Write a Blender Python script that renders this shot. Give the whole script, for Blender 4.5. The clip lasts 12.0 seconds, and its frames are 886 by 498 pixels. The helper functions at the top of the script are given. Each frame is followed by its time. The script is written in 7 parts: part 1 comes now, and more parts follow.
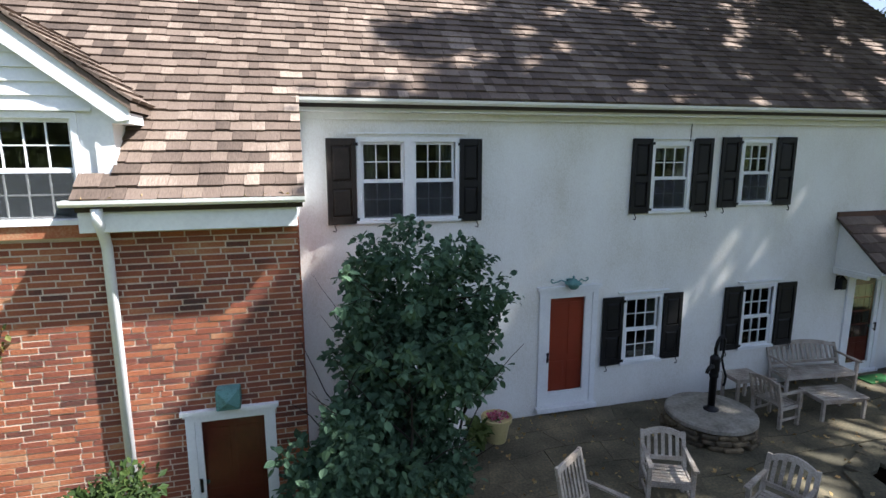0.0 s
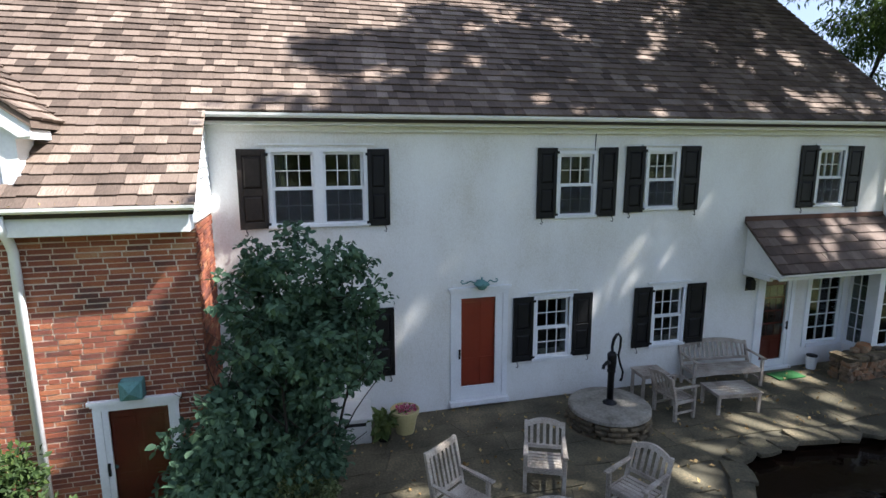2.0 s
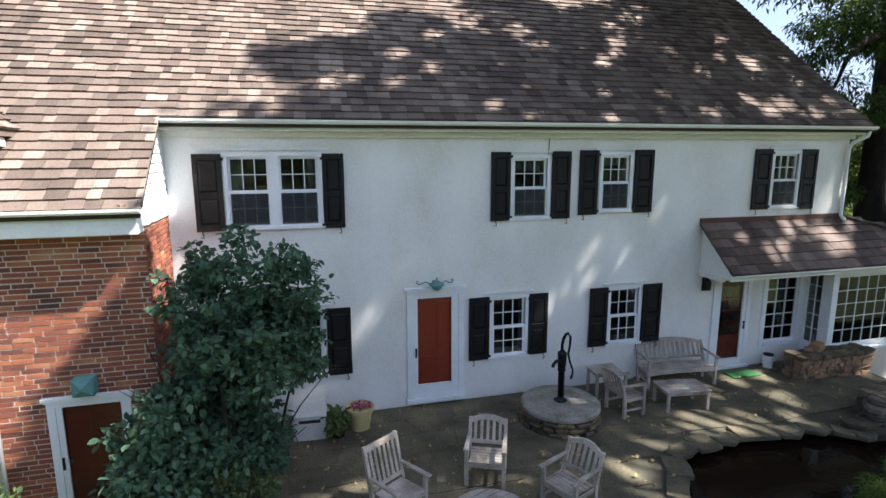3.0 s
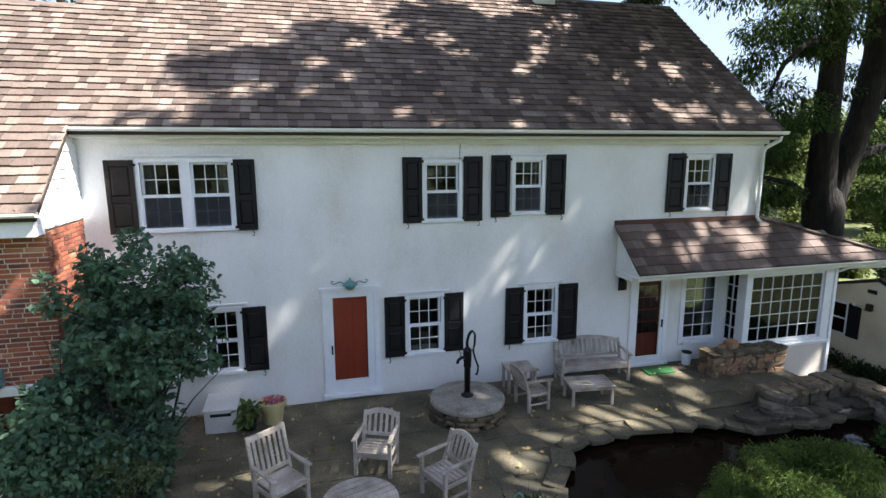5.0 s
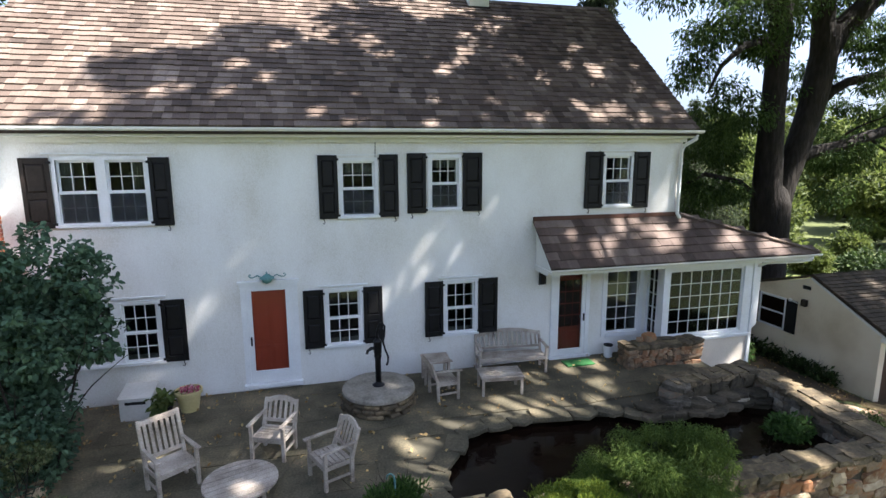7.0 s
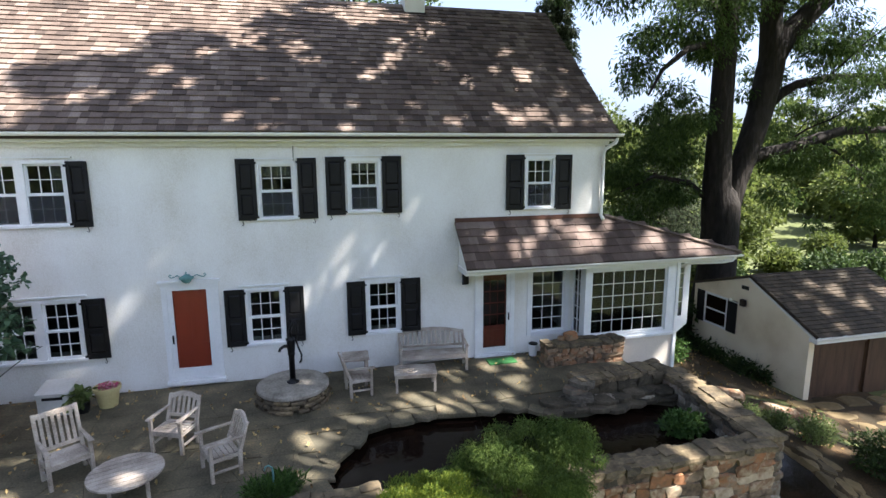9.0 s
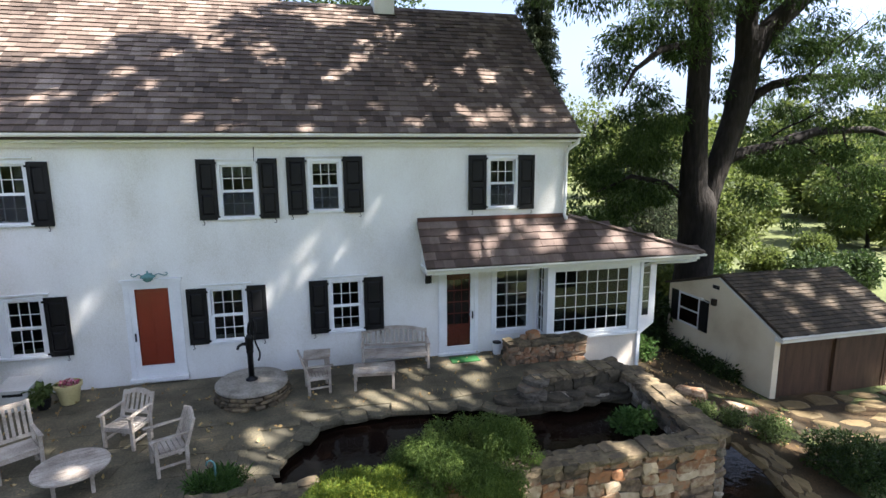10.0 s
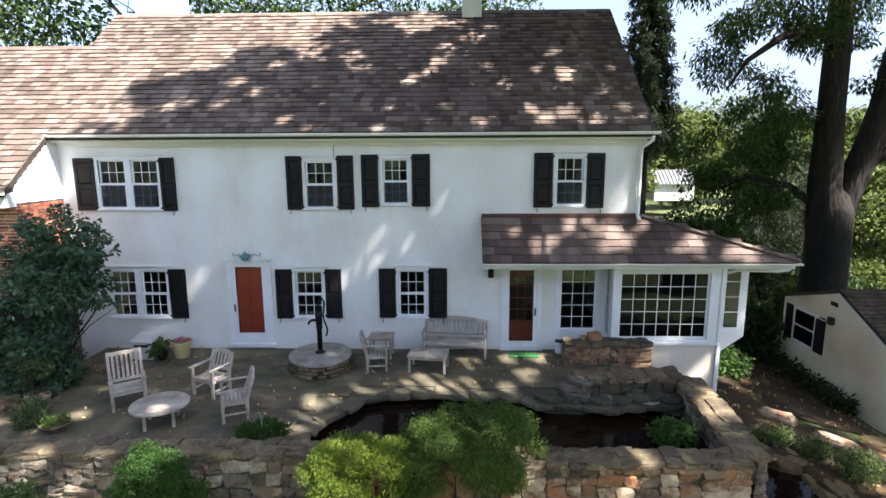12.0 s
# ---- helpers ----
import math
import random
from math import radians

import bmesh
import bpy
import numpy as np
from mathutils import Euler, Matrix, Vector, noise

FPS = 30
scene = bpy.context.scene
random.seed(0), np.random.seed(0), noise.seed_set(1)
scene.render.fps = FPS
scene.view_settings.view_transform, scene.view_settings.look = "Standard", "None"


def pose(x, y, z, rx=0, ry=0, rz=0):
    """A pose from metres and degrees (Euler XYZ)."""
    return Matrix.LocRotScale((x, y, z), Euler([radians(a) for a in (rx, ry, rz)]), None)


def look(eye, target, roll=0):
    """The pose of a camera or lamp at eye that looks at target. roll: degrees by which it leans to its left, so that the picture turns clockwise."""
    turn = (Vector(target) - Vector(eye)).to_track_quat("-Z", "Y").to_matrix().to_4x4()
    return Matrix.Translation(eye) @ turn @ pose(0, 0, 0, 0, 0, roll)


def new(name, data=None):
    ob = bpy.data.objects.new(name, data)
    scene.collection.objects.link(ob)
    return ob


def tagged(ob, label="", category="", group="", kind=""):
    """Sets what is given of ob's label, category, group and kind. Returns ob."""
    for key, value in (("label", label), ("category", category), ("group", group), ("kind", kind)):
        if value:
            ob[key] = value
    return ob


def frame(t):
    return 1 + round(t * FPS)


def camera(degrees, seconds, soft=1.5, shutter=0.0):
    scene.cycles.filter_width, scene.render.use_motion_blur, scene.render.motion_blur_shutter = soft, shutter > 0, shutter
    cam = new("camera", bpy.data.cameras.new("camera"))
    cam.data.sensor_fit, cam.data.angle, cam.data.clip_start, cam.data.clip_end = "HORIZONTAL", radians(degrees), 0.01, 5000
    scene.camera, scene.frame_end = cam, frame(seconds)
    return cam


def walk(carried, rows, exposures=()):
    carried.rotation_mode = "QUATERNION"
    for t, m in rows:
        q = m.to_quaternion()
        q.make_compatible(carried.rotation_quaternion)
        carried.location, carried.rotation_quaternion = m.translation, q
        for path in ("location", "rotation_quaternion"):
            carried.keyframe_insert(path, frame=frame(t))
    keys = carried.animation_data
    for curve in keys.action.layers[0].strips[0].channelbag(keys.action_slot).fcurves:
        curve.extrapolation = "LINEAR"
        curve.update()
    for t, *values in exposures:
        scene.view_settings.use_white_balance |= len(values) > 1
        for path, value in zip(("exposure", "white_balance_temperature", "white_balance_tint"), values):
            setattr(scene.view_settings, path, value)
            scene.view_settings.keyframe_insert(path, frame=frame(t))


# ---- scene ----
cam = camera(78.5, 12.0)
METRES, EYE, TILT, LEAN, TURN = 11.6, 4.93, 0.0, 0.0, -15.1
ROWS = [
    (0.0, 0.0, 0.0, 0.0, -0.02, -10.24, 0.09),
    (0.5, 0.0345, -0.0138, 0.0031, 0.07, -10.23, 0.08),
    (1.0, 0.07, -0.0267, 0.0072, 0.15, -10.2, 0.11),
    (1.5, 0.1064, -0.0391, 0.0104, 0.21, -10.18, 0.12),
    (2.0, 0.1436, -0.0517, 0.0134, 0.25, -10.21, 0.11),
    (2.5, 0.1813, -0.0636, 0.0164, 0.3, -10.25, 0.11),
    (3.0, 0.2201, -0.0748, 0.0206, 0.34, -10.24, 0.12),
    (5.0, 0.3785, -0.1121, 0.0296, 0.54, -10.25, 0.19),
    (5.5, 0.4173, -0.1208, 0.0284, 0.53, -10.23, 0.21),
    (6.0, 0.4573, -0.1292, 0.0275, 0.54, -10.25, 0.22),
    (6.5, 0.4982, -0.1376, 0.0258, 0.59, -10.26, 0.21),
    (7.0, 0.54, -0.1455, 0.0259, 0.66, -10.26, 0.22),
    (9.0, 0.7099, -0.1709, 0.0305, 1.01, -10.19, 0.3),
    (9.5, 0.7532, -0.1762, 0.0302, 1.06, -10.16, 0.29),
    (10.0, 0.7968, -0.1813, 0.0307, 1.3, -10.18, 0.33),
    (10.5, 0.8403, -0.186, 0.0313, 4.74, -10.17, 0.36),
    (11.0, 0.8844, -0.1907, 0.0301, 9.0, -10.15, 0.39),
    (11.5, 0.9292, -0.195, 0.0274, 13.01, -10.1, 0.36),
    (12.0, 0.9747, -0.1992, 0.025, 16.54, -10.09, 0.31),
]
walk(cam, [(t, pose(0, 0, EYE, TILT, LEAN, TURN) @ pose(METRES * x, METRES * y, METRES * z, 90 + pitch, roll, yaw)) for t, x, y, z, yaw, pitch, roll in ROWS],
     exposures=[(0.0, 1.89, 5110, 12.3), (3.0, 2.13, 5140, 12.8), (5.5, 2.34, 5195, 13.5), (9.5, 2.55, 5260, 14.3), (12.0, 2.54, 5265, 14.3)])

# ---- world and light ----
SUN = Vector((2.05, -1.0, 2.83)).normalized()
world = bpy.data.worlds.new("world")
scene.world = world
world.use_nodes = True
wn = world.node_tree
sky = wn.nodes.new("ShaderNodeTexSky")
sky.sky_type = "NISHITA"
sky.sun_disc = False
sky.sun_elevation = math.asin(SUN.z)
sky.sun_rotation = math.atan2(SUN.x, SUN.y)
sky.dust_density = 2.6
haze = wn.nodes.new("ShaderNodeHueSaturation")
haze.inputs["Saturation"].default_value = 0.44
wn.links.new(sky.outputs[0], haze.inputs["Color"])
wn.links.new(haze.outputs[0], wn.nodes["Background"].inputs[0])
wn.nodes["Background"].inputs[1].default_value = 0.0505
sun_data = bpy.data.lights.new("sun", "SUN")
sun_data.energy, sun_data.angle, sun_data.color = 5.0, radians(0.8), (1.0, 0.845, 0.62)
sun = new("sun", sun_data)
sun.matrix_world = look(SUN * 60, (0, 0, 0))

# ---- materials ----


def material(name):
    m = bpy.data.materials.new(name)
    m.use_nodes = True
    return m, m.node_tree.nodes, m.node_tree.links, m.node_tree.nodes["Principled BSDF"]


def surf(name, cols, rough=0.8, fine=30.0, coarse=1.5, bump=0.2, rand="", mix=0.5, stretch=(1, 1, 1), metal=0.0, spec=0.3, dist=0.01, rbump=0.0):
    """Procedural surface: a ramp over coarse and fine noise (and a random number for each piece), with bump."""
    m, n, l, b = material(name)
    geo = n.new("ShaderNodeNewGeometry")
    mp = n.new("ShaderNodeMapping")
    mp.inputs["Scale"].default_value = stretch
    l.new(geo.outputs["Position"], mp.inputs[0])
    a, c = n.new("ShaderNodeTexNoise"), n.new("ShaderNodeTexNoise")
    for t, s, d in ((a, coarse, 4), (c, fine, 5)):
        t.inputs["Scale"].default_value = s
        t.inputs["Detail"].default_value = d
        l.new(mp.outputs[0], t.inputs["Vector"])
    add = n.new("ShaderNodeMix")
    add.inputs[0].default_value = 0.4
    l.new(a.outputs["Fac"], add.inputs[2])
    l.new(c.outputs["Fac"], add.inputs[3])
    val = add.outputs[0]
    stre = n.new("ShaderNodeMapRange")
    stre.inputs[1].default_value, stre.inputs[2].default_value = 0.32, 0.68
    l.new(val, stre.inputs[0])
    val = stre.outputs[0]
    if rand:
        r = geo.outputs["Random Per Island"] if rand == "island" else n.new("ShaderNodeObjectInfo").outputs["Random"]
        mx = n.new("ShaderNodeMix")
        mx.inputs[0].default_value = mix
        l.new(val, mx.inputs[2])
        l.new(r, mx.inputs[3])
        val = mx.outputs[0]
    ramp = n.new("ShaderNodeValToRGB")
    el = ramp.color_ramp.elements
    while len(el) < len(cols):
        el.new(0.5)
    for i, k in enumerate(cols):
        el[i].position = 0.08 + 0.84 * i / max(1, len(cols) - 1)
        el[i].color = (*k, 1)
    l.new(val, ramp.inputs[0])
    l.new(ramp.outputs[0], b.inputs["Base Color"])
    b.inputs["Roughness"].default_value = rough
    b.inputs["Metallic"].default_value = metal
    b.inputs["Specular IOR Level"].default_value = spec
    if bump:
        bp = n.new("ShaderNodeBump")
        bp.inputs["Strength"].default_value = bump
        bp.inputs["Distance"].default_value = dist
        l.new(c.outputs["Fac"], bp.inputs["Height"])
        l.new(bp.outputs[0], b.inputs["Normal"])
    return m


def leaf_material(name, cols, glow=0.35, rough=0.6, spec=0.2):
    m, n, l, b = material(name)
    geo = n.new("ShaderNodeNewGeometry")
    noi = n.new("ShaderNodeTexNoise")
    noi.inputs["Scale"].default_value = 0.9
    l.new(geo.outputs["Position"], noi.inputs["Vector"])
    mx = n.new("ShaderNodeMix")
    mx.inputs[0].default_value = 0.55
    l.new(noi.outputs["Fac"], mx.inputs[2])
    l.new(geo.outputs["Random Per Island"], mx.inputs[3])
    ramp = n.new("ShaderNodeValToRGB")
    el = ramp.color_ramp.elements
    while len(el) < len(cols):
        el.new(0.5)
    for i, k in enumerate(cols):
        el[i].position = 0.15 + 0.7 * i / max(1, len(cols) - 1)
        el[i].color = (*k, 1)
    l.new(mx.outputs[0], ramp.inputs[0])
    l.new(ramp.outputs[0], b.inputs["Base Color"])
    b.inputs["Roughness"].default_value = rough
    b.inputs["Specular IOR Level"].default_value = spec
    tr = n.new("ShaderNodeBsdfTranslucent")
    l.new(ramp.outputs[0], tr.inputs[0])
    ms = n.new("ShaderNodeMixShader")
    ms.inputs[0].default_value = glow
    l.new(b.outputs[0], ms.inputs[1])
    l.new(tr.outputs[0], ms.inputs[2])
    l.new(ms.outputs[0], n["Material Output"].inputs[0])
    return m


def glass_material(name, tint, gloss=1.0, ior=1.48):
    m, n, l, b = material(name)
    tr, gl, fr, ms = n.new("ShaderNodeBsdfTransparent"), n.new("ShaderNodeBsdfGlossy"), n.new("ShaderNodeFresnel"), n.new("ShaderNodeMixShader")
    tr.inputs[0].default_value = (*tint, 1)
    gl.inputs["Roughness"].default_value = 0.01
    gl.inputs["Color"].default_value = (gloss, gloss, gloss, 1)
    fr.inputs[0].default_value = ior
    l.new(fr.outputs[0], ms.inputs[0])
    l.new(tr.outputs[0], ms.inputs[1])
    l.new(gl.outputs[0], ms.inputs[2])
    l.new(ms.outputs[0], n["Material Output"].inputs[0])
    return m


STUCCO = surf("stucco", [(0.60, 0.58, 0.52), (0.72, 0.71, 0.68), (0.79, 0.79, 0.77)], 0.9, 45, 0.7, 0.18, stretch=(1.3, 1, 0.8))
STUCCO_OLD = surf("stucco_old", [(0.52, 0.43, 0.29), (0.72, 0.64, 0.48), (0.78, 0.71, 0.57)], 0.9, 40, 0.6, 0.3)
STUCCO_BASE = surf("cream_stucco", [(0.54, 0.48, 0.40), (0.68, 0.61, 0.52), (0.74, 0.69, 0.60)], 0.9, 40, 0.8, 0.3)
WHITE = surf("white_paint", [(0.68, 0.69, 0.70), (0.80, 0.81, 0.82)], 0.45, 25, 2.0, 0.05)
CREAM = surf("cream_paint", [(0.64, 0.64, 0.61), (0.78, 0.78, 0.75)], 0.5, 25, 1.0, 0.05)
BLACK = surf("black_paint", [(0.004, 0.004, 0.005), (0.011, 0.0105, 0.011)], 0.55, 30, 2.0, 0.08, spec=0.25)
BROWN_BLACK = surf("brown_black_paint", [(0.012, 0.009, 0.007), (0.034, 0.024, 0.018)], 0.55, 30, 3.0, 0.1)
IRON = surf("iron", [(0.008, 0.008, 0.009), (0.03, 0.03, 0.032)], 0.45, 60, 4.0, 0.2, metal=0.6)
RED = surf("red_door_paint", [(0.22, 0.036, 0.017), (0.28, 0.050, 0.023)], 0.45, 12, 1.0, 0.05)
DARKRED = surf("dark_red_door_paint", [(0.080, 0.018, 0.012), (0.13, 0.027, 0.016)], 0.4, 12, 1.0, 0.05)
VERDIGRIS = surf("verdigris_copper", [(0.05, 0.10, 0.10), (0.13, 0.26, 0.25), (0.08, 0.15, 0.15)], 0.7, 60, 6.0, 0.2)
BRICK = surf("brick", [(0.058, 0.032, 0.027), (0.145, 0.050, 0.033), (0.215, 0.070, 0.038), (0.29, 0.105, 0.048), (0.38, 0.22, 0.12)], 0.9, 38, 1.6, 0.6, rand="object", mix=0.58)
BRICK_I = surf("brick_far", [(0.058, 0.032, 0.027), (0.145, 0.050, 0.033), (0.215, 0.070, 0.038), (0.29, 0.105, 0.048), (0.38, 0.22, 0.12)], 0.9, 38, 1.6, 0.6, rand="island", mix=0.58)
MORTAR = surf("mortar", [(0.40, 0.32, 0.25), (0.52, 0.44, 0.35), (0.62, 0.54, 0.45)], 0.95, 80, 2.0, 0.4)
SH_COLS = [(0.041, 0.030, 0.024), (0.086, 0.063, 0.049), (0.127, 0.094, 0.074), (0.171, 0.131, 0.103), (0.278, 0.222, 0.180)]
SHINGLE = surf("cedar_shingle", SH_COLS, 0.85, 34, 0.7, 0.6, rand="object", mix=0.58, stretch=(1.7, 0.4, 0.4))
SHINGLE_I = surf("cedar_shingle_far", SH_COLS, 0.85, 34, 0.7, 0.6, rand="island", mix=0.58, stretch=(1.7, 0.4, 0.4))
FELT = surf("roof_underlay", [(0.03, 0.022, 0.018), (0.05, 0.04, 0.03)], 0.95, 20, 1.0, 0.2)
TEAK = surf("weathered_teak", [(0.185, 0.153, 0.122), (0.35, 0.303, 0.252), (0.51, 0.455, 0.39)], 0.8, 50, 3.0, 0.3)
ST_COLS = [(0.048, 0.039, 0.028), (0.14, 0.100, 0.066), (0.26, 0.190, 0.120), (0.31, 0.145, 0.062), (0.20, 0.11, 0.058), (0.40, 0.31, 0.20), (0.50, 0.40, 0.27)]
GR_COLS = [(0.030, 0.027, 0.021), (0.085, 0.074, 0.056), (0.15, 0.130, 0.100), (0.17, 0.118, 0.075), (0.25, 0.215, 0.165), (0.40, 0.36, 0.29)]
TAN_COLS = [(0.048, 0.036, 0.025), (0.15, 0.108, 0.068), (0.25, 0.178, 0.110), (0.26, 0.130, 0.062), (0.38, 0.29, 0.19), (0.56, 0.47, 0.34)]
STONE = surf("rubble_stone", ST_COLS, 0.9, 12, 4.0, 0.9, rand="object", mix=0.66, dist=0.02)
STONE_GREY = surf("grey_rubble_stone", GR_COLS, 0.9, 20, 6.0, 0.9, rand="object", mix=0.6, dist=0.02)
# about half the grey rubble's tone: moss, plus the wall's shade in colour
STONE_DARK = surf("mossy_shaded_stone", [(0.022, 0.019, 0.013), (0.050, 0.043, 0.029), (0.085, 0.070, 0.046), (0.14, 0.115, 0.076)], 0.95, 14, 4.0, 0.9, rand="object", mix=0.4, dist=0.025)
WALL_CAP = surf("wall_cap_stone", [(0.036, 0.030, 0.020), (0.084, 0.068, 0.044), (0.145, 0.112, 0.066), (0.255, 0.196, 0.112)], 0.9, 16, 5.0, 0.9, rand="object", mix=0.4, dist=0.02)
STONE_TAN = surf("tan_rubble_stone", TAN_COLS, 0.9, 18, 5.0, 0.9, rand="object", mix=0.6, dist=0.02)
WALL_TOP = surf("wall_top_mortar", [(0.070, 0.056, 0.033), (0.140, 0.111, 0.063), (0.220, 0.174, 0.099)], 0.95, 14, 3.0, 0.9, dist=0.02)
WALL_MORTAR = surf("rubble_mortar", [(0.045, 0.038, 0.028), (0.10, 0.085, 0.062)], 0.95, 40, 3.0, 0.5)
FLAG = surf("flagstone", [(0.038, 0.035, 0.022), (0.082, 0.073, 0.047), (0.130, 0.111, 0.070), (0.23, 0.18, 0.105)], 0.8, 26, 1.5, 0.3, rand="object", mix=0.16, dist=0.012)
COPPER = surf("brown_copper_flashing", [(0.05, 0.025, 0.018), (0.11, 0.05, 0.032)], 0.6, 20, 1.5, 0.05)
PORCH_SHINGLE = surf("porch_shingle", [(0.062, 0.044, 0.036), (0.106, 0.076, 0.062), (0.15, 0.112, 0.092), (0.24, 0.188, 0.156)], 0.8, 26, 0.7, 0.5, rand="object", mix=0.5, stretch=(4, 0.7, 0.7))
COPING = surf("coping_stone", [(0.063, 0.047, 0.022), (0.121, 0.089, 0.040), (0.210, 0.151, 0.067)], 0.8, 10, 1.2, 0.6, rand="object", mix=0.5, dist=0.015)
MILLSTONE = surf("mill_stone", [(0.16, 0.142, 0.115), (0.27, 0.245, 0.205), (0.38, 0.35, 0.30)], 0.85, 22, 2.5, 0.6)
JOINT = surf("joint_soil", [(0.060, 0.055, 0.038), (0.095, 0.085, 0.058)], 0.95, 30, 1.5, 0.5)
GRASS = surf("grass_ground", [(0.050, 0.056, 0.020), (0.085, 0.098, 0.030), (0.135, 0.15, 0.048)], 0.95, 9, 0.25, 0.6, dist=0.05)
SOIL = surf("leaf_litter_soil", [(0.014, 0.012, 0.005), (0.034, 0.024, 0.010), (0.082, 0.048, 0.018)], 0.95, 25, 0.8, 0.6)
BARK = surf("bark", [(0.008, 0.0065, 0.0055), (0.020, 0.0165, 0.0135), (0.040, 0.033, 0.027)], 0.95, 9, 1.2, 1.0, stretch=(1, 1, 0.25), dist=0.05)
POT = surf("glazed_pot", [(0.42, 0.36, 0.16), (0.52, 0.45, 0.22)], 0.45, 20, 3.0, 0.05)
SHED_SHINGLE = surf("mossy_shed_shingle", [(0.022, 0.020, 0.013), (0.048, 0.038, 0.026), (0.075, 0.058, 0.040), (0.135, 0.105, 0.072)], 0.9, 22, 0.9, 0.5, rand="island", mix=0.5, stretch=(4, 0.7, 0.7))
WOODDOOR = surf("dark_stained_wood", [(0.046, 0.027, 0.017), (0.095, 0.056, 0.034)], 0.6, 25, 1.5, 0.2, stretch=(6, 6, 0.6))
MAT_GREEN = surf("green_door_mat", [(0.018, 0.075, 0.02), (0.035, 0.13, 0.035)], 0.95, 120, 4.0, 0.4)
GREY = surf("grey_metal_roof", [(0.12, 0.12, 0.125), (0.19, 0.19, 0.195)], 0.6, 20, 0.6, 0.3)
PLASTIC = surf("grey_plastic", [(0.50, 0.49, 0.46), (0.62, 0.61, 0.58)], 0.5, 20, 2.0, 0.05)
DARKROOM = surf("room_wall", [(0.16, 0.17, 0.19), (0.24, 0.25, 0.27)], 0.9, 6, 0.6, 0.0)
CURTAIN = surf("curtain_cloth", [(0.40, 0.40, 0.37), (0.62, 0.61, 0.57)], 0.9, 60, 2.0, 0.2, stretch=(8, 8, 0.4))
PINK = leaf_material("pink_petals", [(0.30, 0.03, 0.08), (0.52, 0.12, 0.22), (0.74, 0.52, 0.56)], 0.2)
LEAF_DARK = leaf_material("magnolia_leaves", [(0.034, 0.062, 0.037), (0.070, 0.120, 0.072), (0.14, 0.215, 0.125)], 0.3, 0.65, 0.15)
LEAF_PALE = leaf_material("variegated_leaves", [(0.04, 0.06, 0.025), (0.11, 0.14, 0.055), (0.26, 0.28, 0.14)], 0.3)
LEAF_TREE = leaf_material("tree_leaves", [(0.019, 0.034, 0.010), (0.036, 0.060, 0.016), (0.075, 0.108, 0.026)], 0.3)
LEAF_CROWN = leaf_material("great_tree_leaves", [(0.022, 0.040, 0.010), (0.046, 0.076, 0.018), (0.10, 0.145, 0.034)], 0.45)
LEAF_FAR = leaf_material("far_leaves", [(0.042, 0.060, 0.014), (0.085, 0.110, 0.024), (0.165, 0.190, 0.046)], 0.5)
LEAF_SPRUCE = leaf_material("spruce_needles", [(0.030, 0.042, 0.022), (0.060, 0.078, 0.040), (0.14, 0.16, 0.09)], 0.5)
LEAF_SHRUB = leaf_material("shrub_leaves", [(0.030, 0.060, 0.014), (0.065, 0.125, 0.026), (0.12, 0.19, 0.045)], 0.35)
LEAF_FERN = leaf_material("fern_leaves", [(0.055, 0.085, 0.025), (0.11, 0.15, 0.045), (0.20, 0.235, 0.08)], 0.4)
LEAF_MAPLE = leaf_material("weeping_maple_leaves", [(0.045, 0.075, 0.016), (0.095, 0.145, 0.030), (0.21, 0.27, 0.058)], 0.45)
LEAF_BOX = leaf_material("boxwood_leaves", [(0.026, 0.058, 0.012), (0.045, 0.092, 0.016), (0.078, 0.142, 0.024)], 0.3)
LEAF_GOLD = leaf_material("golden_leaves", [(0.055, 0.095, 0.013), (0.12, 0.17, 0.020), (0.27, 0.30, 0.030)], 0.35)
LEAF_IVY = leaf_material("ivy_leaves", [(0.04, 0.07, 0.02), (0.09, 0.13, 0.03), (0.22, 0.12, 0.04)], 0.3)
LEAF_DRY = leaf_material("fallen_leaves", [(0.16, 0.09, 0.035), (0.32, 0.22, 0.09), (0.45, 0.36, 0.16)], 0.1)
GLASS = glass_material("window_glass", (0.66, 0.70, 0.69), ior=1.43)
SUN_GLASS = glass_material("sunroom_glass", (0.30, 0.33, 0.32), 0.75, 1.40)
DOOR_GLASS = surf("dark_door_glass", [(0.012, 0.011, 0.010), (0.022, 0.020, 0.018)], 0.06, 4, 1.0, 0.0, spec=0.5)
STORM_GLASS = glass_material("storm_glass", (0.97, 0.97, 0.97), ior=1.15)
SCREEN, scn, scl, scb = material("insect_screen")
scb.inputs["Base Color"].default_value = (0.03, 0.035, 0.04, 1)
scb.inputs["Roughness"].default_value = 0.8
scb.inputs["Alpha"].default_value = 0.52
FOAM = surf("white_water", [(0.55, 0.58, 0.60), (0.8, 0.82, 0.83)], 0.25, 60, 8.0, 0.2)
WATER, wnod, wlnk, wb = material("pond_water")
wb.inputs["Base Color"].default_value = (0.010, 0.006, 0.004, 1)
wb.inputs["Roughness"].default_value = 0.04
wb.inputs["IOR"].default_value = 1.33
wb.inputs["Specular IOR Level"].default_value = 0.2
wnoise, wbump, wgeo = wnod.new("ShaderNodeTexNoise"), wnod.new("ShaderNodeBump"), wnod.new("ShaderNodeNewGeometry")
wnoise.inputs["Scale"].default_value = 7.0
wbump.inputs["Strength"].default_value = 0.14
wbump.inputs["Distance"].default_value = 0.02
wlnk.new(wgeo.outputs["Position"], wnoise.inputs["Vector"])
wlnk.new(wnoise.outputs["Fac"], wbump.inputs["Height"])
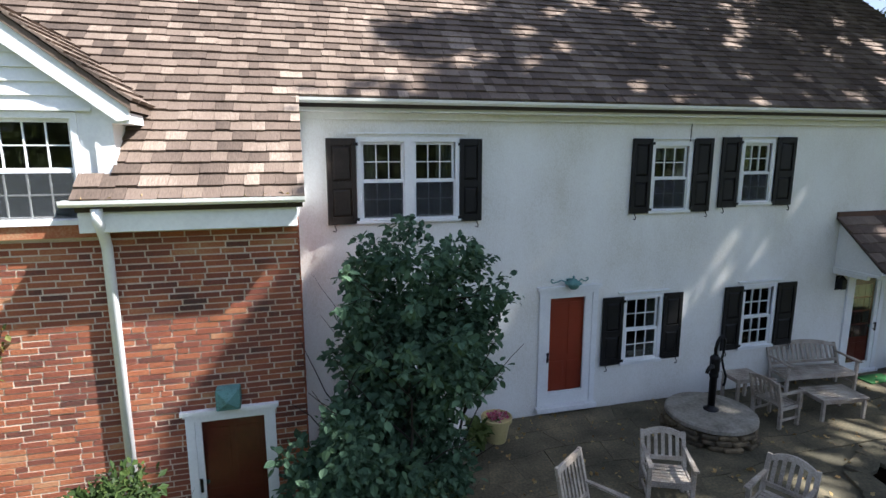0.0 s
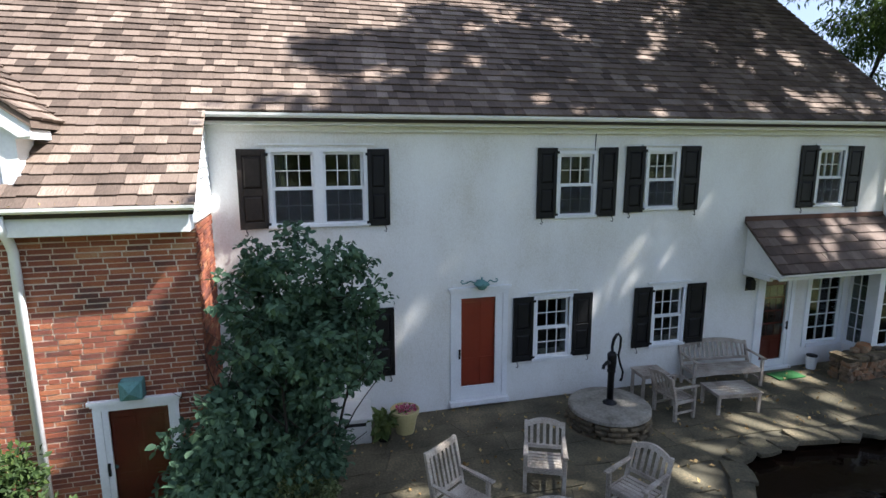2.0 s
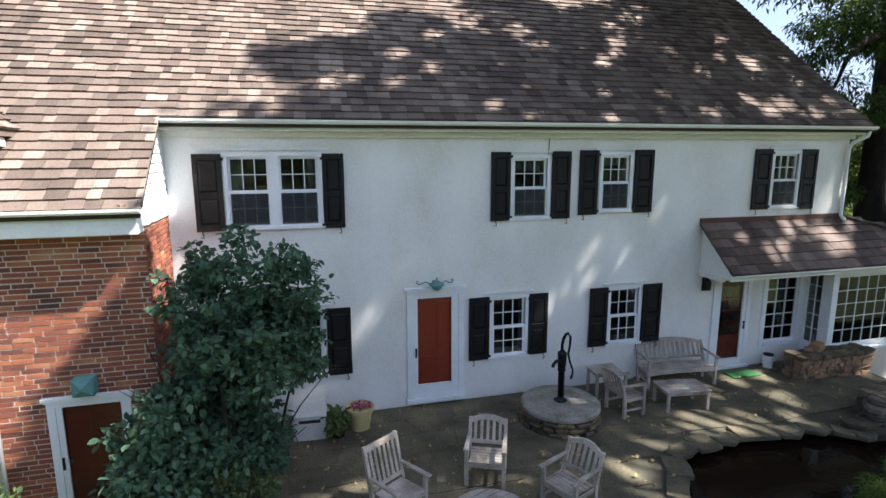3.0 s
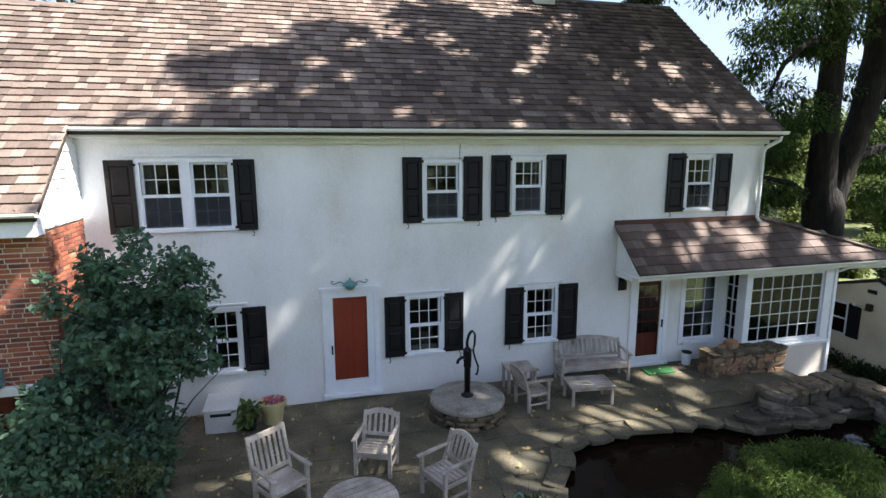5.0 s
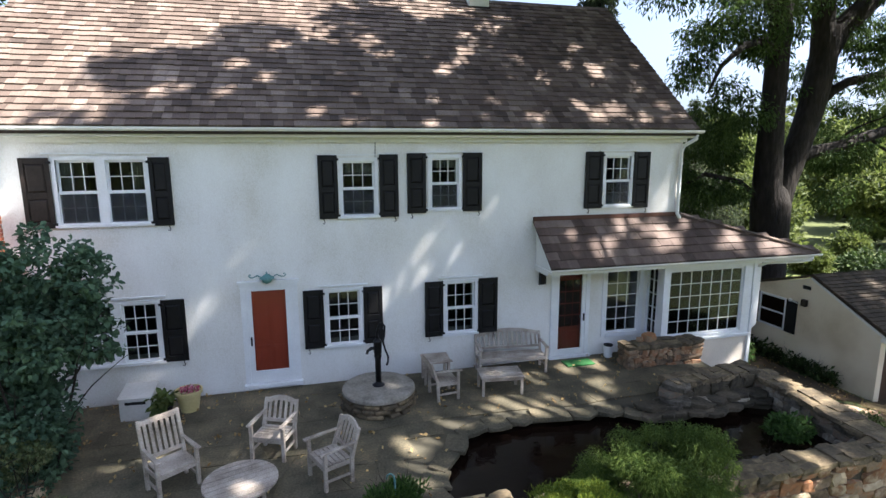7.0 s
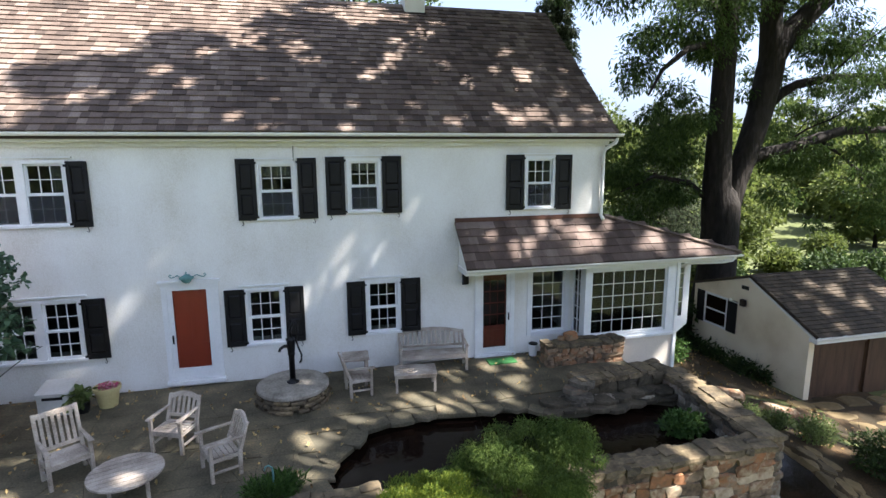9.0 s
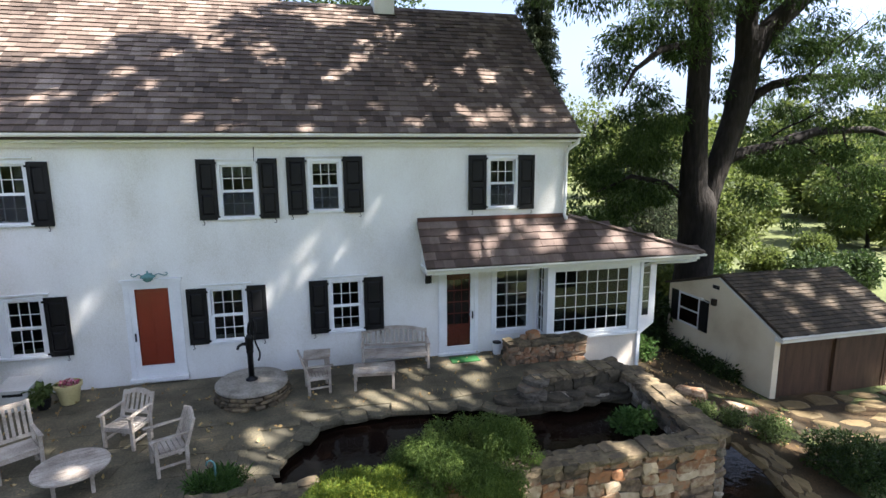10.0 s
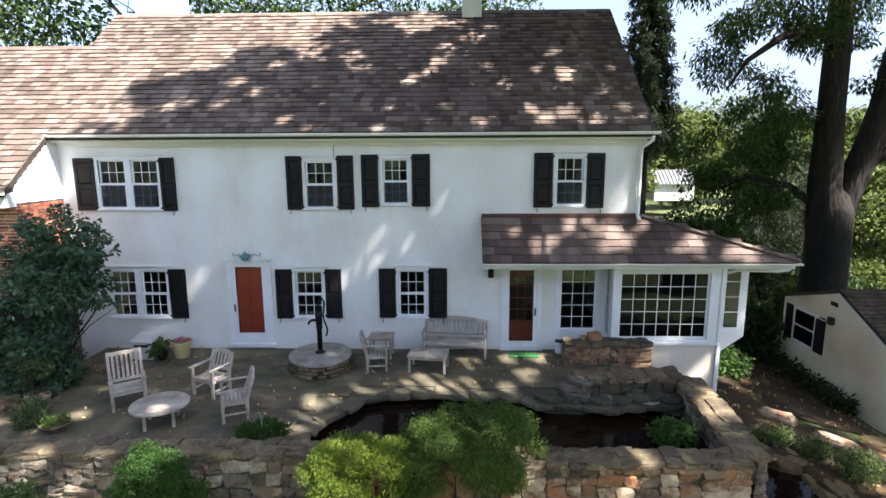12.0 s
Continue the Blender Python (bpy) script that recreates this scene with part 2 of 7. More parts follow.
wlnk.new(wbump.outputs[0], wb.inputs["Normal"])

# ---- mesh helpers ----


def part(name, bm, mat, parent=None, label="", smooth=False, bev=0.0):
    """Links a bmesh as one mesh object, under a thing or a part."""
    if bev:
        bmesh.ops.bevel(bm, geom=list(bm.edges), offset=bev, segments=1, affect="EDGES", clamp_overlap=True)
    bmesh.ops.recalc_face_normals(bm, faces=list(bm.faces))
    me = bpy.data.meshes.new(name)
    bm.to_mesh(me)
    bm.free()
    me.materials.append(mat)
    if smooth:
        me.shade_smooth()
    ob = new(name, me)
    ob.parent = parent
    if label:
        tagged(ob, label)
    return ob


def raw(name, verts, faces, mat, parent=None, label=""):
    me = bpy.data.meshes.new(name)
    me.from_pydata(verts, [], faces)
    me.materials.append(mat)
    ob = new(name, me)
    ob.parent = parent
    if label:
        tagged(ob, label)
    return ob


def thing(name, label, category, m=None, group="", kind=""):
    ob = new(name)
    ob.empty_display_size = 0.1
    if m is not None:
        ob.matrix_basis = m
    return tagged(ob, label, category, group, kind)


def box(bm, x0, x1, y0, y1, z0, z1, m=None):
    v = [bm.verts.new((x, y, z)) for x in (x0, x1) for y in (y0, y1) for z in (z0, z1)]
    if m is not None:
        for q in v:
            q.co = m @ q.co
    for f in ((0, 1, 3, 2), (4, 6, 7, 5), (0, 4, 5, 1), (2, 3, 7, 6), (0, 2, 6, 4), (1, 5, 7, 3)):
        bm.faces.new([v[i] for i in f])
    return bm


def boxes(*rows):
    bm = bmesh.new()
    for r in rows:
        box(bm, *r)
    return bm


def tube(bm, pts, radii, seg=8, caps=True):
    """A tapered tube along points."""
    pts = [Vector(p) for p in pts]
    rings = []
    for i, p in enumerate(pts):
        d = (pts[min(i + 1, len(pts) - 1)] - pts[max(i - 1, 0)]).normalized()
        u = d.cross(Vector((0, 1, 0)) if abs(d.y) < 0.9 else Vector((1, 0, 0))).normalized()
        w = d.cross(u)
        r = radii[i] if hasattr(radii, "__len__") else radii
        rings.append([bm.verts.new(p + r * (math.cos(2 * math.pi * k / seg) * u + math.sin(2 * math.pi * k / seg) * w)) for k in range(seg)])
    for a, b in zip(rings, rings[1:]):
        for k in range(seg):
            bm.faces.new((a[k], a[(k + 1) % seg], b[(k + 1) % seg], b[k]))
    if caps:
        bm.faces.new(rings[0])
        bm.faces.new(rings[-1])
    return bm


def lathe(profile, seg=24, centre=(0, 0)):
    """A body of revolution about z from (radius, z) pairs."""
    bm = bmesh.new()
    rings = [[bm.verts.new((centre[0] + r * math.cos(2 * math.pi * k / seg), centre[1] + r * math.sin(2 * math.pi * k / seg), z)) for k in range(seg)] for r, z in profile]
    for a, b in zip(rings, rings[1:]):
        for k in range(seg):
            bm.faces.new((a[k], a[(k + 1) % seg], b[(k + 1) % seg], b[k]))
    bm.faces.new(rings[0])
    bm.faces.new(rings[-1])
    return bm


def prism(pts, z0, z1):
    """An upright prism over a plan outline."""
    bm = bmesh.new()
    a = [bm.verts.new((x, y, z0)) for x, y in pts]
    b = [bm.verts.new((x, y, z1)) for x, y in pts]
    n = len(pts)
    for i in range(n):
        bm.faces.new((a[i], a[(i + 1) % n], b[(i + 1) % n], b[i]))
    bm.faces.new(a[::-1])
    bm.faces.new(b)
    return bm


def poly_solid(pts, off):
    """A slab: a flat polygon in space, thickened by the vector off."""
    bm = bmesh.new()
    a = [bm.verts.new(p) for p in pts]
    b = [bm.verts.new(Vector(p) + Vector(off)) for p in pts]
    n = len(pts)
    for i in range(n):
        bm.faces.new((a[i], a[(i + 1) % n], b[(i + 1) % n], b[i]))
    bm.faces.new(a[::-1])
    bm.faces.new(b)
    return bm


def holed_wall(u0, u1, z0, z1, depth, holes):
    """An upright wall along u, its face at v = 0 and its back at v = depth, with rectangular openings through it."""
    us = sorted({u0, u1, *[h[0] for h in holes], *[h[1] for h in holes]})
    zs = sorted({z0, z1, *[h[2] for h in holes], *[h[3] for h in holes]})
    bm = bmesh.new()

    def solid(i, j):
        if not (0 <= i < len(us) - 1 and 0 <= j < len(zs) - 1):
            return False
        cu, cz = (us[i] + us[i + 1]) / 2, (zs[j] + zs[j + 1]) / 2
        return not any(h[0] < cu < h[1] and h[2] < cz < h[3] for h in holes)

    def quad(*p):
        bm.faces.new([bm.verts.new(q) for q in p])

    for i in range(len(us) - 1):
        for j in range(len(zs) - 1):
            if not solid(i, j):
                continue
            a, b, c, d = us[i], us[i + 1], zs[j], zs[j + 1]
            quad((a, 0, c), (b, 0, c), (b, 0, d), (a, 0, d))
            quad((a, depth, c), (a, depth, d), (b, depth, d), (b, depth, c))
            if not solid(i - 1, j):
                quad((a, 0, c), (a, 0, d), (a, depth, d), (a, depth, c))
            if not solid(i + 1, j):
                quad((b, 0, c), (b, depth, c), (b, depth, d), (b, 0, d))
            if not solid(i, j - 1):
                quad((a, 0, c), (a, depth, c), (b, depth, c), (b, 0, c))
            if not solid(i, j + 1):
                quad((a, 0, d), (b, 0, d), (b, depth, d), (a, depth, d))
    bmesh.ops.remove_doubles(bm, verts=list(bm.verts), dist=0.0005)
    return bm


rng = np.random.default_rng(7)


def leaves(name, centres, radii, n, size, mat, parent, droop=0.3, shell=0.45, seed=1, aspect=0.55, label="", gaps=None, broad=False):
    """A crown: n leaf blades scattered through ellipsoid clumps, each blade folded along its rib."""
    g = np.random.default_rng(seed)
    c, r = np.asarray(centres, float), np.asarray(radii, float)
    if r.ndim == 1:
        r = np.repeat(r[:, None], 3, 1)
    w = (r[:, 0] * r[:, 1] * r[:, 2]) ** 0.7
    pick = g.choice(len(c), n, p=w / w.sum())
    d = g.normal(size=(n, 3))
    d /= np.linalg.norm(d, axis=1)[:, None]
    k = (shell + (1 - shell) * g.random(n)) ** 0.6
    p = c[pick] + d * r[pick] * k[:, None] * (0.85 + 0.3 * g.random(n))[:, None]
    ax = g.normal(size=(n, 3)) * 0.7 + d * 0.8
    ax[:, 2] -= droop
    ax /= np.linalg.norm(ax, axis=1)[:, None]
    up = g.normal(size=(n, 3)) * 0.5 + np.array([0, 0, 1.0])
    sd = np.cross(ax, up)
    sd /= np.linalg.norm(sd, axis=1)[:, None] + 1e-6
    nn = np.cross(sd, ax)
    s = size * (0.6 + 0.8 * g.random(n))[:, None]
    if gaps is not None:
        keep = gaps(p + ax * s * 0.5)
        p, ax, sd, nn, s = p[keep], ax[keep], sd[keep], nn[keep], s[keep]
        n = len(p)
    if broad:
        rows = [p] + [p + ax * s * a + sd * s * aspect * b + nn * s * c for a, b, c in ((0.28, 0.46, 0.07), (0.68, 0.40, 0.07), (1.0, 0.0, -0.06), (0.68, -0.40, 0.07), (0.28, -0.46, 0.07))]
        i = np.arange(n)[:, None] * 6
        f = np.concatenate([i + [0, 1, 2], i + [0, 2, 3], i + [0, 3, 4], i + [0, 4, 5]], 1).reshape(-1, 3)
        return raw(name, np.stack(rows, 1).reshape(-1, 3).tolist(), f.tolist(), mat, parent, label)
    v = np.stack([p, p + ax * s * 0.5 + sd * s * aspect * 0.5 + nn * s * 0.1, p + ax * s, p + ax * s * 0.5 - sd * s * aspect * 0.5 + nn * s * 0.1], 1).reshape(-1, 3)
    i = np.arange(n)[:, None] * 4
    f = np.concatenate([i + [0, 1, 2], i + [0, 2, 3]], 1).reshape(-1, 3)
    return raw(name, v.tolist(), f.tolist(), mat, parent, label)


def scatter_clumps(centre, radii, n, size, seed, hollow=0.3):
    """Clump centres and radii spread over an uneven ellipsoid."""
    g = np.random.default_rng(seed)
    d = g.normal(size=(n, 3))
    d /= np.linalg.norm(d, axis=1)[:, None]
    k = (hollow + (1 - hollow) * g.random(n)) ** 0.5
    c = np.array(centre) + d * np.array(radii) * k[:, None]
    r = size * (0.55 + 0.9 * g.random(n))
    return c, np.stack([r * 1.15, r * 1.15, r * 0.75], 1)

# ---- ground ----
POND = [(7.45, 4.25), (7.55, 4.7), (7.95, 5.2), (8.2, 5.75), (8.8, 5.98), (9.8, 6.08), (10.6, 5.98), (11.2, 6.0), (11.75, 5.85), (12.2, 5.45), (12.9, 5.4), (13.6, 5.6), (14.3, 5.65), (14.9, 5.35), (14.95, 4.6), (14.6, 4.0), (13.4, 3.85), (12.0, 3.85), (10.4, 3.7), (8.6, 3.75)]


def smooth(a, b, x):
    t = min(1.0, max(0.0, (x - a) / (b - a)))
    return t * t * (3 - 2 * t)


def ground_z(x, y):
    z = -0.75
    if y < 9.0:
        z = -0.75 - 0.45 * smooth(3.2, 2.6, y)
        z += 0.2 * smooth(0.6, -0.2, x) * smooth(2.2, 4.2, y)
    else:
        z = -0.75 + 0.6 * smooth(9.5, 17, y) * smooth(16, 13, x)
    if x > 15.2:
        z = min(z, 0.0) * 0 + (-0.45 - (min(x, 21.5) - 15.2) * 0.252)
        z -= 0.35 * smooth(4.5, 2.0, y) * smooth(19.5, 17.0, x)
    edge = 16.2 + (y - 1.2) * 0.235 if y < 4.6 else 17.0 - (y - 4.6) * 3.0
    if x > 15.2 and y > 0.6:
        z = z * (1 - smooth(0.3, -0.15, x - edge)) + -1.5 * smooth(0.3, -0.15, x - edge)
    far = math.hypot(x - 8, y - 4)
    z -= 1.6 * smooth(25, 60, far)
    z += 20.0 * smooth(140, 420, far) + 0.25 * noise.noise((x * 0.05, y * 0.05, 0)) * smooth(18, 40, far)
    return z + 0.03 * noise.noise((x * 0.9, y * 0.9, 3.0))


def axis_steps(c, near, step):
    xs = list(np.arange(c - near, c + near + step / 2, step))
    k, d = near, step
    while k < 1400:
        d *= 1.22
        k += d
        xs.append(c + k)
        xs.insert(0, c - k)
    return xs


gx, gy = axis_steps(10.0, 16.0, 0.35), axis_steps(5.0, 13.0, 0.35)
gv = [(x, y, ground_z(x, y) - (0.3 if 15.3 < x < 18.3 and 1.2 < y < 12 else 0.0)) for y in gy for x in gx]
nx = len(gx)
gf = [(j * nx + i, j * nx + i + 1, (j + 1) * nx + i + 1, (j + 1) * nx + i) for j in range(len(gy) - 1) for i in range(nx - 1)]
ground = raw("ground", gv, gf, GRASS)
ground.data.shade_smooth()
tagged(ground, "sloping lawn and soil round the house", "ground", kind="structure")

# bed of the patio, cut out round the pond
patio_out = [(0.7, 8.78), (0.7, 3.3), (7.5, 3.3)] + POND[:14] + [(15.15, 5.45), (15.15, 8.05), (14.2, 8.78)]
bed = part("patio", prism(patio_out, -0.9, -0.03), JOINT)
tagged(bed, "shaded patio of dark irregular flagstones beside the house", "patio", kind="structure")
pond_floor = part("pond_floor", prism([(7.2, 3.02), (15.3, 3.02), (15.3, 6.2), (7.2, 6.2)], -1.1, -0.72), JOINT)
tagged(pond_floor, "dark floor of the garden pond", "pond floor", kind="structure")
water = part("water", prism([(7.1, 3.04), (15.2, 3.04), (15.2, 6.15), (7.1, 6.15)], -0.7, -0.17), WATER)
tagged(water, "dark still water of the garden pond", "water", kind="structure")

# ---- house shell ----
FY = 8.79
LWX = 2.61
RIDGE_Y, RIDGE_Z, EAVE_Y, EAVE_Z, SLOPE = 13.0, 9.6, 8.40, 5.74, 0.84
win_holes = [(1.02, 2.58, 3.88, 5.08), (6.42, 7.15, 3.88, 5.03), (8.42, 9.07, 3.98, 5.08), (12.84, 13.53, 3.93, 5.10),
             (LWX - 1.59, LWX - 0.07, 0.94, 2.16), (6.01, 6.74, 0.93, 2.15), (8.77, 9.48, 0.96, 2.17),
             (4.34, 5.22, 0.12, 2.38), (11.62, 12.43, 0.08, 2.22), (13.02, 14.0, 0.52, 2.22)]
wall_s = part("wall_south", holed_wall(0.0, 15.0, -0.9, 5.72, 0.35, win_holes), STUCCO)
wall_s.location.y = FY
tagged(wall_s, "shaded white stucco front wall with faint stains", "wall", kind="structure")


def gable(name, x, t, label):
    w = part(name, poly_solid([(x, FY + 0.35, -2.0), (x, 17.2, -2.0), (x, 17.2, 5.72), (x, RIDGE_Y, RIDGE_Z - 0.2), (x, FY + 0.35, 5.9)], (t, 0, 0)), STUCCO)
    return tagged(w, label, "wall", kind="structure")


gable("wall_east", 14.65, 0.35, "white stucco gable end of the house")
gable("wall_west", 0.0, 0.35, "white stucco gable end of the house")
tagged(part("wall_north", boxes((0.35, 14.65, 16.9, 17.2, -2, 5.72)), STUCCO), "white stucco back wall", "wall", kind="structure")
tagged(part("floor_upper", boxes((0.36, 14.64, FY + 0.36, 16.88, 2.75, 3.0)), DARKROOM), "upper floor of the house", "floor", kind="structure")
tagged(part("floor", boxes((0.36, 14.64, FY + 0.36, 16.88, -0.1, 0.1)), DARKROOM), "ground floor of the house", "floor", kind="structure")
tagged(part("ceiling", boxes((0.36, 14.64, FY + 0.36, 16.88, 5.45, 5.6)), DARKROOM), "upper ceiling", "ceiling", kind="structure")
tagged(part("wall_inner", boxes((0.36, 14.64, 12.4, 12.5, 0.1, 2.74), (0.36, 14.64, 12.4, 12.5, 3.01, 5.44)), DARKROOM), "inner wall behind the front rooms", "wall", kind="structure")

# roof slabs; the wing shares the plane of the main front slope and runs lower
main_roof = thing("main_roof", "weathered brown cedar shingle roof with mossy shaded courses", "roof", kind="structure")
wing_roof = thing("wing_roof", "sunlit brown cedar shingle roof of the brick wing", "roof", kind="structure")


def on_roof(x, y, up=0.0):
    return (x, y, EAVE_Z + (y - EAVE_Y) * SLOPE + up)


TH = -0.03
part("deck", poly_solid([on_roof(-0.55, EAVE_Y, TH), on_roof(15.1, EAVE_Y, TH), on_roof(15.1, RIDGE_Y, TH), on_roof(-0.55, RIDGE_Y, TH)], (0, 0, -0.14)), FELT, main_roof)
part("back_deck", poly_solid([(-0.55, RIDGE_Y, RIDGE_Z + TH), (15.1, RIDGE_Y, RIDGE_Z + TH), (15.1, 17.6, 5.74), (-0.55, 17.6, 5.74)], (0, 0, -0.14)), FELT, main_roof)
part("deck", poly_solid([on_roof(-2.38, 6.84, TH), on_roof(0.07, 6.84, TH), on_roof(0.07, EAVE_Y, TH), on_roof(-0.56, EAVE_Y, TH), on_roof(-0.56, 9.3, TH), on_roof(-3.1, 9.3, TH), on_roof(-2.06, 8.25, TH), on_roof(-2.06, 7.1, TH), on_roof(-2.38, 7.1, TH)], (0, 0, -0.14)), FELT, wing_roof)
part("deck", poly_solid([on_roof(-9.0, 6.84, TH), on_roof(-4.12, 6.84, TH), on_roof(-4.12, 7.1, TH), on_roof(-4.12, 9.3, TH), on_roof(-9.0, 9.3, TH)], (0, 0, -0.14)), FELT, wing_roof)
part("deck", poly_solid([on_roof(-9.0, 9.302, TH), on_roof(-0.56, 9.302, TH), on_roof(-0.56, 11.55, TH), on_roof(-9.0, 11.55, TH)], (0, 0, -0.14)), FELT, wing_roof)
wr = EAVE_Z + (11.55 - EAVE_Y) * SLOPE
part("back_deck", poly_solid([(-9.0, 11.55, wr + TH), (-0.56, 11.55, wr + TH), (-0.56, 16.4, wr - 4), (-9.0, 16.4, wr - 4)], (0, 0, -0.14)), FELT, wing_roof)
part("ridge_cap", poly_solid([(-0.6, RIDGE_Y - 0.13, RIDGE_Z - 0.08), (-0.6, RIDGE_Y, RIDGE_Z + 0.03), (-0.6, RIDGE_Y + 0.13, RIDGE_Z - 0.08)], (15.72, 0, 0)), SHINGLE, main_roof)
part("ridge_cap", poly_solid([(-9.0, 11.42, wr - 0.08), (-9.0, 11.55, wr + 0.03), (-9.0, 11.68, wr - 0.08)], (8.44, 0, 0)), SHINGLE, wing_roof)

# brick wing
BY = 7.27
wing_holes = [(-1.44, -0.52, -0.52, 1.47), (-4.45, -2.47, 4.1, 5.34)]
wing_wall = tagged(part("wall_wing", holed_wall(-9.0, -0.012, -1.0, 4.1, 0.3, wing_holes[:1]), MORTAR), "red brick wing wall with pale mortar joints", "wall", kind="structure")
wing_wall.location.y = BY
wing_side = tagged(part("wall_wing_side", boxes((-0.3, -0.012, BY + 0.3, FY - 0.002, -1.0, 4.1)), MORTAR), "red brick return wall of the wing", "wall", kind="structure")
side_gable = thing("wing_cheek", "white clapboard cheek above the brick return wall, in sunlight", "wall", kind="structure")
for i in range(10):
    z0 = 4.1 + i * 0.15
    y0 = max(BY, EAVE_Y + (z0 + 0.3 - EAVE_Z) / SLOPE)
    if y0 < FY - 0.05:
        part("clapboard", poly_solid([(-0.05, y0, z0), (0.03, y0, z0), (0.01, y0, z0 + 0.155), (-0.05, y0, z0 + 0.155)], (0, FY - 0.003 - y0, 0)), WHITE, side_gable)
tagged(part("wall_wing_back", boxes((-9.0, -0.3, 15.5, 15.8, -1.0, 4.4), (-9.3, -9.0, BY, 15.8, -1.0, 4.4)), MORTAR), "back walls of the brick wing", "wall", kind="structure")
tagged(part("floor_wing", boxes((-8.99, -0.31, BY + 0.31, 15.4, 3.6, 3.8), (-8.99, -0.31, BY + 0.31, 15.4, -0.7, -0.52)), DARKROOM), "floors inside the brick wing", "floor", kind="structure")

# eaves, gutters and spouts
eave = thing("eaves_trim", "white painted frieze board and gutter along the main eave", "eaves", kind="structure")
part("frieze", boxes((0.0, 15.05, 8.70, 8.785, 5.42, 5.70)), CREAM, eave)
part("cornice", boxes((0.0, 15.08, 8.47, 8.70, 5.52, 5.66)), CREAM, eave, bev=0.006)


def gutter(x0, x1, y, z, r, parent):
    bm = bmesh.new()
    prof = [(-r, 0), (-r * 1.12, 0), (-r * 1.05, -r * 0.6), (-r * 0.6, -r * 1.05), (r * 0.7, -r * 1.1), (r * 0.7, 0), (r * 0.55, 0), (r * 0.55, -r * 0.95), (-r * 0.5, -r * 0.9), (-r * 0.9, -r * 0.5)]
    a = [bm.verts.new((x0, y + p, z + q)) for p, q in prof]
    b = [bm.verts.new((x1, y + p, z + q)) for p, q in prof]
    for i in range(len(prof)):
        j = (i + 1) % len(prof)
        bm.faces.new((a[i], a[j], b[j], b[i]))
    bm.faces.new(a[::-1])
    bm.faces.new(b)
    return part("gutter", bm, CREAM, parent, "white metal gutter")


gutter(0.0, 15.25, 8.40, 5.705, 0.07, eave)
wing_eave = thing("wing_eaves_trim", "white fascia and gutter of the brick wing, leaves in the gutter", "eaves", kind="structure")
part("fascia", boxes((-2.38, 0.0, 6.90, 7.24, 4.02, 4.35)), WHITE, wing_eave, bev=0.006)
gutter(-2.5, 0.1, 6.80, 4.40, 0.07, wing_eave)
ds = thing("downspout", "white metal downspout on the brick wing wall", "downspout")
part("pipe", tube(bmesh.new(), [(-2.16, 6.82, 4.30), (-2.16, 6.83, 4.16), (-2.18, 7.05, 3.96), (-2.2, 7.17, 3.80), (-2.2, 7.17, -0.55)], 0.062, 12), WHITE, ds, smooth=True)
ds2 = thing("downspout", "white metal downspout beside the house corner above the porch roof", "downspout")
part("pipe", tube(bmesh.new(), [(15.1, 8.42, 5.6), (15.1, 8.44, 5.5), (14.93, 8.66, 5.33), (14.92, 8.72, 5.2), (14.92, 8.72, 3.62), (14.92, 8.6, 3.52)], 0.045, 10), CREAM, ds2, smooth=True)

# dormer on the wing
dormer = thing("dormer", "white clapboard dormer with a twin window in the brick wing", "dormer", kind="structure")
DX, DPEAK, DHALF, DEAVE = -3.08, 6.40, 1.30, 5.39
dw = part("front_wall", holed_wall(DX - 1.06, DX + 1.06, 4.1, 5.6, 0.12, [(DX - 0.63, DX + 0.63, 4.16, 5.34)]), WHITE, dormer)
dw.location.y = BY - 0.01
for i in range(8):
    z0 = 5.40 + i * 0.15
    h = min(0.86, (DPEAK - 0.16 - z0) / 0.8)
    if h > 0.08:
        part("clapboard", poly_solid([(DX - h, BY - 0.062, z0), (DX + h, BY - 0.062, z0), (DX + h, BY - 0.012, z0), (DX - h, BY - 0.012, z0)], (0, 0.03, 0.155)), WHITE, dormer)
part("cheek", boxes((DX + 0.94, DX + 1.06, BY + 0.11, 8.3, 4.3, 5.5), (DX - 1.06, DX - 0.94, BY + 0.11, 8.3, 4.3, 5.5)), WHITE, dormer)
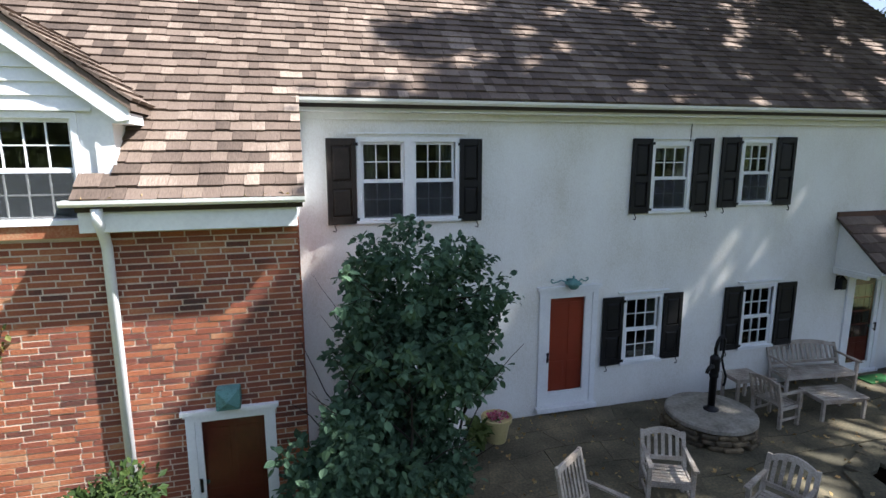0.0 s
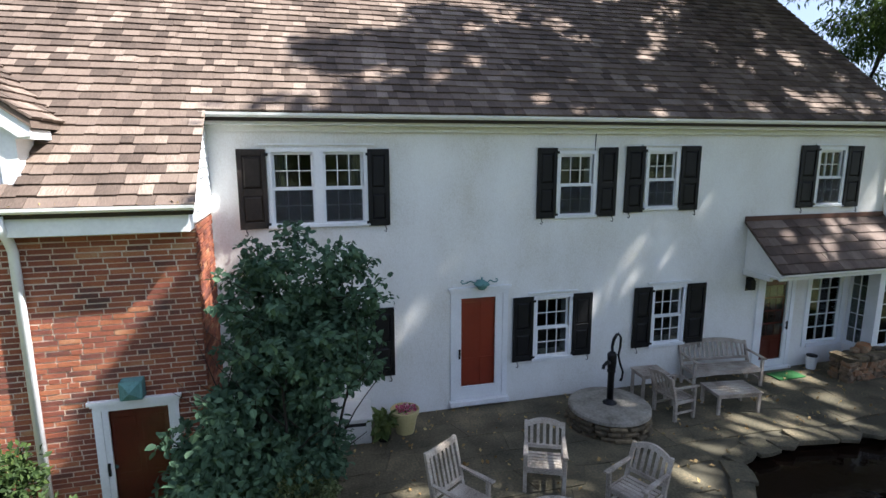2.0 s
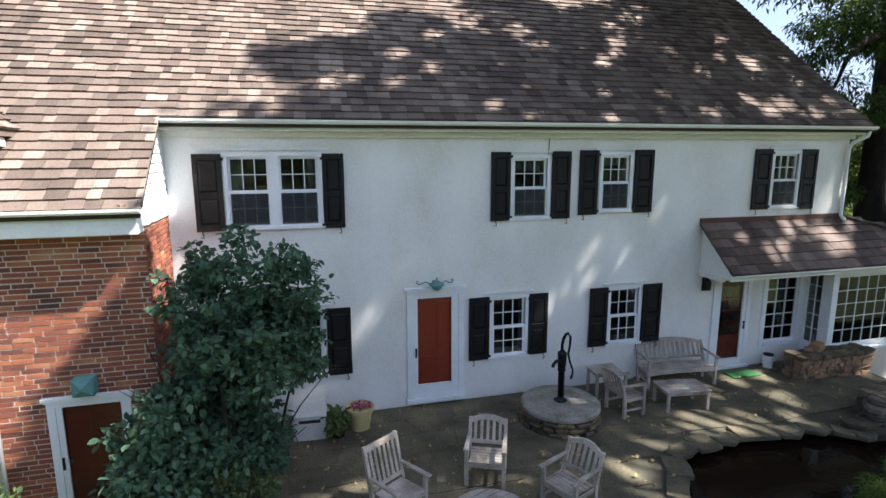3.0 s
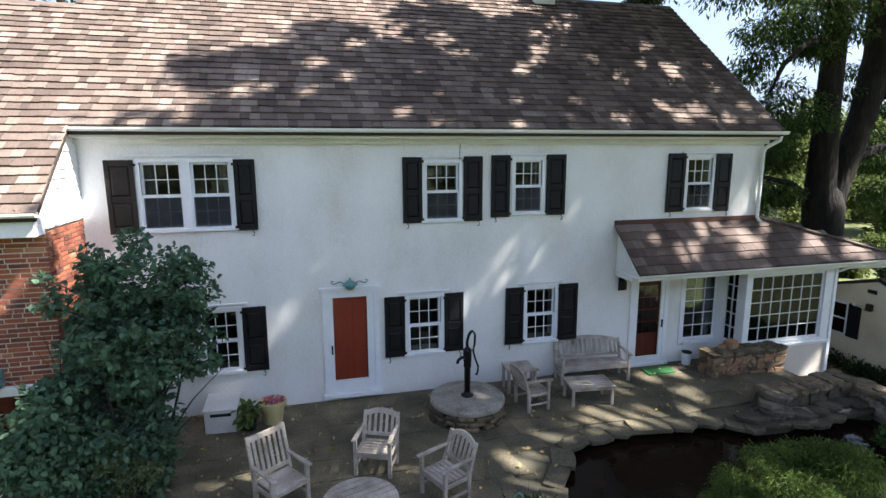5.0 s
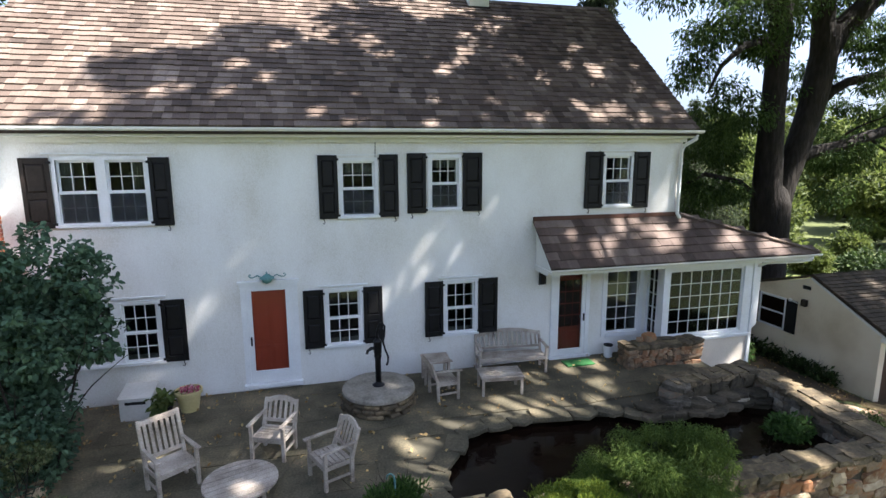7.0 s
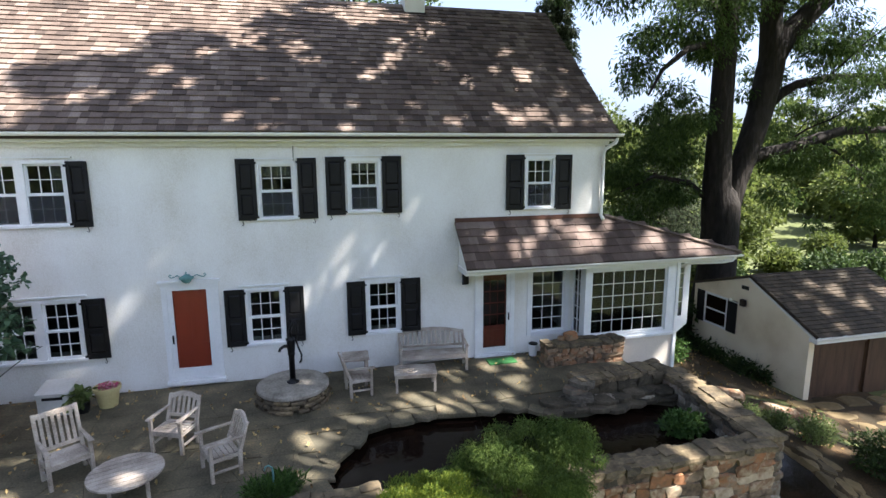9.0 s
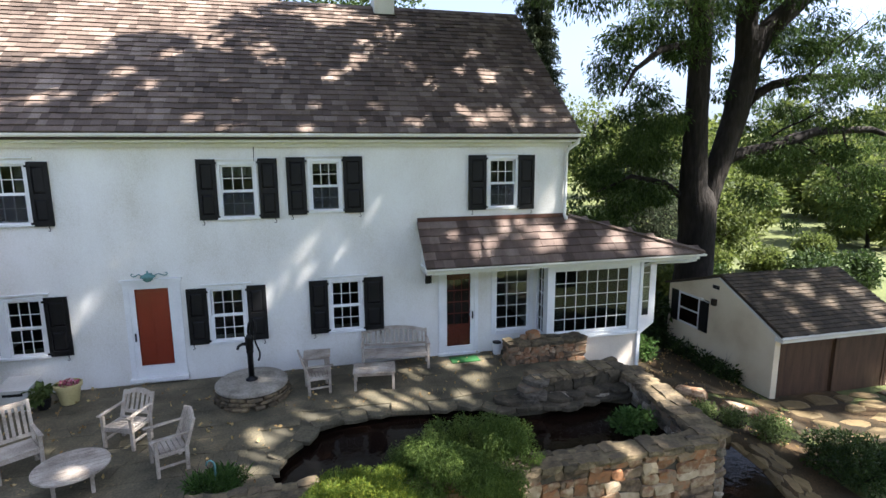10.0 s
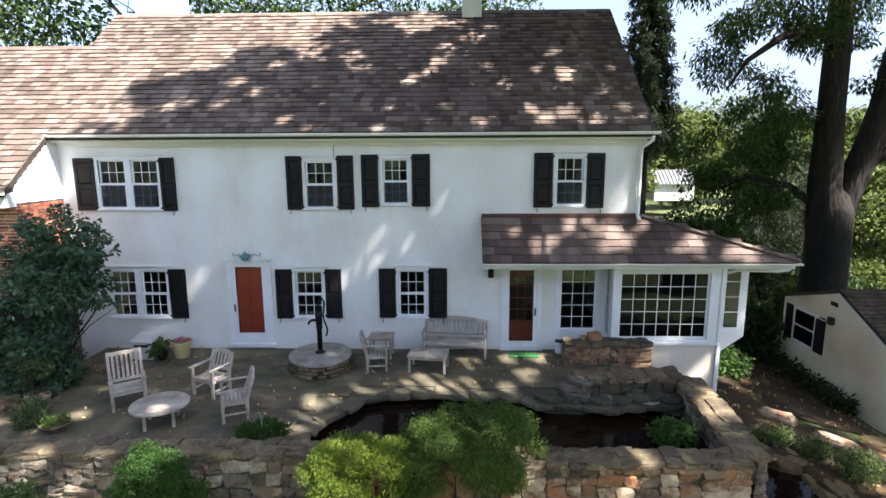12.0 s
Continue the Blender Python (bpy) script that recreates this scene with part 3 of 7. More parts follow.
for s in (1, -1):
    e = (DX + s * DHALF, BY - 0.17, DEAVE)
    part("roof_slope", poly_solid([(DX, BY - 0.17, DPEAK), e, (e[0], 8.08, DEAVE), (DX, 9.4, DPEAK)], (0, 0, 0.09)), SHINGLE, dormer, "cedar shingle dormer roof")
    part("rake_board", poly_solid([(DX, BY - 0.15, DPEAK), (DX + s * (DHALF - 0.03), BY - 0.15, DEAVE + 0.02), (DX + s * (DHALF - 0.03), BY - 0.15, DEAVE - 0.1), (DX + s * (DHALF - 0.16), BY - 0.15, DEAVE - 0.12), (DX, BY - 0.15, DPEAK - 0.24)], (0, 0.05, 0)), WHITE, dormer)
    part("rake_soffit", poly_solid([(DX, BY - 0.10, DPEAK - 0.02), (DX + s * (DHALF - 0.1), BY - 0.10, DEAVE + 0.06), (DX + s * (DHALF - 0.1), BY - 0.03, DEAVE + 0.06), (DX, BY - 0.03, DPEAK - 0.02)], (0, 0, -0.03)), WHITE, dormer)
    part("frieze", poly_solid([(DX, BY - 0.066, DPEAK - 0.07), (DX + s * 1.06, BY - 0.066, DPEAK - 0.07 - 1.06 * 0.78), (DX + s * 1.06, BY - 0.066, DPEAK - 0.23 - 1.06 * 0.78), (DX, BY - 0.066, DPEAK - 0.23)], (0, 0.05, 0)), WHITE, dormer)
    part("soffit_return", boxes((DX + s * 1.14 - 0.08, DX + s * 1.14 + 0.12, BY - 0.12, BY + 0.5, DEAVE - 0.14, DEAVE - 0.02)), WHITE, dormer)
    part("corner_board", boxes((DX + s * 0.96 - 0.10, DX + s * 0.96 + 0.10, BY - 0.05, BY - 0.012, 4.12, 5.6)), WHITE, dormer)
part("head_board", boxes((DX - 0.855, DX + 0.855, BY - 0.072, BY - 0.012, 5.385, 5.42)), WHITE, dormer)
part("brick_sill", boxes((-4.9, -2.24, 7.15, 7.25, 3.94, 4.09)), BRICK_I, dormer, "brick header course below the dormer window")
part("window_ledge", boxes((-3.86, -2.3, 7.12, 7.26, 4.095, 4.15)), WHITE, dormer)

# chimneys
for x0, x1, y0, zb, zt in ((10.48, 11.08, 12.58, 9.1, 11.2), (-0.1, 1.3, 13.2, 9.3, 11.4)):
    ch = thing("chimney", "white stuccoed chimney on the roof ridge", "chimney")
    part("shaft", boxes((x0, x1, y0, y0 + 0.8, zb, zt)), STUCCO, ch, bev=0.01)
    part("cap", boxes((x0 - 0.06, x1 + 0.06, y0 - 0.06, y0 + 0.86, zt, zt + 0.12)), STUCCO, ch, bev=0.01)
    part("flashing", boxes((x0 - 0.03, x1 + 0.03, y0 - 0.03, y0 + 0.3, zb - 0.05, zb + 0.22)), BROWN_BLACK, ch, "dark metal flashing")

# ---- windows ----
UNIT = bmesh.new()
box(UNIT, 0, 1, -0.003, 0.003, 0, 1)
PANE_MESH = bpy.data.meshes.new("pane")
UNIT.to_mesh(PANE_MESH)
UNIT.free()
PANE_MESH.materials.append(GLASS)
SUN_MESH = PANE_MESH.copy()
SUN_MESH.materials.clear()
SUN_MESH.materials.append(SUN_GLASS)
STORM_MESH = PANE_MESH.copy()
STORM_MESH.materials.clear()
STORM_MESH.materials.append(STORM_GLASS)


def add_panes(parent, x0, x1, z0, z1, cols, rows, y, gap=0.016, mesh=PANE_MESH):
    w, h = (x1 - x0) / cols, (z1 - z0) / rows
    for i in range(cols):
        for j in range(rows):
            p = new("pane", mesh)
            p.parent = parent
            p.location = (x0 + i * w + gap / 2 - 0.004, y, z0 + j * h + gap / 2 - 0.004)
            p.scale = (w - gap + 0.008, 1, h - gap + 0.008)
            p.visible_shadow = False


def bars(bm, x0, x1, z0, z1, cols, rows, y0, y1, t=0.016):
    for i in range(1, cols):
        x = x0 + (x1 - x0) * i / cols
        box(bm, x - t / 2, x + t / 2, y0, y1, z0, z1)
    for j in range(1, rows):
        z = z0 + (z1 - z0) * j / rows
        box(bm, x0, x1, y0 + 0.001, y1 - 0.001, z - t / 2, z + t / 2)


def sash(parent, x0, x1, z0, z1, cols, rows, y, rail=0.045, mesh=PANE_MESH):
    bm = boxes((x0, x0 + rail, y, y + 0.04, z0, z1), (x1 - rail, x1, y, y + 0.04, z0, z1),
               (x0 + rail, x1 - rail, y, y + 0.04, z0, z0 + rail * 1.15), (x0 + rail, x1 - rail, y, y + 0.04, z1 - rail, z1))
    bars(bm, x0 + rail, x1 - rail, z0 + rail * 1.15, z1 - rail, cols, rows, y + 0.004, y + 0.034)
    s = part("sash", bm, WHITE, parent)
    add_panes(s, x0 + rail, x1 - rail, z0 + rail * 1.15, z1 - rail, cols, rows, y + 0.02, mesh=mesh)
    return s


win_count = 0


def hung_window(x0, x1, z0, z1, y, label, twin=False, cap=True, screen=False, cols=3):
    """A double-hung window: casing, sill, drip cap and six-over-six sashes. x0..z1: the outside of the casing."""
    global win_count
    win_count += 1
    w = thing(f"window_{win_count}", label, "window", kind="structure")
    c = 0.07
    bm = boxes((x0, x0 + c, y - 0.035, y + 0.10, z0, z1), (x1 - c, x1, y - 0.035, y + 0.10, z0, z1), (x0 + c, x1 - c, y - 0.035, y + 0.10, z1 - c, z1))
    if twin:
        m = (x0 + x1) / 2
        box(bm, m - 0.08, m + 0.08, y - 0.035, y + 0.10, z0, z1 - c)
    part("casing", bm, WHITE, w)
    part("sill", boxes((x0 - 0.03, x1 + 0.03, y - 0.07, y + 0.08, z0 - 0.05, z0 + 0.015)), WHITE, w, bev=0.006)
    if cap:
        part("drip_cap", boxes((x0 - 0.12, x1 + 0.12, y - 0.06, y - 0.002, z1 + 0.05, z1 + 0.075)), WHITE, w)
    spans = [(x0 + c, x1 - c)] if not twin else [(x0 + c, (x0 + x1) / 2 - 0.08), ((x0 + x1) / 2 + 0.08, x1 - c)]
    zm = (z0 + z1 - c) / 2
    for a, b in spans:
        sash(w, a, b, zm - 0.02, z1 - c, cols, 2, y + 0.035)
        sash(w, a, b, z0 + 0.015, zm + 0.02, cols, 2, y - 0.008)
        if screen:
            part("insect_screen", boxes((a + 0.03, b - 0.03, y - 0.022, y - 0.018, z0 + 0.04, zm - 0.025)), SCREEN, w, "fine dark insect screen over the lower sash").visible_shadow = False
    return w


shut_count = 0


def shutter(x0, x1, z0, z1, mat=BLACK, hinge=1, ajar=0.0):
    """A panelled shutter held flat against the wall by an iron hook."""
    w, h = x1 - x0, z1 - z0
    piv = x1 if hinge > 0 else x0
    m = pose(piv, FY - 0.045, z0, 0, 0, ajar)
    s = thing("shutter", "black painted panelled wooden shutter beside a window", "shutter", m, group="window shutters")
    a, b = (-w, 0) if hinge > 0 else (0, w)
    st = 0.075
    part("frame", boxes((a, a + st, -0.02, 0.018, 0, h), (b - st, b, -0.02, 0.018, 0, h), (a + st, b - st, -0.02, 0.018, 0, 0.12),
                        (a + st, b - st, -0.02, 0.018, h * 0.42, h * 0.42 + 0.12), (a + st, b - st, -0.02, 0.018, h - 0.11, h)), mat, s, bev=0.004)
    for q0, q1 in ((0.12, h * 0.42), (h * 0.42 + 0.12, h - 0.11)):
        bm = bmesh.new()
        o = [(a + st, q0), (b - st, q0), (b - st, q1), (a + st, q1)]
        i = [(a + st + 0.04, q0 + 0.04), (b - st - 0.04, q0 + 0.04), (b - st - 0.04, q1 - 0.04), (a + st + 0.04, q1 - 0.04)]
        vo = [bm.verts.new((x, 0.008, z)) for x, z in o]
        vi = [bm.verts.new((x, -0.014, z)) for x, z in i]
        for k in range(4):
            bm.faces.new((vo[k], vo[(k + 1) % 4], vi[(k + 1) % 4], vi[k]))
        bm.faces.new(vi)
        part("panel", bm, mat, s)
    for zz in (h - 0.09, 0.07):
        part("hinge", boxes(((b - 0.05, b + 0.035) if hinge > 0 else (a - 0.035, a + 0.05)) + (-0.032, -0.021, zz - 0.025, zz + 0.025)), IRON, s)
    hx = (a + 0.09) if hinge > 0 else (b - 0.09)
    part("hook", tube(bmesh.new(), [(hx, -0.02, 0.03), (hx, -0.045, -0.03), (hx + 0.02, -0.05, -0.07), (hx + 0.005, -0.05, -0.105), (hx - 0.03, -0.05, -0.09)], 0.009, 6), IRON, s, "iron holdback hook")
    return s


UP = "white double-hung window with small panes on the upper floor"
LOW = "white double-hung window with small panes on the ground floor"
hung_window(0.95, 2.65, 3.82, 5.15, FY, "white twin double-hung window with drawn-back curtains", twin=True, screen=True)
hung_window(6.35, 7.22, 3.82, 5.09, FY, UP, screen=True)
hung_window(8.35, 9.14, 3.92, 5.14, FY, UP, screen=True)
hung_window(12.77, 13.60, 3.87, 5.16, FY, UP, screen=True)
hung_window(LWX - 1.66, LWX, 0.88, 2.22, FY, "white twin double-hung window behind the tall shrub", twin=True)
hung_window(5.94, 6.81, 0.87, 2.21, FY, LOW)
hung_window(8.70, 9.55, 0.90, 2.23, FY, LOW)
hung_window(-3.77, -2.39, 4.12, 5.375, BY, "broad white window in the dormer, muntins over dark glass", cap=False, screen=True, cols=5)
# paler brown paint puts the light this ajar shutter catches into its colour
shutter(0.46, 0.93, 3.78, 5.13, BROWN_BLACK, 1, 12)
for a, b, c, d in ((5.93, 6.34, 3.78, 5.15), (7.87, 8.30, 3.84, 5.18), (12.27, 12.74, 3.82, 5.20), (5.49, 5.93, 0.85, 2.20), (8.25, 8.69, 0.88, 2.22)):
    shutter(a, b, c, d, BLACK, 1)
for a, b, c, d in ((2.65, 3.04, 3.76, 5.13), (7.25, 7.67, 3.78, 5.16), (9.17, 9.63, 3.85, 5.19), (13.60, 14.05, 3.80, 5.19), (LWX + 0.01, LWX + 0.47, 0.85, 2.2), (6.82, 7.25, 0.86, 2.20), (9.57, 10.05, 0.87, 2.23)):
    shutter(a, b, c, d, BLACK, -1)


def curtain(x0, x1, z0, z1, y, label="pale curtain hanging inside the window"):
    bm = bmesh.new()
    n = 14
    lo, hi = [], []
    for i in range(n + 1):
        x = x0 + (x1 - x0) * i / n
        d = 0.025 * math.sin(i * 2.1)
        lo.append(bm.verts.new((x, y + d, z0)))
        hi.append(bm.verts.new((x, y + d * 0.6, z1)))
    for i in range(n):
        bm.faces.new((lo[i], lo[i + 1], hi[i + 1], hi[i]))
    bmesh.ops.solidify(bm, geom=list(bm.faces), thickness=0.006)
    c = part("curtain", bm, CURTAIN)
    return tagged(c, label, "curtain")


for a, b, c, d in ((1.02, 1.26, 3.9, 5.05), (2.3, 2.56, 3.9, 5.05), (6.44, 7.14, 4.75, 5.02), (8.43, 9.06, 4.85, 5.06), (12.85, 12.99, 4.5, 5.09), (13.38, 13.52, 4.5, 5.09)):
    curtain(a, b, c, d, FY + 0.20)

# ---- doors ----


def storm_door(name, x0, x1, z0, z1, y, label, door_mat, glass, handle_left, panes=False, cap=True):
    """A casing, a white storm door with one tall glass, and the painted door behind it. x0..z1: the casing's outside; glass: its edges."""
    d = thing(name, label, "door", kind="structure")
    c = 0.11
    part("casing", boxes((x0, x0 + c, y - 0.04, y + 0.06, z0, z1), (x1 - c, x1, y - 0.04, y + 0.06, z0, z1), (x0 + c, x1 - c, y - 0.04, y + 0.06, z1 - c, z1)), WHITE, d)
    part("threshold", boxes((x0 - 0.03, x1 + 0.03, y - 0.12, y + 0.2, z0 - 0.06, z0 + 0.03)), WHITE, d, bev=0.006)
    if cap:
        part("cornice", boxes((x0 - 0.05, x1 + 0.05, y - 0.09, y - 0.001, z1, z1 + 0.05), (x0 - 0.02, x1 + 0.02, y - 0.06, y - 0.001, z1 - 0.04, z1 - 0.001)), WHITE, d)
    g0, g1, h0, h1 = glass
    a, b = x0 + c + 0.003, x1 - c - 0.003
    st = part("storm_frame", boxes((a, g0, y - 0.025, y + 0.02, z0 + 0.04, z1 - c - 0.003), (g1, b, y - 0.025, y + 0.02, z0 + 0.04, z1 - c - 0.003),
                                   (g0, g1, y - 0.025, y + 0.02, z0 + 0.04, h0), (g0, g1, y - 0.025, y + 0.02, h1, z1 - c - 0.003)), WHITE, d)
    add_panes(st, g0, g1, h0, h1, 1, 1, y, 0.0, STORM_MESH)
    hx = g0 - 0.045 if handle_left else g1 + 0.045
    part("handle", boxes((hx - 0.018, hx + 0.018, y - 0.075, y - 0.055, z0 + 0.92, z0 + 1.12), (hx - 0.01, hx + 0.01, y - 0.06, y - 0.024, z0 + 0.94, z0 + 0.97), (hx - 0.01, hx + 0.01, y - 0.06, y - 0.024, z0 + 1.07, z0 + 1.10)), IRON, d, "black handle", bev=0.003)
    leaf = boxes((a, b, y + 0.06, y + 0.105, z0 + 0.04, z1 - c))
    door = part("leaf", leaf, door_mat, d, "painted wooden door behind the storm glass")
    w, h = b - a, z1 - c - z0
    rows = ((0.08, 0.40), (0.46, 0.92)) if not panes else ((0.06, 0.30),)
    for r0, r1 in rows:
        for k0, k1 in ((0.12, 0.46), (0.54, 0.88)):
            part("panel", boxes((a + w * k0, a + w * k1, y + 0.048, y + 0.059, z0 + h * r0, z0 + h * r1)), door_mat, door, bev=0.004)
    if panes:
        for i in range(3):
            for k in range(4):
                part("door_light", boxes((a + w * (0.15 + 0.24 * i), a + w * (0.37 + 0.24 * i), y + 0.052, y + 0.0595, z0 + h * (0.36 + 0.145 * k), z0 + h * (0.49 + 0.145 * k))), DOOR_GLASS, door, "dark glass light")
    part("knob", lathe([(0.0, 0), (0.03, 0.005), (0.03, 0.02), (0.0, 0.03)], 12), VERDIGRIS, door).matrix_basis = pose(a + 0.09 if handle_left else b - 0.09, y + 0.055, z0 + 1.0, 90, 0, 0)
    return d


storm_door("door_1", 4.19, 5.38, 0.12, 2.44, FY, "red wooden door behind a white storm door", RED, (4.41, 5.12, 0.43, 2.26), True)
storm_door("door_2", 11.48, 12.55, 0.03, 2.28, FY, "dark red door behind a white storm door under the porch roof", DARKRED, (11.70, 12.34, 0.22, 2.17), False, True, cap=False)
storm_door("door_3", -1.55, -0.42, -0.5, 1.535, BY, "dark red basement door behind storm glass in the brick wall", DARKRED, (-1.36, -0.565, -0.3, 1.41), True)

# ---- porch roof and sunroom ----
porch = thing("porch_roof", "low brown shingle porch roof with dappled sunlight", "roof", kind="structure")
PY, PZ, PX0, PX1 = 7.70, 2.60, 10.95, 18.45
part("south_deck", poly_solid([(PX0, 8.785, 3.56), (15.05, 8.785, 3.56), (PX1, PY, PZ), (PX0, PY, PZ)], (0, 0, -0.05)), FELT, porch)
part("east_deck", poly_solid([(15.05, 8.785, 3.56), (15.05, 12.5, 3.56), (PX1, 12.5, PZ), (PX1, PY, PZ)], (0, 0, -0.05)), FELT, porch)
part("soffit", boxes((PX0 + 0.06, PX1 - 0.05, PY + 0.1, 8.785, 2.44, 2.48), (15.06, PX1 - 0.05, 8.785, 12.4, 2.44, 2.48)), CREAM, porch)
part("fascia", boxes((PX0 + 0.03, PX1 - 0.02, PY + 0.06, PY + 0.1, 2.42, 2.55), (PX1 - 0.05, PX1 - 0.02, PY + 0.1, 12.4, 2.42, 2.55)), CREAM, porch)
gutter(PX0 - 0.03, PX1 + 0.08, PY - 0.03, 2.58, 0.06, porch)
part("cheek", poly_solid([(PX0 + 0.1, 8.785, 2.48), (PX0 + 0.1, PY + 0.05, 2.48), (PX0 + 0.1, PY + 0.05, 2.54), (PX0 + 0.1, 8.785, 3.48)], (0.03, 0, 0)), CREAM, porch)
part("bracket", boxes((PX0 + 0.07, PX0 + 0.17, 8.05, 8.785, 2.34, 2.44)), CREAM, porch, bev=0.01)
part("gutter_outlet", tube(bmesh.new(), [(18.28, 7.68, 2.54), (18.26, 7.7, 2.42), (18.1, 7.82, 2.36), (17.25, 8.04, 2.33), (17.0, 8.1, 2.24)], 0.04, 10), CREAM, porch, "white pipe from the gutter to the corner", smooth=True)
part("top_flashing", boxes((PX0, 15.0, 8.74, 8.788, 3.56, 3.66)), COPPER, porch, "brown metal flashing strip")

SX0, SX1, SY = 14.22, 16.88, 8.10
sunroom = thing("sunroom", "white sunroom with small-paned windows beside the porch", "sunroom", kind="structure")
part("base_wall", boxes((SX0, SX1, SY + 0.02, SY + 0.22, -1.6, 0.42), (SX1 - 0.2, SX1, SY + 0.22, 12.3, -1.6, 0.42), (15.0, SX1 - 0.2, 12.1, 12.3, -1.6, 2.44)), STUCCO_BASE, sunroom)
part("window_surround", boxes((SX0, SX0 + 0.17, SY, SY + 0.2, 0.42, 2.44), (SX1 - 0.25, SX1, SY, SY + 0.2, 0.42, 2.44), (SX0 + 0.17, SX1 - 0.25, SY, SY + 0.2, 2.26, 2.44),
                              (SX0 + 0.17, SX1 - 0.25, SY, SY + 0.2, 0.42, 0.52)), WHITE, sunroom)
part("sill", boxes((SX0 - 0.05, SX1 + 0.06, SY - 0.06, SY + 0.1, 0.38, 0.45)), WHITE, sunroom, bev=0.008)
sash(sunroom, SX0 + 0.175, SX1 - 0.255, 0.525, 2.255, 7, 5, SY + 0.05, 0.05, SUN_MESH)
part("corner_post", boxes((SX1 + 0.002, SX1 + 0.10, SY - 0.03, SY + 0.08, -1.3, 2.44)), WHITE, sunroom, bev=0.006)
ret = part("return_frame", boxes((SX0, SX0 + 0.06, SY + 0.2, SY + 0.27, 0.42, 2.44), (SX0, SX0 + 0.06, FY - 0.07, FY - 0.003, 0.42, 2.44), (SX0, SX0 + 0.06, SY + 0.27, FY - 0.07, 2.3, 2.44),
                                 (SX0, SX0 + 0.06, SY + 0.27, FY - 0.07, 0.42, 0.52), (SX0 + 0.01, SX0 + 0.05, SY + 0.425, SY + 0.445, 0.52, 2.3),
                                 *[(SX0 + 0.012, SX0 + 0.048, SY + 0.27, FY - 0.07, 0.52 + 1.78 * k / 5 - 0.008, 0.52 + 1.78 * k / 5 + 0.008) for k in range(1, 5)]), WHITE, sunroom)
part("return_wall", boxes((SX0, SX0 + 0.1, SY + 0.22, FY - 0.003, -0.6, 0.42)), STUCCO, sunroom)
part("return_pane", boxes((SX0 + 0.028, SX0 + 0.032, SY + 0.27, FY - 0.07, 0.52, 2.3)), GLASS, sunroom).visible_shadow = False
part("side_wall", boxes((SX1 - 0.2, SX1 - 0.002, SY + 0.2, 8.95, 0.42, 2.44), (SX1 - 0.2, SX1 - 0.002, 10.6, 12.3, 0.42, 2.44), (SX1 - 0.2, SX1 - 0.002, 8.95, 10.6, 2.3, 2.44)), WHITE, sunroom)
BX1 = 18.0
part("side_bay", boxes((SX1, 17.44, 8.95, 9.0, 0.32, 2.42), (17.80, BX1, 8.95, 9.0, 0.32, 2.42), (17.44, 17.80, 8.95, 9.0, 0.32, 0.56), (17.44, 17.80, 8.95, 9.0, 2.24, 2.42), (BX1 - 0.05, BX1, 9.0, 10.6, 0.32, 2.42),
                       (SX1, BX1 - 0.05, 10.55, 10.6, 0.32, 2.42), (SX1, BX1 - 0.05, 9.0, 10.55, 0.32, 0.38), *[(17.44, 17.80, 8.965, 8.985, 0.56 + 0.42 * k - 0.012, 0.56 + 0.42 * k + 0.012) for k in range(1, 4)]), WHITE, sunroom)
part("side_apron", poly_solid([(SX1, 8.95, 0.318), (BX1, 8.95, 0.318), (SX1, 8.95, -0.5)], (0, 1.65, 0)), WHITE, sunroom)
part("side_pane", boxes((17.44, 17.80, 8.972, 8.978, 0.56, 2.24)), GLASS, sunroom).visible_shadow = False
part("inner_floor", boxes((SX0 + 0.1, SX1 - 0.2, SY + 0.22, 12.1, -0.1, 0.05)), DARKROOM, sunroom)

fixed = thing("window_9", "white fixed window of small panes beside the side door", "window", kind="structure")
part("casing", boxes((12.92, 13.04, FY - 0.03, FY + 0.1, 0.46, 2.32), (13.98, 14.10, FY - 0.03, FY + 0.1, 0.46, 2.32), (13.04, 13.98, FY - 0.03, FY + 0.1, 2.2, 2.32), (13.04, 13.98, FY - 0.05, FY + 0.1, 0.44, 0.54)), WHITE, fixed)
sash(fixed, 13.04, 13.98, 0.54, 2.2, 3, 5, FY + 0.02, 0.04)

# ---- shed ----
shed = thing("shed", "low pale stucco outbuilding with a shingle roof and brown sliding doors", "shed")
HX0, HX1, HF, HB = 21.3, 25.9, 7.85, 12.7
gw = part("gable_wall", poly_solid([(HX0, HF, -2.3), (HX0, HB, -2.3), (HX0, HB, 0.42), (HX0, 10.2, 1.18), (HX0, HF, 0.0)], (0.2, 0, 0)), STUCCO_OLD, shed)
part("back_wall", boxes((HX0 + 0.2, HX1, HB - 0.2, HB, -2.3, 0.42)), STUCCO_OLD, shed)
part("far_wall", poly_solid([(HX1, HF, -2.3), (HX1, HB, -2.3), (HX1, HB, 0.42), (HX1, 10.2, 1.18), (HX1, HF, 0.0)], (-0.2, 0, 0)), STUCCO_OLD, shed)
part("lintel", boxes((HX0 + 0.2, HX1 - 0.2, HF, HF + 0.15, -0.22, 0.05)), CREAM, shed)
for cx in (HX0 + 0.2, HX1 - 0.32):
    part("corner_post", boxes((cx, cx + 0.12, HF - 0.01, HF + 0.15, -2.3, -0.22)), WOODDOOR, shed)
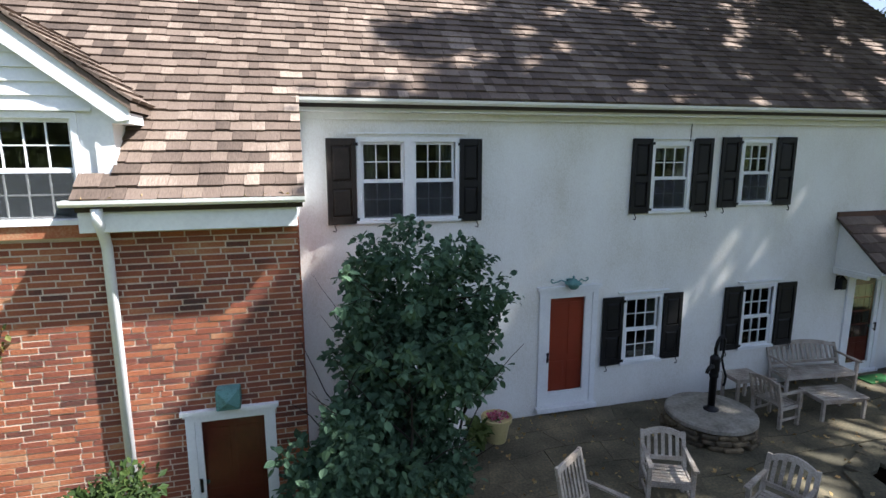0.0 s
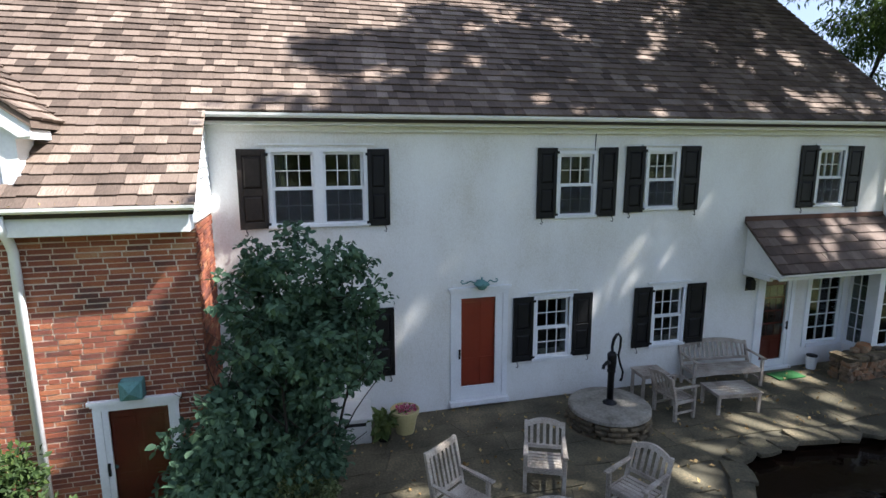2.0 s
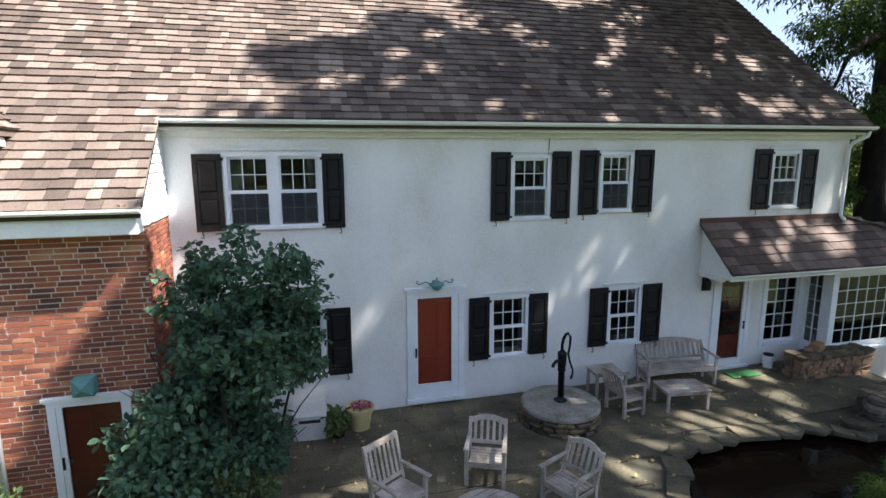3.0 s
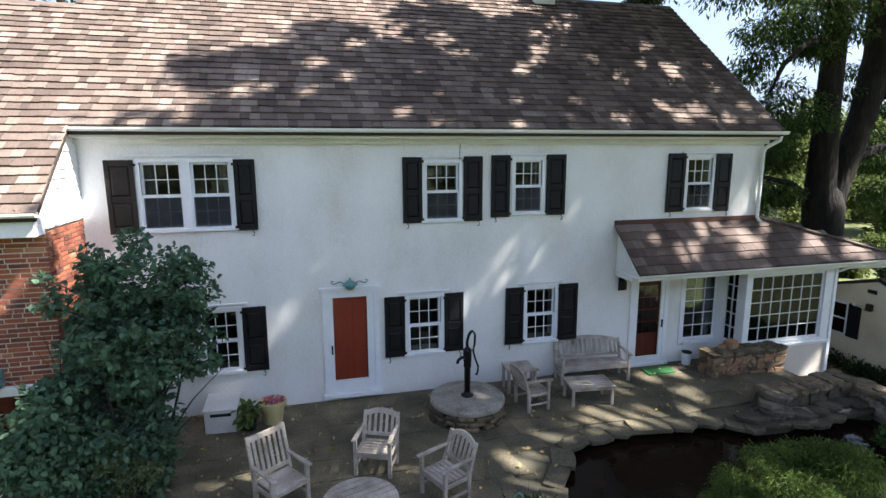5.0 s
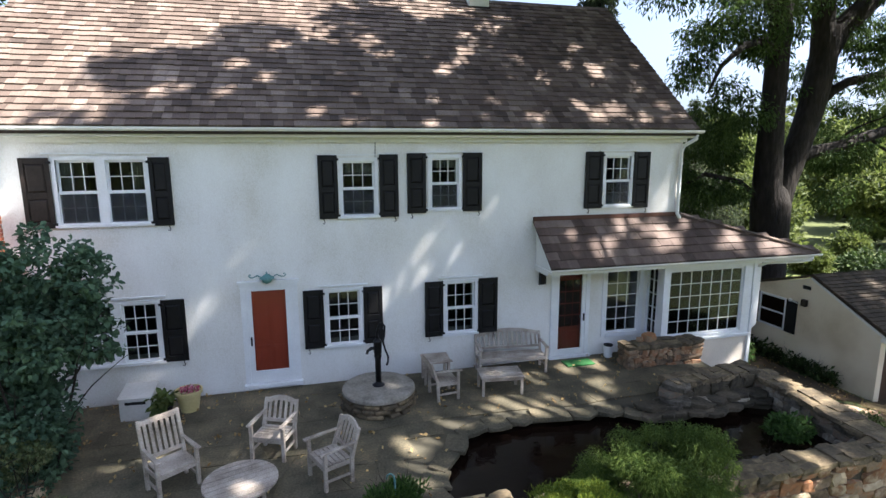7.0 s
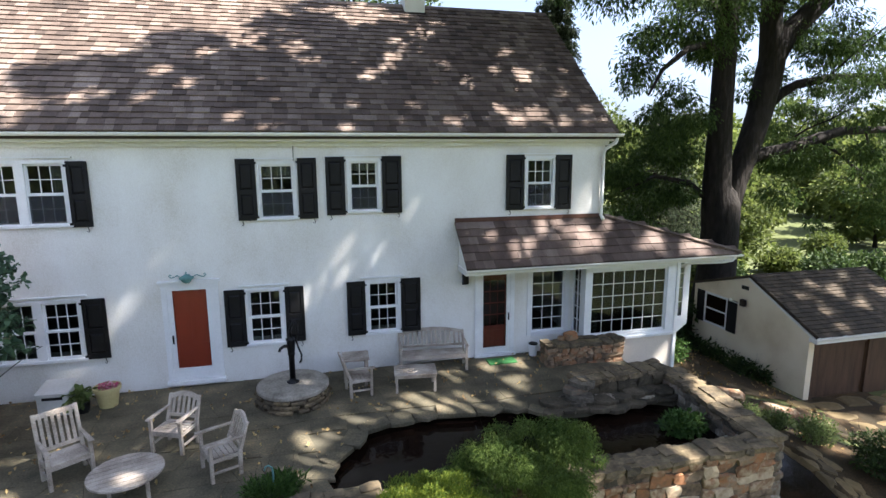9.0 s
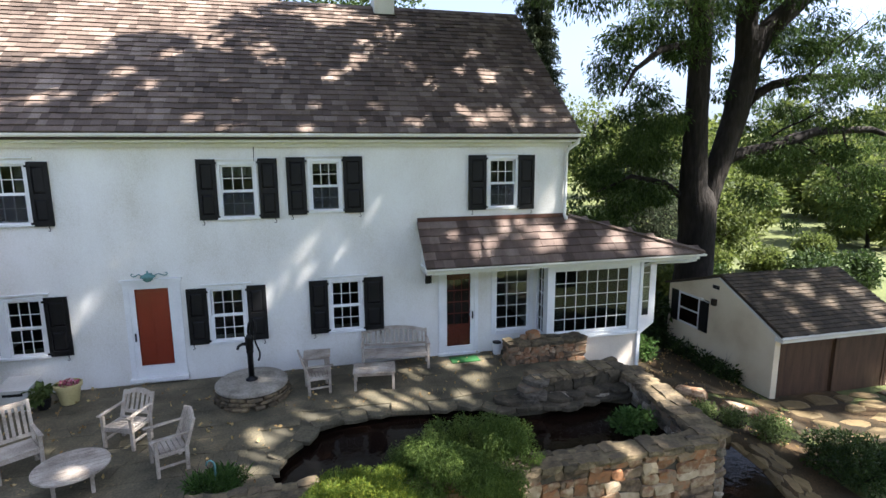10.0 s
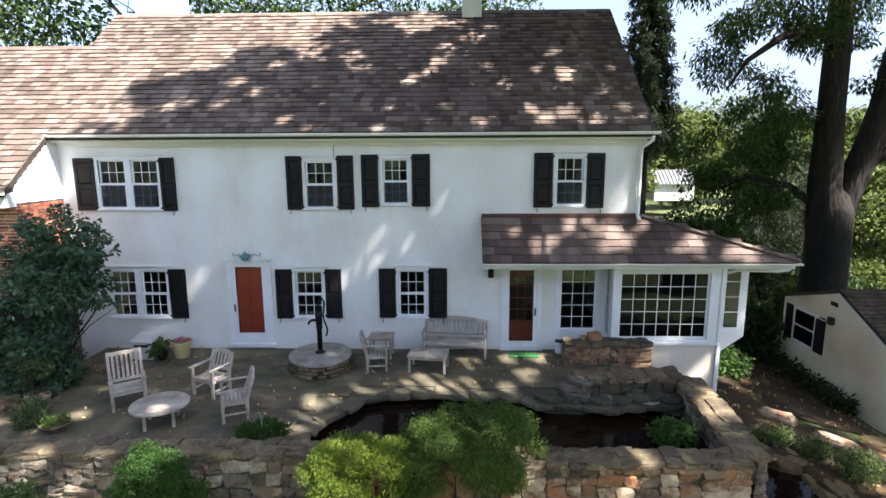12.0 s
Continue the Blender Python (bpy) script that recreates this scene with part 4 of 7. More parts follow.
for a, b, o in ((21.63, 23.6, 0.06), (23.55, 25.57, 0.0)):
    d = part("sliding_door", boxes((a, b, HF + 0.02 + o, HF + 0.06 + o, -2.25, -0.23)), WOODDOOR, shed, "dark brown stained sliding door")
    part("stile", boxes((a, a + 0.09, HF + o, HF + 0.02 + o, -2.25, -0.24), (b - 0.09, b, HF + o, HF + 0.02 + o, -2.25, -0.24), (a + 0.09, b - 0.09, HF + o, HF + 0.02 + o, -2.25, -2.12), (a + 0.09, b - 0.09, HF + o, HF + 0.02 + o, -0.38, -0.24)), WOODDOOR, d)
part("roof_front", poly_solid([(HX0 - 0.03, 7.55, 0.02), (HX1 + 0.1, 7.55, 0.02), (HX1 + 0.1, 10.2, 1.28), (HX0 - 0.03, 10.2, 1.28)], (0, 0, -0.08)), FELT, shed)
part("roof_back", poly_solid([(HX0 - 0.03, 10.2, 1.28), (HX1 + 0.1, 10.2, 1.28), (HX1 + 0.1, 12.95, 0.44), (HX0 - 0.03, 12.95, 0.44)], (0, 0, -0.08)), SHED_SHINGLE, shed)
gutter(HX0 - 0.1, HX1 + 0.1, 7.5, 0.03, 0.06, shed)
part("fascia", boxes((HX0 - 0.05, HX1 + 0.05, 7.56, 7.84, -0.16, -0.05)), CREAM, shed)
part("rake_board", poly_solid([(HX0 - 0.03, 7.6, -0.06), (HX0 - 0.03, 10.2, 1.19), (HX0 - 0.03, 10.2, 1.12), (HX0 - 0.03, 7.6, -0.13)], (0.029, 0, 0)), CREAM, shed)
sw = part("window_frame", boxes((HX0 - 0.03, HX0, 11.02, 12.12, -0.86, -0.79), (HX0 - 0.03, HX0, 11.02, 12.12, 0.2, 0.27), (HX0 - 0.03, HX0, 11.02, 11.09, -0.79, 0.2), (HX0 - 0.03, HX0, 12.05, 12.12, -0.79, 0.2), (HX0 - 0.03, HX0, 11.09, 12.05, -0.32, -0.27)), WHITE, shed)
part("pane", boxes((HX0 - 0.012, HX0 - 0.004, 11.09, 12.05, -0.79, 0.2)), WATER, shed, "dark window glass")
part("shutter", boxes((HX0 - 0.05, HX0 - 0.005, 10.6, 11.01, -0.86, 0.27)), BLACK, shed, bev=0.008)
part("shutter", boxes((HX0 - 0.05, HX0 - 0.005, 12.13, 12.5, -0.86, 0.27)), BLACK, shed, bev=0.008)
part("vent", boxes((HX0 - 0.03, HX0 - 0.002, 10.2, 10.48, 0.76, 0.88)), IRON, shed, "dark louvre vent")
part("lamp_arm", tube(bmesh.new(), [(HX0 - 0.06, 10.34, 0.30), (HX0 - 0.14, 10.5, 0.26), (HX0 - 0.2, 10.66, 0.30)], 0.016, 6), CREAM, shed, "pale lamp arm")
part("lamp_head", lathe([(0.02, 0.0), (0.05, 0.03), (0.055, 0.1), (0.0, 0.11)], 12), CREAM, shed, "small pale spotlight head").matrix_basis = pose(HX0 - 0.2, 10.66, 0.30, -60, 0, 30)
part("lamp", boxes((HX0 - 0.12, HX0 - 0.002, 10.25, 10.42, 0.2, 0.42)), BROWN_BLACK, shed, "dark wall lamp", bev=0.004)

# ---- garden furniture ----


def slat_seat(w, back_h, arch, label, category, group, m, name="garden_chair", n=6, solid=False, nslats=5):
    """A weathered teak armchair or bench that faces -y, its base at z = 0."""
    c = thing(name, label, category, m, group=group)
    sh, dp = 0.42, 0.50
    h = w / 2
    lean = 0.16
    for sx in (-1, 1):
        x = sx * (h - 0.03)
        part("front_leg", boxes((x - 0.03, x + 0.03, -dp / 2, -dp / 2 + 0.055, 0, 0.63)), TEAK, c, bev=0.005)
        bm = poly_solid([(x - 0.028, dp / 2 - 0.05, 0), (x - 0.028, dp / 2 + 0.01, 0), (x - 0.028, dp / 2 + 0.015, sh), (x - 0.028, dp / 2 + lean, back_h - 0.02), (x - 0.028, dp / 2 + lean - 0.045, back_h - 0.02), (x - 0.028, dp / 2 - 0.045, sh)], (0.056, 0, 0))
        part("back_post", bm, TEAK, c, bev=0.004)
        arm = poly_solid([(x - 0.04, -dp / 2 - 0.06, 0.632), (x + 0.045, -dp / 2 - 0.06, 0.632), (x + 0.035, -dp / 2 + 0.2, 0.64), (x + 0.03, dp / 2 + 0.06, 0.65), (x - 0.02, dp / 2 + 0.06, 0.65), (x - 0.03, -dp / 2 + 0.2, 0.64)], (0, 0, 0.03))
        part("armrest", arm, TEAK, c, bev=0.006)
        part("side_rail", boxes((x - 0.015, x + 0.015, -dp / 2 + 0.055, dp / 2 - 0.05, sh - 0.08, sh - 0.02), (x - 0.015, x + 0.015, -dp / 2 + 0.055, dp / 2 - 0.05, 0.14, 0.18)), TEAK, c, bev=0.003)
    part("front_rail", boxes((-h + 0.06, h - 0.06, -dp / 2 + 0.01, -dp / 2 + 0.04, sh - 0.09, sh - 0.015)), TEAK, c, bev=0.003)
    if solid:
        part("seat", boxes((-h + 0.065, h - 0.065, -dp / 2 - 0.02, dp / 2 - 0.02, sh - 0.01, sh + 0.02)), TEAK, c, bev=0.008)
    for k in range(0 if solid else n):
        y = -dp / 2 + 0.01 + k * (dp - 0.02) / n
        dip = 0.018 * math.sin(math.pi * (k + 0.5) / n)
        part("seat_slat", boxes((-h + 0.065, h - 0.065, y, y + (dp - 0.02) / n - 0.014, sh - 0.014 - dip, sh + 0.008 - dip)), TEAK, c, bev=0.003)

    def back_y(z):
        return dp / 2 - 0.03 + (lean + 0.01) * (z - sh) / (back_h - sh)

    # top rail, arched
    bm = bmesh.new()
    k = 14
    rows = []
    for i in range(k + 1):
        u = -1 + 2 * i / k
        x = u * (h - 0.055)
        zt = back_h - 0.03 + arch * (1 - u * u)
        zb = zt - 0.075
        rows.append([bm.verts.new((x, back_y(z) + o, z)) for z, o in ((zb, -0.015), (zt, -0.015), (zt, 0.02), (zb, 0.02))])
    for a, b in zip(rows, rows[1:]):
        for q in range(4):
            bm.faces.new((a[q], a[(q + 1) % 4], b[(q + 1) % 4], b[q]))
    bm.faces.new(rows[0][::-1])
    bm.faces.new(rows[-1])
    part("top_rail", bm, TEAK, c)
    part("lower_rail", boxes((-h + 0.05, h - 0.05, back_y(sh + 0.08) - 0.015, back_y(sh + 0.08) + 0.02, sh + 0.06, sh + 0.12)), TEAK, c, bev=0.003)
    for i in range(nslats):
        u = -1 + 2 * (i + 0.5) / nslats
        x = u * (h - 0.07)
        zt = back_h - 0.03 + arch * (1 - u * u) - 0.06
        zb = sh + 0.10
        part("back_slat", poly_solid([(x - 0.024, back_y(zb) - 0.006, zb), (x + 0.024, back_y(zb) - 0.006, zb), (x + 0.024, back_y(zt) - 0.006, zt), (x - 0.024, back_y(zt) - 0.006, zt)], (0, 0.016, 0)), TEAK, c)
    return c


CHAIR = "weathered grey teak garden armchair with an arched slatted back"
slat_seat(0.64, 0.88, 0.06, CHAIR, "chair", "chairs round the table", pose(4.90, 5.95, 0.003, 0, 0, -24))
slat_seat(0.64, 0.90, 0.08, CHAIR, "chair", "chairs round the table", pose(5.82, 4.95, 0.003, 0, 0, -66))
slat_seat(0.66, 1.12, 0.0, "weathered grey teak armchair with a tall slatted back and solid seat", "chair", "chairs round the table", pose(3.40, 5.36, 0.003, 0, 0, 35), "high_back_chair", nslats=6, solid=True)
slat_seat(0.60, 0.92, 0.05, "weathered grey teak garden armchair beside the bench", "chair", "", pose(8.36, 7.42, 0.003, 0, 0, 97))
slat_seat(1.66, 0.86, 0.10, "weathered grey teak garden bench against the house wall", "bench", "", pose(10.26, 8.32, 0.003, 0, 0, -6), "garden_bench", nslats=13)


def low_table(m, w, d, h, label, name):
    t = thing(name, label, "table", m)
    for k in range(6):
        y = -d / 2 + k * d / 6
        part("top_slat", boxes((-w / 2, w / 2, y + 0.006, y + d / 6 - 0.006, h - 0.03, h)), TEAK, t, bev=0.003)
    for sx in (-1, 1):
        part("apron", boxes((sx * (w / 2 - 0.06) - 0.012, sx * (w / 2 - 0.06) + 0.012, -d / 2 + 0.06, d / 2 - 0.06, h - 0.10, h - 0.031)), TEAK, t)
        part("apron", boxes((-w / 2 + 0.075, w / 2 - 0.075, sx * (d / 2 - 0.06) - 0.012, sx * (d / 2 - 0.06) + 0.012, h - 0.10, h - 0.031)), TEAK, t)
        for sy in (-1, 1):
            part("leg", boxes((sx * (w / 2 - 0.05) - 0.028, sx * (w / 2 - 0.05) + 0.028, sy * (d / 2 - 0.05) - 0.028, sy * (d / 2 - 0.05) + 0.028, 0, h - 0.031)), TEAK, t, bev=0.004)
    return t


low_table(pose(9.62, 7.35, 0.003, 0, 0, -7), 0.95, 0.62, 0.43, "low weathered teak coffee table in front of the bench", "coffee_table")
low_table(pose(8.36, 8.22, 0.003, 0, 0, -3), 0.62, 0.5, 0.58, "small weathered teak side table against the wall", "side_table")
rt = thing("round_table", "round weathered teak table with slatted top in dappled sun", "table", pose(4.5, 4.6, 0.003, 0, 0, 20))
for k in range(9):
    y0, y1 = -0.54 + k * 0.12 + 0.006, -0.54 + (k + 1) * 0.12 - 0.006
    pts = [(math.sqrt(max(0.0, 0.54 ** 2 - y * y)), y) for y in np.linspace(y0, y1, 5)]
    out = [(x, y) for x, y in pts] + [(-x, y) for x, y in reversed(pts)]
    part("top_slat", prism(out if 0 < k < 8 else [q for q in out if abs(q[0]) > 0.001], 0.39, 0.42), TEAK, rt)
for a in range(4):
    x, y = 0.36 * math.cos(a * math.pi / 2 + 0.78), 0.36 * math.sin(a * math.pi / 2 + 0.78)
    part("leg", boxes((x - 0.028, x + 0.028, y - 0.028, y + 0.028, 0, 0.389)), TEAK, rt, bev=0.004)
part("brace", boxes((-0.36, 0.36, -0.02, 0.02, 0.33, 0.385), (-0.02, 0.02, -0.36, 0.36, 0.33, 0.385)), TEAK, rt)

# ---- well with hand pump ----
PCX, PCY = 6.95, 7.45
wellhead = thing("well", "round stone well kerb capped by a worn millstone", "well", pose(PCX, PCY, 0))
part("core", lathe([(0.68, -0.05), (0.68, 0.27)], 28), JOINT, wellhead)
part("cap_stone", lathe([(0.60, 0.275), (0.74, 0.28), (0.76, 0.30), (0.76, 0.36), (0.73, 0.385), (0.3, 0.395), (0.14, 0.395)], 40), MILLSTONE, wellhead, "round grey millstone slab")
g = random.Random(5)
for row in range(3):
    a = g.random()
    while a < 2 * math.pi + 0.0:
        w = g.uniform(0.28, 0.5)
        m = pose(0, 0, 0, 0, 0, math.degrees(a))
        bm = boxes((0.60, 0.80 - row * 0.015 + g.uniform(-0.03, 0.03), -0.35 * w, 0.35 * w, row * 0.09 + 0.004, row * 0.09 + 0.086))
        bmesh.ops.transform(bm, matrix=m, verts=bm.verts)
        part("stone", bm, WALL_CAP, wellhead, bev=0.02)
        a += w + 0.03
pump = thing("hand_pump", "black cast-iron hand pump with a curved handle on the well", "pump", pose(PCX, PCY, 0.396))
part("base", lathe([(0.13, 0), (0.13, 0.02), (0.07, 0.05), (0.055, 0.10)], 20), IRON, pump, smooth=True)
part("barrel", lathe([(0.062, 0.09), (0.062, 0.60), (0.078, 0.62), (0.078, 0.66), (0.066, 0.68), (0.082, 0.72), (0.088, 0.95), (0.09, 0.97), (0.06, 1.0), (0.03, 1.03)], 20), IRON, pump, smooth=True)
part("spout", tube(bmesh.new(), [(-0.05, -0.02, 0.82), (-0.14, -0.06, 0.84), (-0.22, -0.09, 0.80), (-0.235, -0.095, 0.74)], [0.04, 0.035, 0.03, 0.032], 12), IRON, pump, smooth=True)
part("yoke", tube(bmesh.new(), [(0, 0, 1.0), (-0.01, 0, 1.12), (0.02, 0, 1.26), (0.07, 0, 1.34), (0.12, 0, 1.35)], [0.03, 0.028, 0.03, 0.028, 0.02], 10), IRON, pump, smooth=True)
part("handle", tube(bmesh.new(), [(0.02, 0, 1.28), (0.10, -0.01, 1.36), (0.15, -0.02, 1.28), (0.14, -0.03, 1.1), (0.11, -0.03, 0.95), (0.15, -0.04, 0.78), (0.21, -0.05, 0.62), (0.20, -0.05, 0.50), (0.17, -0.05, 0.44)], [0.022, 0.024, 0.024, 0.022, 0.02, 0.02, 0.02, 0.02, 0.026], 10), IRON, pump, "curved iron pump handle", smooth=True)

# ---- small things along the wall ----
crate = thing("storage_box", "pale grey plastic storage box with a hinged lid by the wall", "box", pose(2.22, 8.12, 0.003, 0, 0, -4))
part("body", boxes((-0.29, 0.29, -0.25, 0.25, 0, 0.44)), PLASTIC, crate, bev=0.012)
part("lid", poly_solid([(-0.31, -0.27, 0.445), (0.31, -0.27, 0.445), (0.31, 0.27, 0.56), (-0.31, 0.27, 0.56)], (0, 0, 0.035)), PLASTIC, crate, bev=0.008)
part("slot", boxes((-0.18, 0.2, -0.256, -0.251, 0.34, 0.40)), IRON, crate, "dark slot in the box front")
pot = thing("flower_pot", "yellow-green glazed pot of pink flowers", "flower pot", pose(3.14, 8.12, 0.003))
part("pot", lathe([(0.17, 0), (0.235, 0.36), (0.265, 0.365), (0.27, 0.44), (0.245, 0.445), (0.23, 0.40)], 28), POT, pot, smooth=False)
cc, rr = scatter_clumps((0, 0, 0.43), (0.13, 0.13, 0.05), 16, 0.055, 3)
leaves("bloom", cc, rr, 300, 0.045, PINK, pot, 0, seed=3, aspect=0.9)
leaves("foliage", cc - [0, 0, 0.03], rr, 160, 0.07, LEAF_SHRUB, pot, 0.2, seed=4)
bp = thing("potted_plant", "dark pot with a broad-leaved green plant", "potted plant", pose(2.72, 7.93, 0.003))
part("pot", lathe([(0.11, 0), (0.15, 0.22), (0.16, 0.24), (0.13, 0.23)], 20), IRON, bp)
cc, rr = scatter_clumps((0, 0, 0.33), (0.14, 0.14, 0.1), 10, 0.09, 8)
leaves("foliage", cc, rr, 110, 0.17, LEAF_FERN, bp, 0.3, seed=8, aspect=0.6, broad=True)
bk = thing("bucket", "small white plastic bin with a dark liner by the side door", "bucket", pose(13.0, 8.52, 0.003))
part("body", lathe([(0.10, 0), (0.13, 0.30), (0.135, 0.31), (0.11, 0.30)], 20), WHITE, bk)
part("liner", lathe([(0.0, 0.28), (0.115, 0.30), (0.12, 0.33), (0.02, 0.345)], 16), IRON, bk)
mat_ob = tagged(part("door_mat", boxes((11.68, 12.42, 8.12, 8.5, 0.004, 0.03)), MAT_GREEN, bev=0.006), "bright green door mat outside the side door", "door mat")


def wall_lantern(m, label):
    l = thing("wall_lantern", label, "lantern", m)
    part("back_plate", boxes((-0.06, 0.06, -0.02, 0, -0.16, 0.16)), IRON, l, bev=0.004)
    part("body", boxes((-0.07, 0.07, -0.17, -0.03, -0.12, 0.10)), IRON, l, bev=0.01)
    part("roof", lathe([(0.10, 0.10), (0.03, 0.17), (0.012, 0.2)], 4), IRON, l).location = (0, -0.1, 0)
    return l


wall_lantern(pose(11.2, FY, 2.12), "dark metal wall lantern beside the porch door")
dl = thing("door_lantern", "verdigris copper lantern with scrolled brackets over the red door", "lantern", pose(4.77, FY - 0.003, 2.56))
part("shade", lathe([(0.02, 0.10), (0.05, 0.085), (0.15, 0.02), (0.155, 0.0), (0.12, 0.0)], 20), VERDIGRIS, dl, smooth=False).location = (0, -0.18, 0)
part("globe", lathe([(0.11, 0.0), (0.10, -0.06), (0.05, -0.10), (0.0, -0.105)], 16), VERDIGRIS, dl).location = (0, -0.18, 0)
part("finial", lathe([(0.015, 0.10), (0.02, 0.13), (0.0, 0.16)], 10), VERDIGRIS, dl).location = (0, -0.18, 0)
for s in (-1, 1):
    part("scroll", tube(bmesh.new(), [(s * 0.12, -0.16, 0.03), (s * 0.2, -0.1, 0.06), (s * 0.28, -0.05, 0.01), (s * 0.34, -0.04, 0.0), (s * 0.38, -0.04, 0.04), (s * 0.36, -0.04, 0.07), (s * 0.33, -0.04, 0.055)], 0.012, 6), VERDIGRIS, dl, "scrolled metal bracket")
part("wall_plate", boxes((-0.05, 0.05, -0.05, 0, -0.05, 0.06), (-0.012, 0.012, -0.18, -0.05, 0.0, 0.03)), VERDIGRIS, dl)
bl = thing("basement_lantern", "square verdigris copper lantern above the basement door", "lantern", pose(-0.985, BY, 1.75))
part("body", boxes((-0.15, 0.15, -0.2, -0.005, -0.14, 0.14)), VERDIGRIS, bl, bev=0.012)
part("front_pyramid", lathe([(0.17, 0), (0.02, 0.07)], 4), VERDIGRIS, bl).matrix_basis = pose(0, -0.201, 0, 90, 45, 0)
tagged(part("cable", tube(bmesh.new(), [(7.18, FY - 0.012, 5.44), (7.175, FY - 0.012, 5.25), (7.17, FY - 0.012, 5.1)], 0.008, 6), IRON), "thin dark cable running down from the eave", "cable")
fb = thing("flower_bowl", "low terracotta bowl of yellow flowers behind the stone wall", "flower pot", pose(2.62, 4.28, 0.003))
part("bowl", lathe([(0.12, 0), (0.24, 0.12), (0.27, 0.15), (0.23, 0.14)], 22), STONE, fb)
cc, rr = scatter_clumps((0, 0, 0.17), (0.18, 0.18, 0.05), 12, 0.07, 5)
leaves("flower_head", cc + [0, 0, 0.03], rr, 260, 0.045, LEAF_GOLD, fb, 0, seed=5, aspect=0.9)
leaves("foliage", cc, rr, 220, 0.07, LEAF_SHRUB, fb, 0.2, seed=6)
hook = thing("plant_hook", "short weathered green metal crook among the plants", "garden hook", pose(6.72, 4.0, 0))
part("rod", tube(bmesh.new(), [(0, 0, -0.05), (0, 0, 0.42), (-0.015, 0, 0.50), (-0.06, 0, 0.54), (-0.11, 0, 0.52), (-0.125, 0, 0.46)], [0.016, 0.016, 0.015, 0.014, 0.013, 0.012], 8), VERDIGRIS, hook, smooth=True)

# ---- trees and shrubs ----


def twigs(bm, rnd, start, direction, length, r, depth):
    p = Vector(start)
    d = Vector(direction).normalized()
    pts, rad = [p.copy()], [r]
    n = 5
    for i in range(n):
        d = (d + Vector((rnd.uniform(-0.25, 0.25), rnd.uniform(-0.25, 0.25), rnd.uniform(-0.15, 0.2)))).normalized()
        p = p + d * length / n
        pts.append(p.copy())
        rad.append(r * (1 - 0.75 * (i + 1) / n))
        if depth > 0 and i > 0:
            side = Vector((rnd.uniform(-1, 1), rnd.uniform(-1, 1), rnd.uniform(-0.2, 0.6)))
            twigs(bm, rnd, p, d * 0.6 + side * 0.8, length * 0.5, rad[-1] * 0.6, depth - 1)
    tube(bm, pts, rad, 6, caps=False)


def broad_tree(x, y, z, h, r, label, mat, seed, n=7000, size=0.4, name="tree", low=0.25, clumps=40, trunk_r=0.0, depth=1):
    """A tapered trunk with limbs and a crown of leaf blades in uneven clumps."""
    t = thing(name, label, "tree", pose(x, y, z))
    rnd = random.Random(seed)
    tr = trunk_r or h * 0.022
    bm = bmesh.new()
    top = (rnd.uniform(-0.5, 0.5), rnd.uniform(-0.5, 0.5), h * 0.75)
    tube(bm, [(0, 0, -0.3), (top[0] * 0.1, top[1] * 0.1, h * 0.1), (top[0] * 0.5, top[1] * 0.5, h * 0.4), top], [tr * 1.5, tr, tr * 0.75, tr * 0.2], 10, caps=False)
    for k in range(9):
        f = 0.3 + 0.5 * k / 9
        a = k * 2.4 + rnd.random()
        twigs(bm, rnd, (top[0] * f, top[1] * f, h * f), (math.cos(a), math.sin(a), 0.7), r * 0.85, tr * 0.35, depth)
    part("trunk", bm, BARK, t, smooth=True)
    cc, rr = scatter_clumps((top[0] * 0.6, top[1] * 0.6, h * (0.5 + low / 2)), (r, r, h * (0.5 - low / 2)), clumps, r * 0.32, seed)
    leaves("crown", cc, rr, n, size, mat, t, 0.35, 0.3, seed)
    return t


def spruce(x, y, z, h, r, label, seed, n=14000, low=0.08):
    """A conifer: a straight trunk and drooping boughs with hanging twigs."""
    t = thing("spruce", label, "tree", pose(x, y, z))
    rnd = random.Random(seed)
    bm = bmesh.new()
    tube(bm, [(0, 0, -0.3), (0, 0, h * 0.5), (0, 0, h)], [h * 0.018, h * 0.011, 0.02], 8, caps=False)
    cc, rr = [], []
    k = 0
    zz = h * low
    while zz < h * 0.99:
        f = 1 - zz / h
        for q in range(5):
            a = k * 2.39996 + q * 1.256 + rnd.uniform(-0.2, 0.2)
            L = r * (f ** 0.8) * rnd.uniform(0.75, 1.1) + 0.15
            pts = []
            for s in range(5):
                u = s / 4
                pts.append((math.cos(a) * L * u, math.sin(a) * L * u, zz + L * (0.12 * u - 0.38 * u * u)))
                if s:
                    cc.append((pts[-1][0], pts[-1][1], pts[-1][2] - 0.1 * L))
                    rr.append((0.13 * L + 0.12, 0.13 * L + 0.12, 0.10 * L + 0.15))
            tube(bm, pts, [0.04, 0.03, 0.025, 0.015, 0.008], 5, caps=False)
        k += 1
        zz += h * 0.035
    part("trunk", bm, BARK, t)
    leaves("crown", cc, rr, n * 2, 0.22, LEAF_SPRUCE, t, 1.1, 0.2, seed, aspect=0.28)
    return t


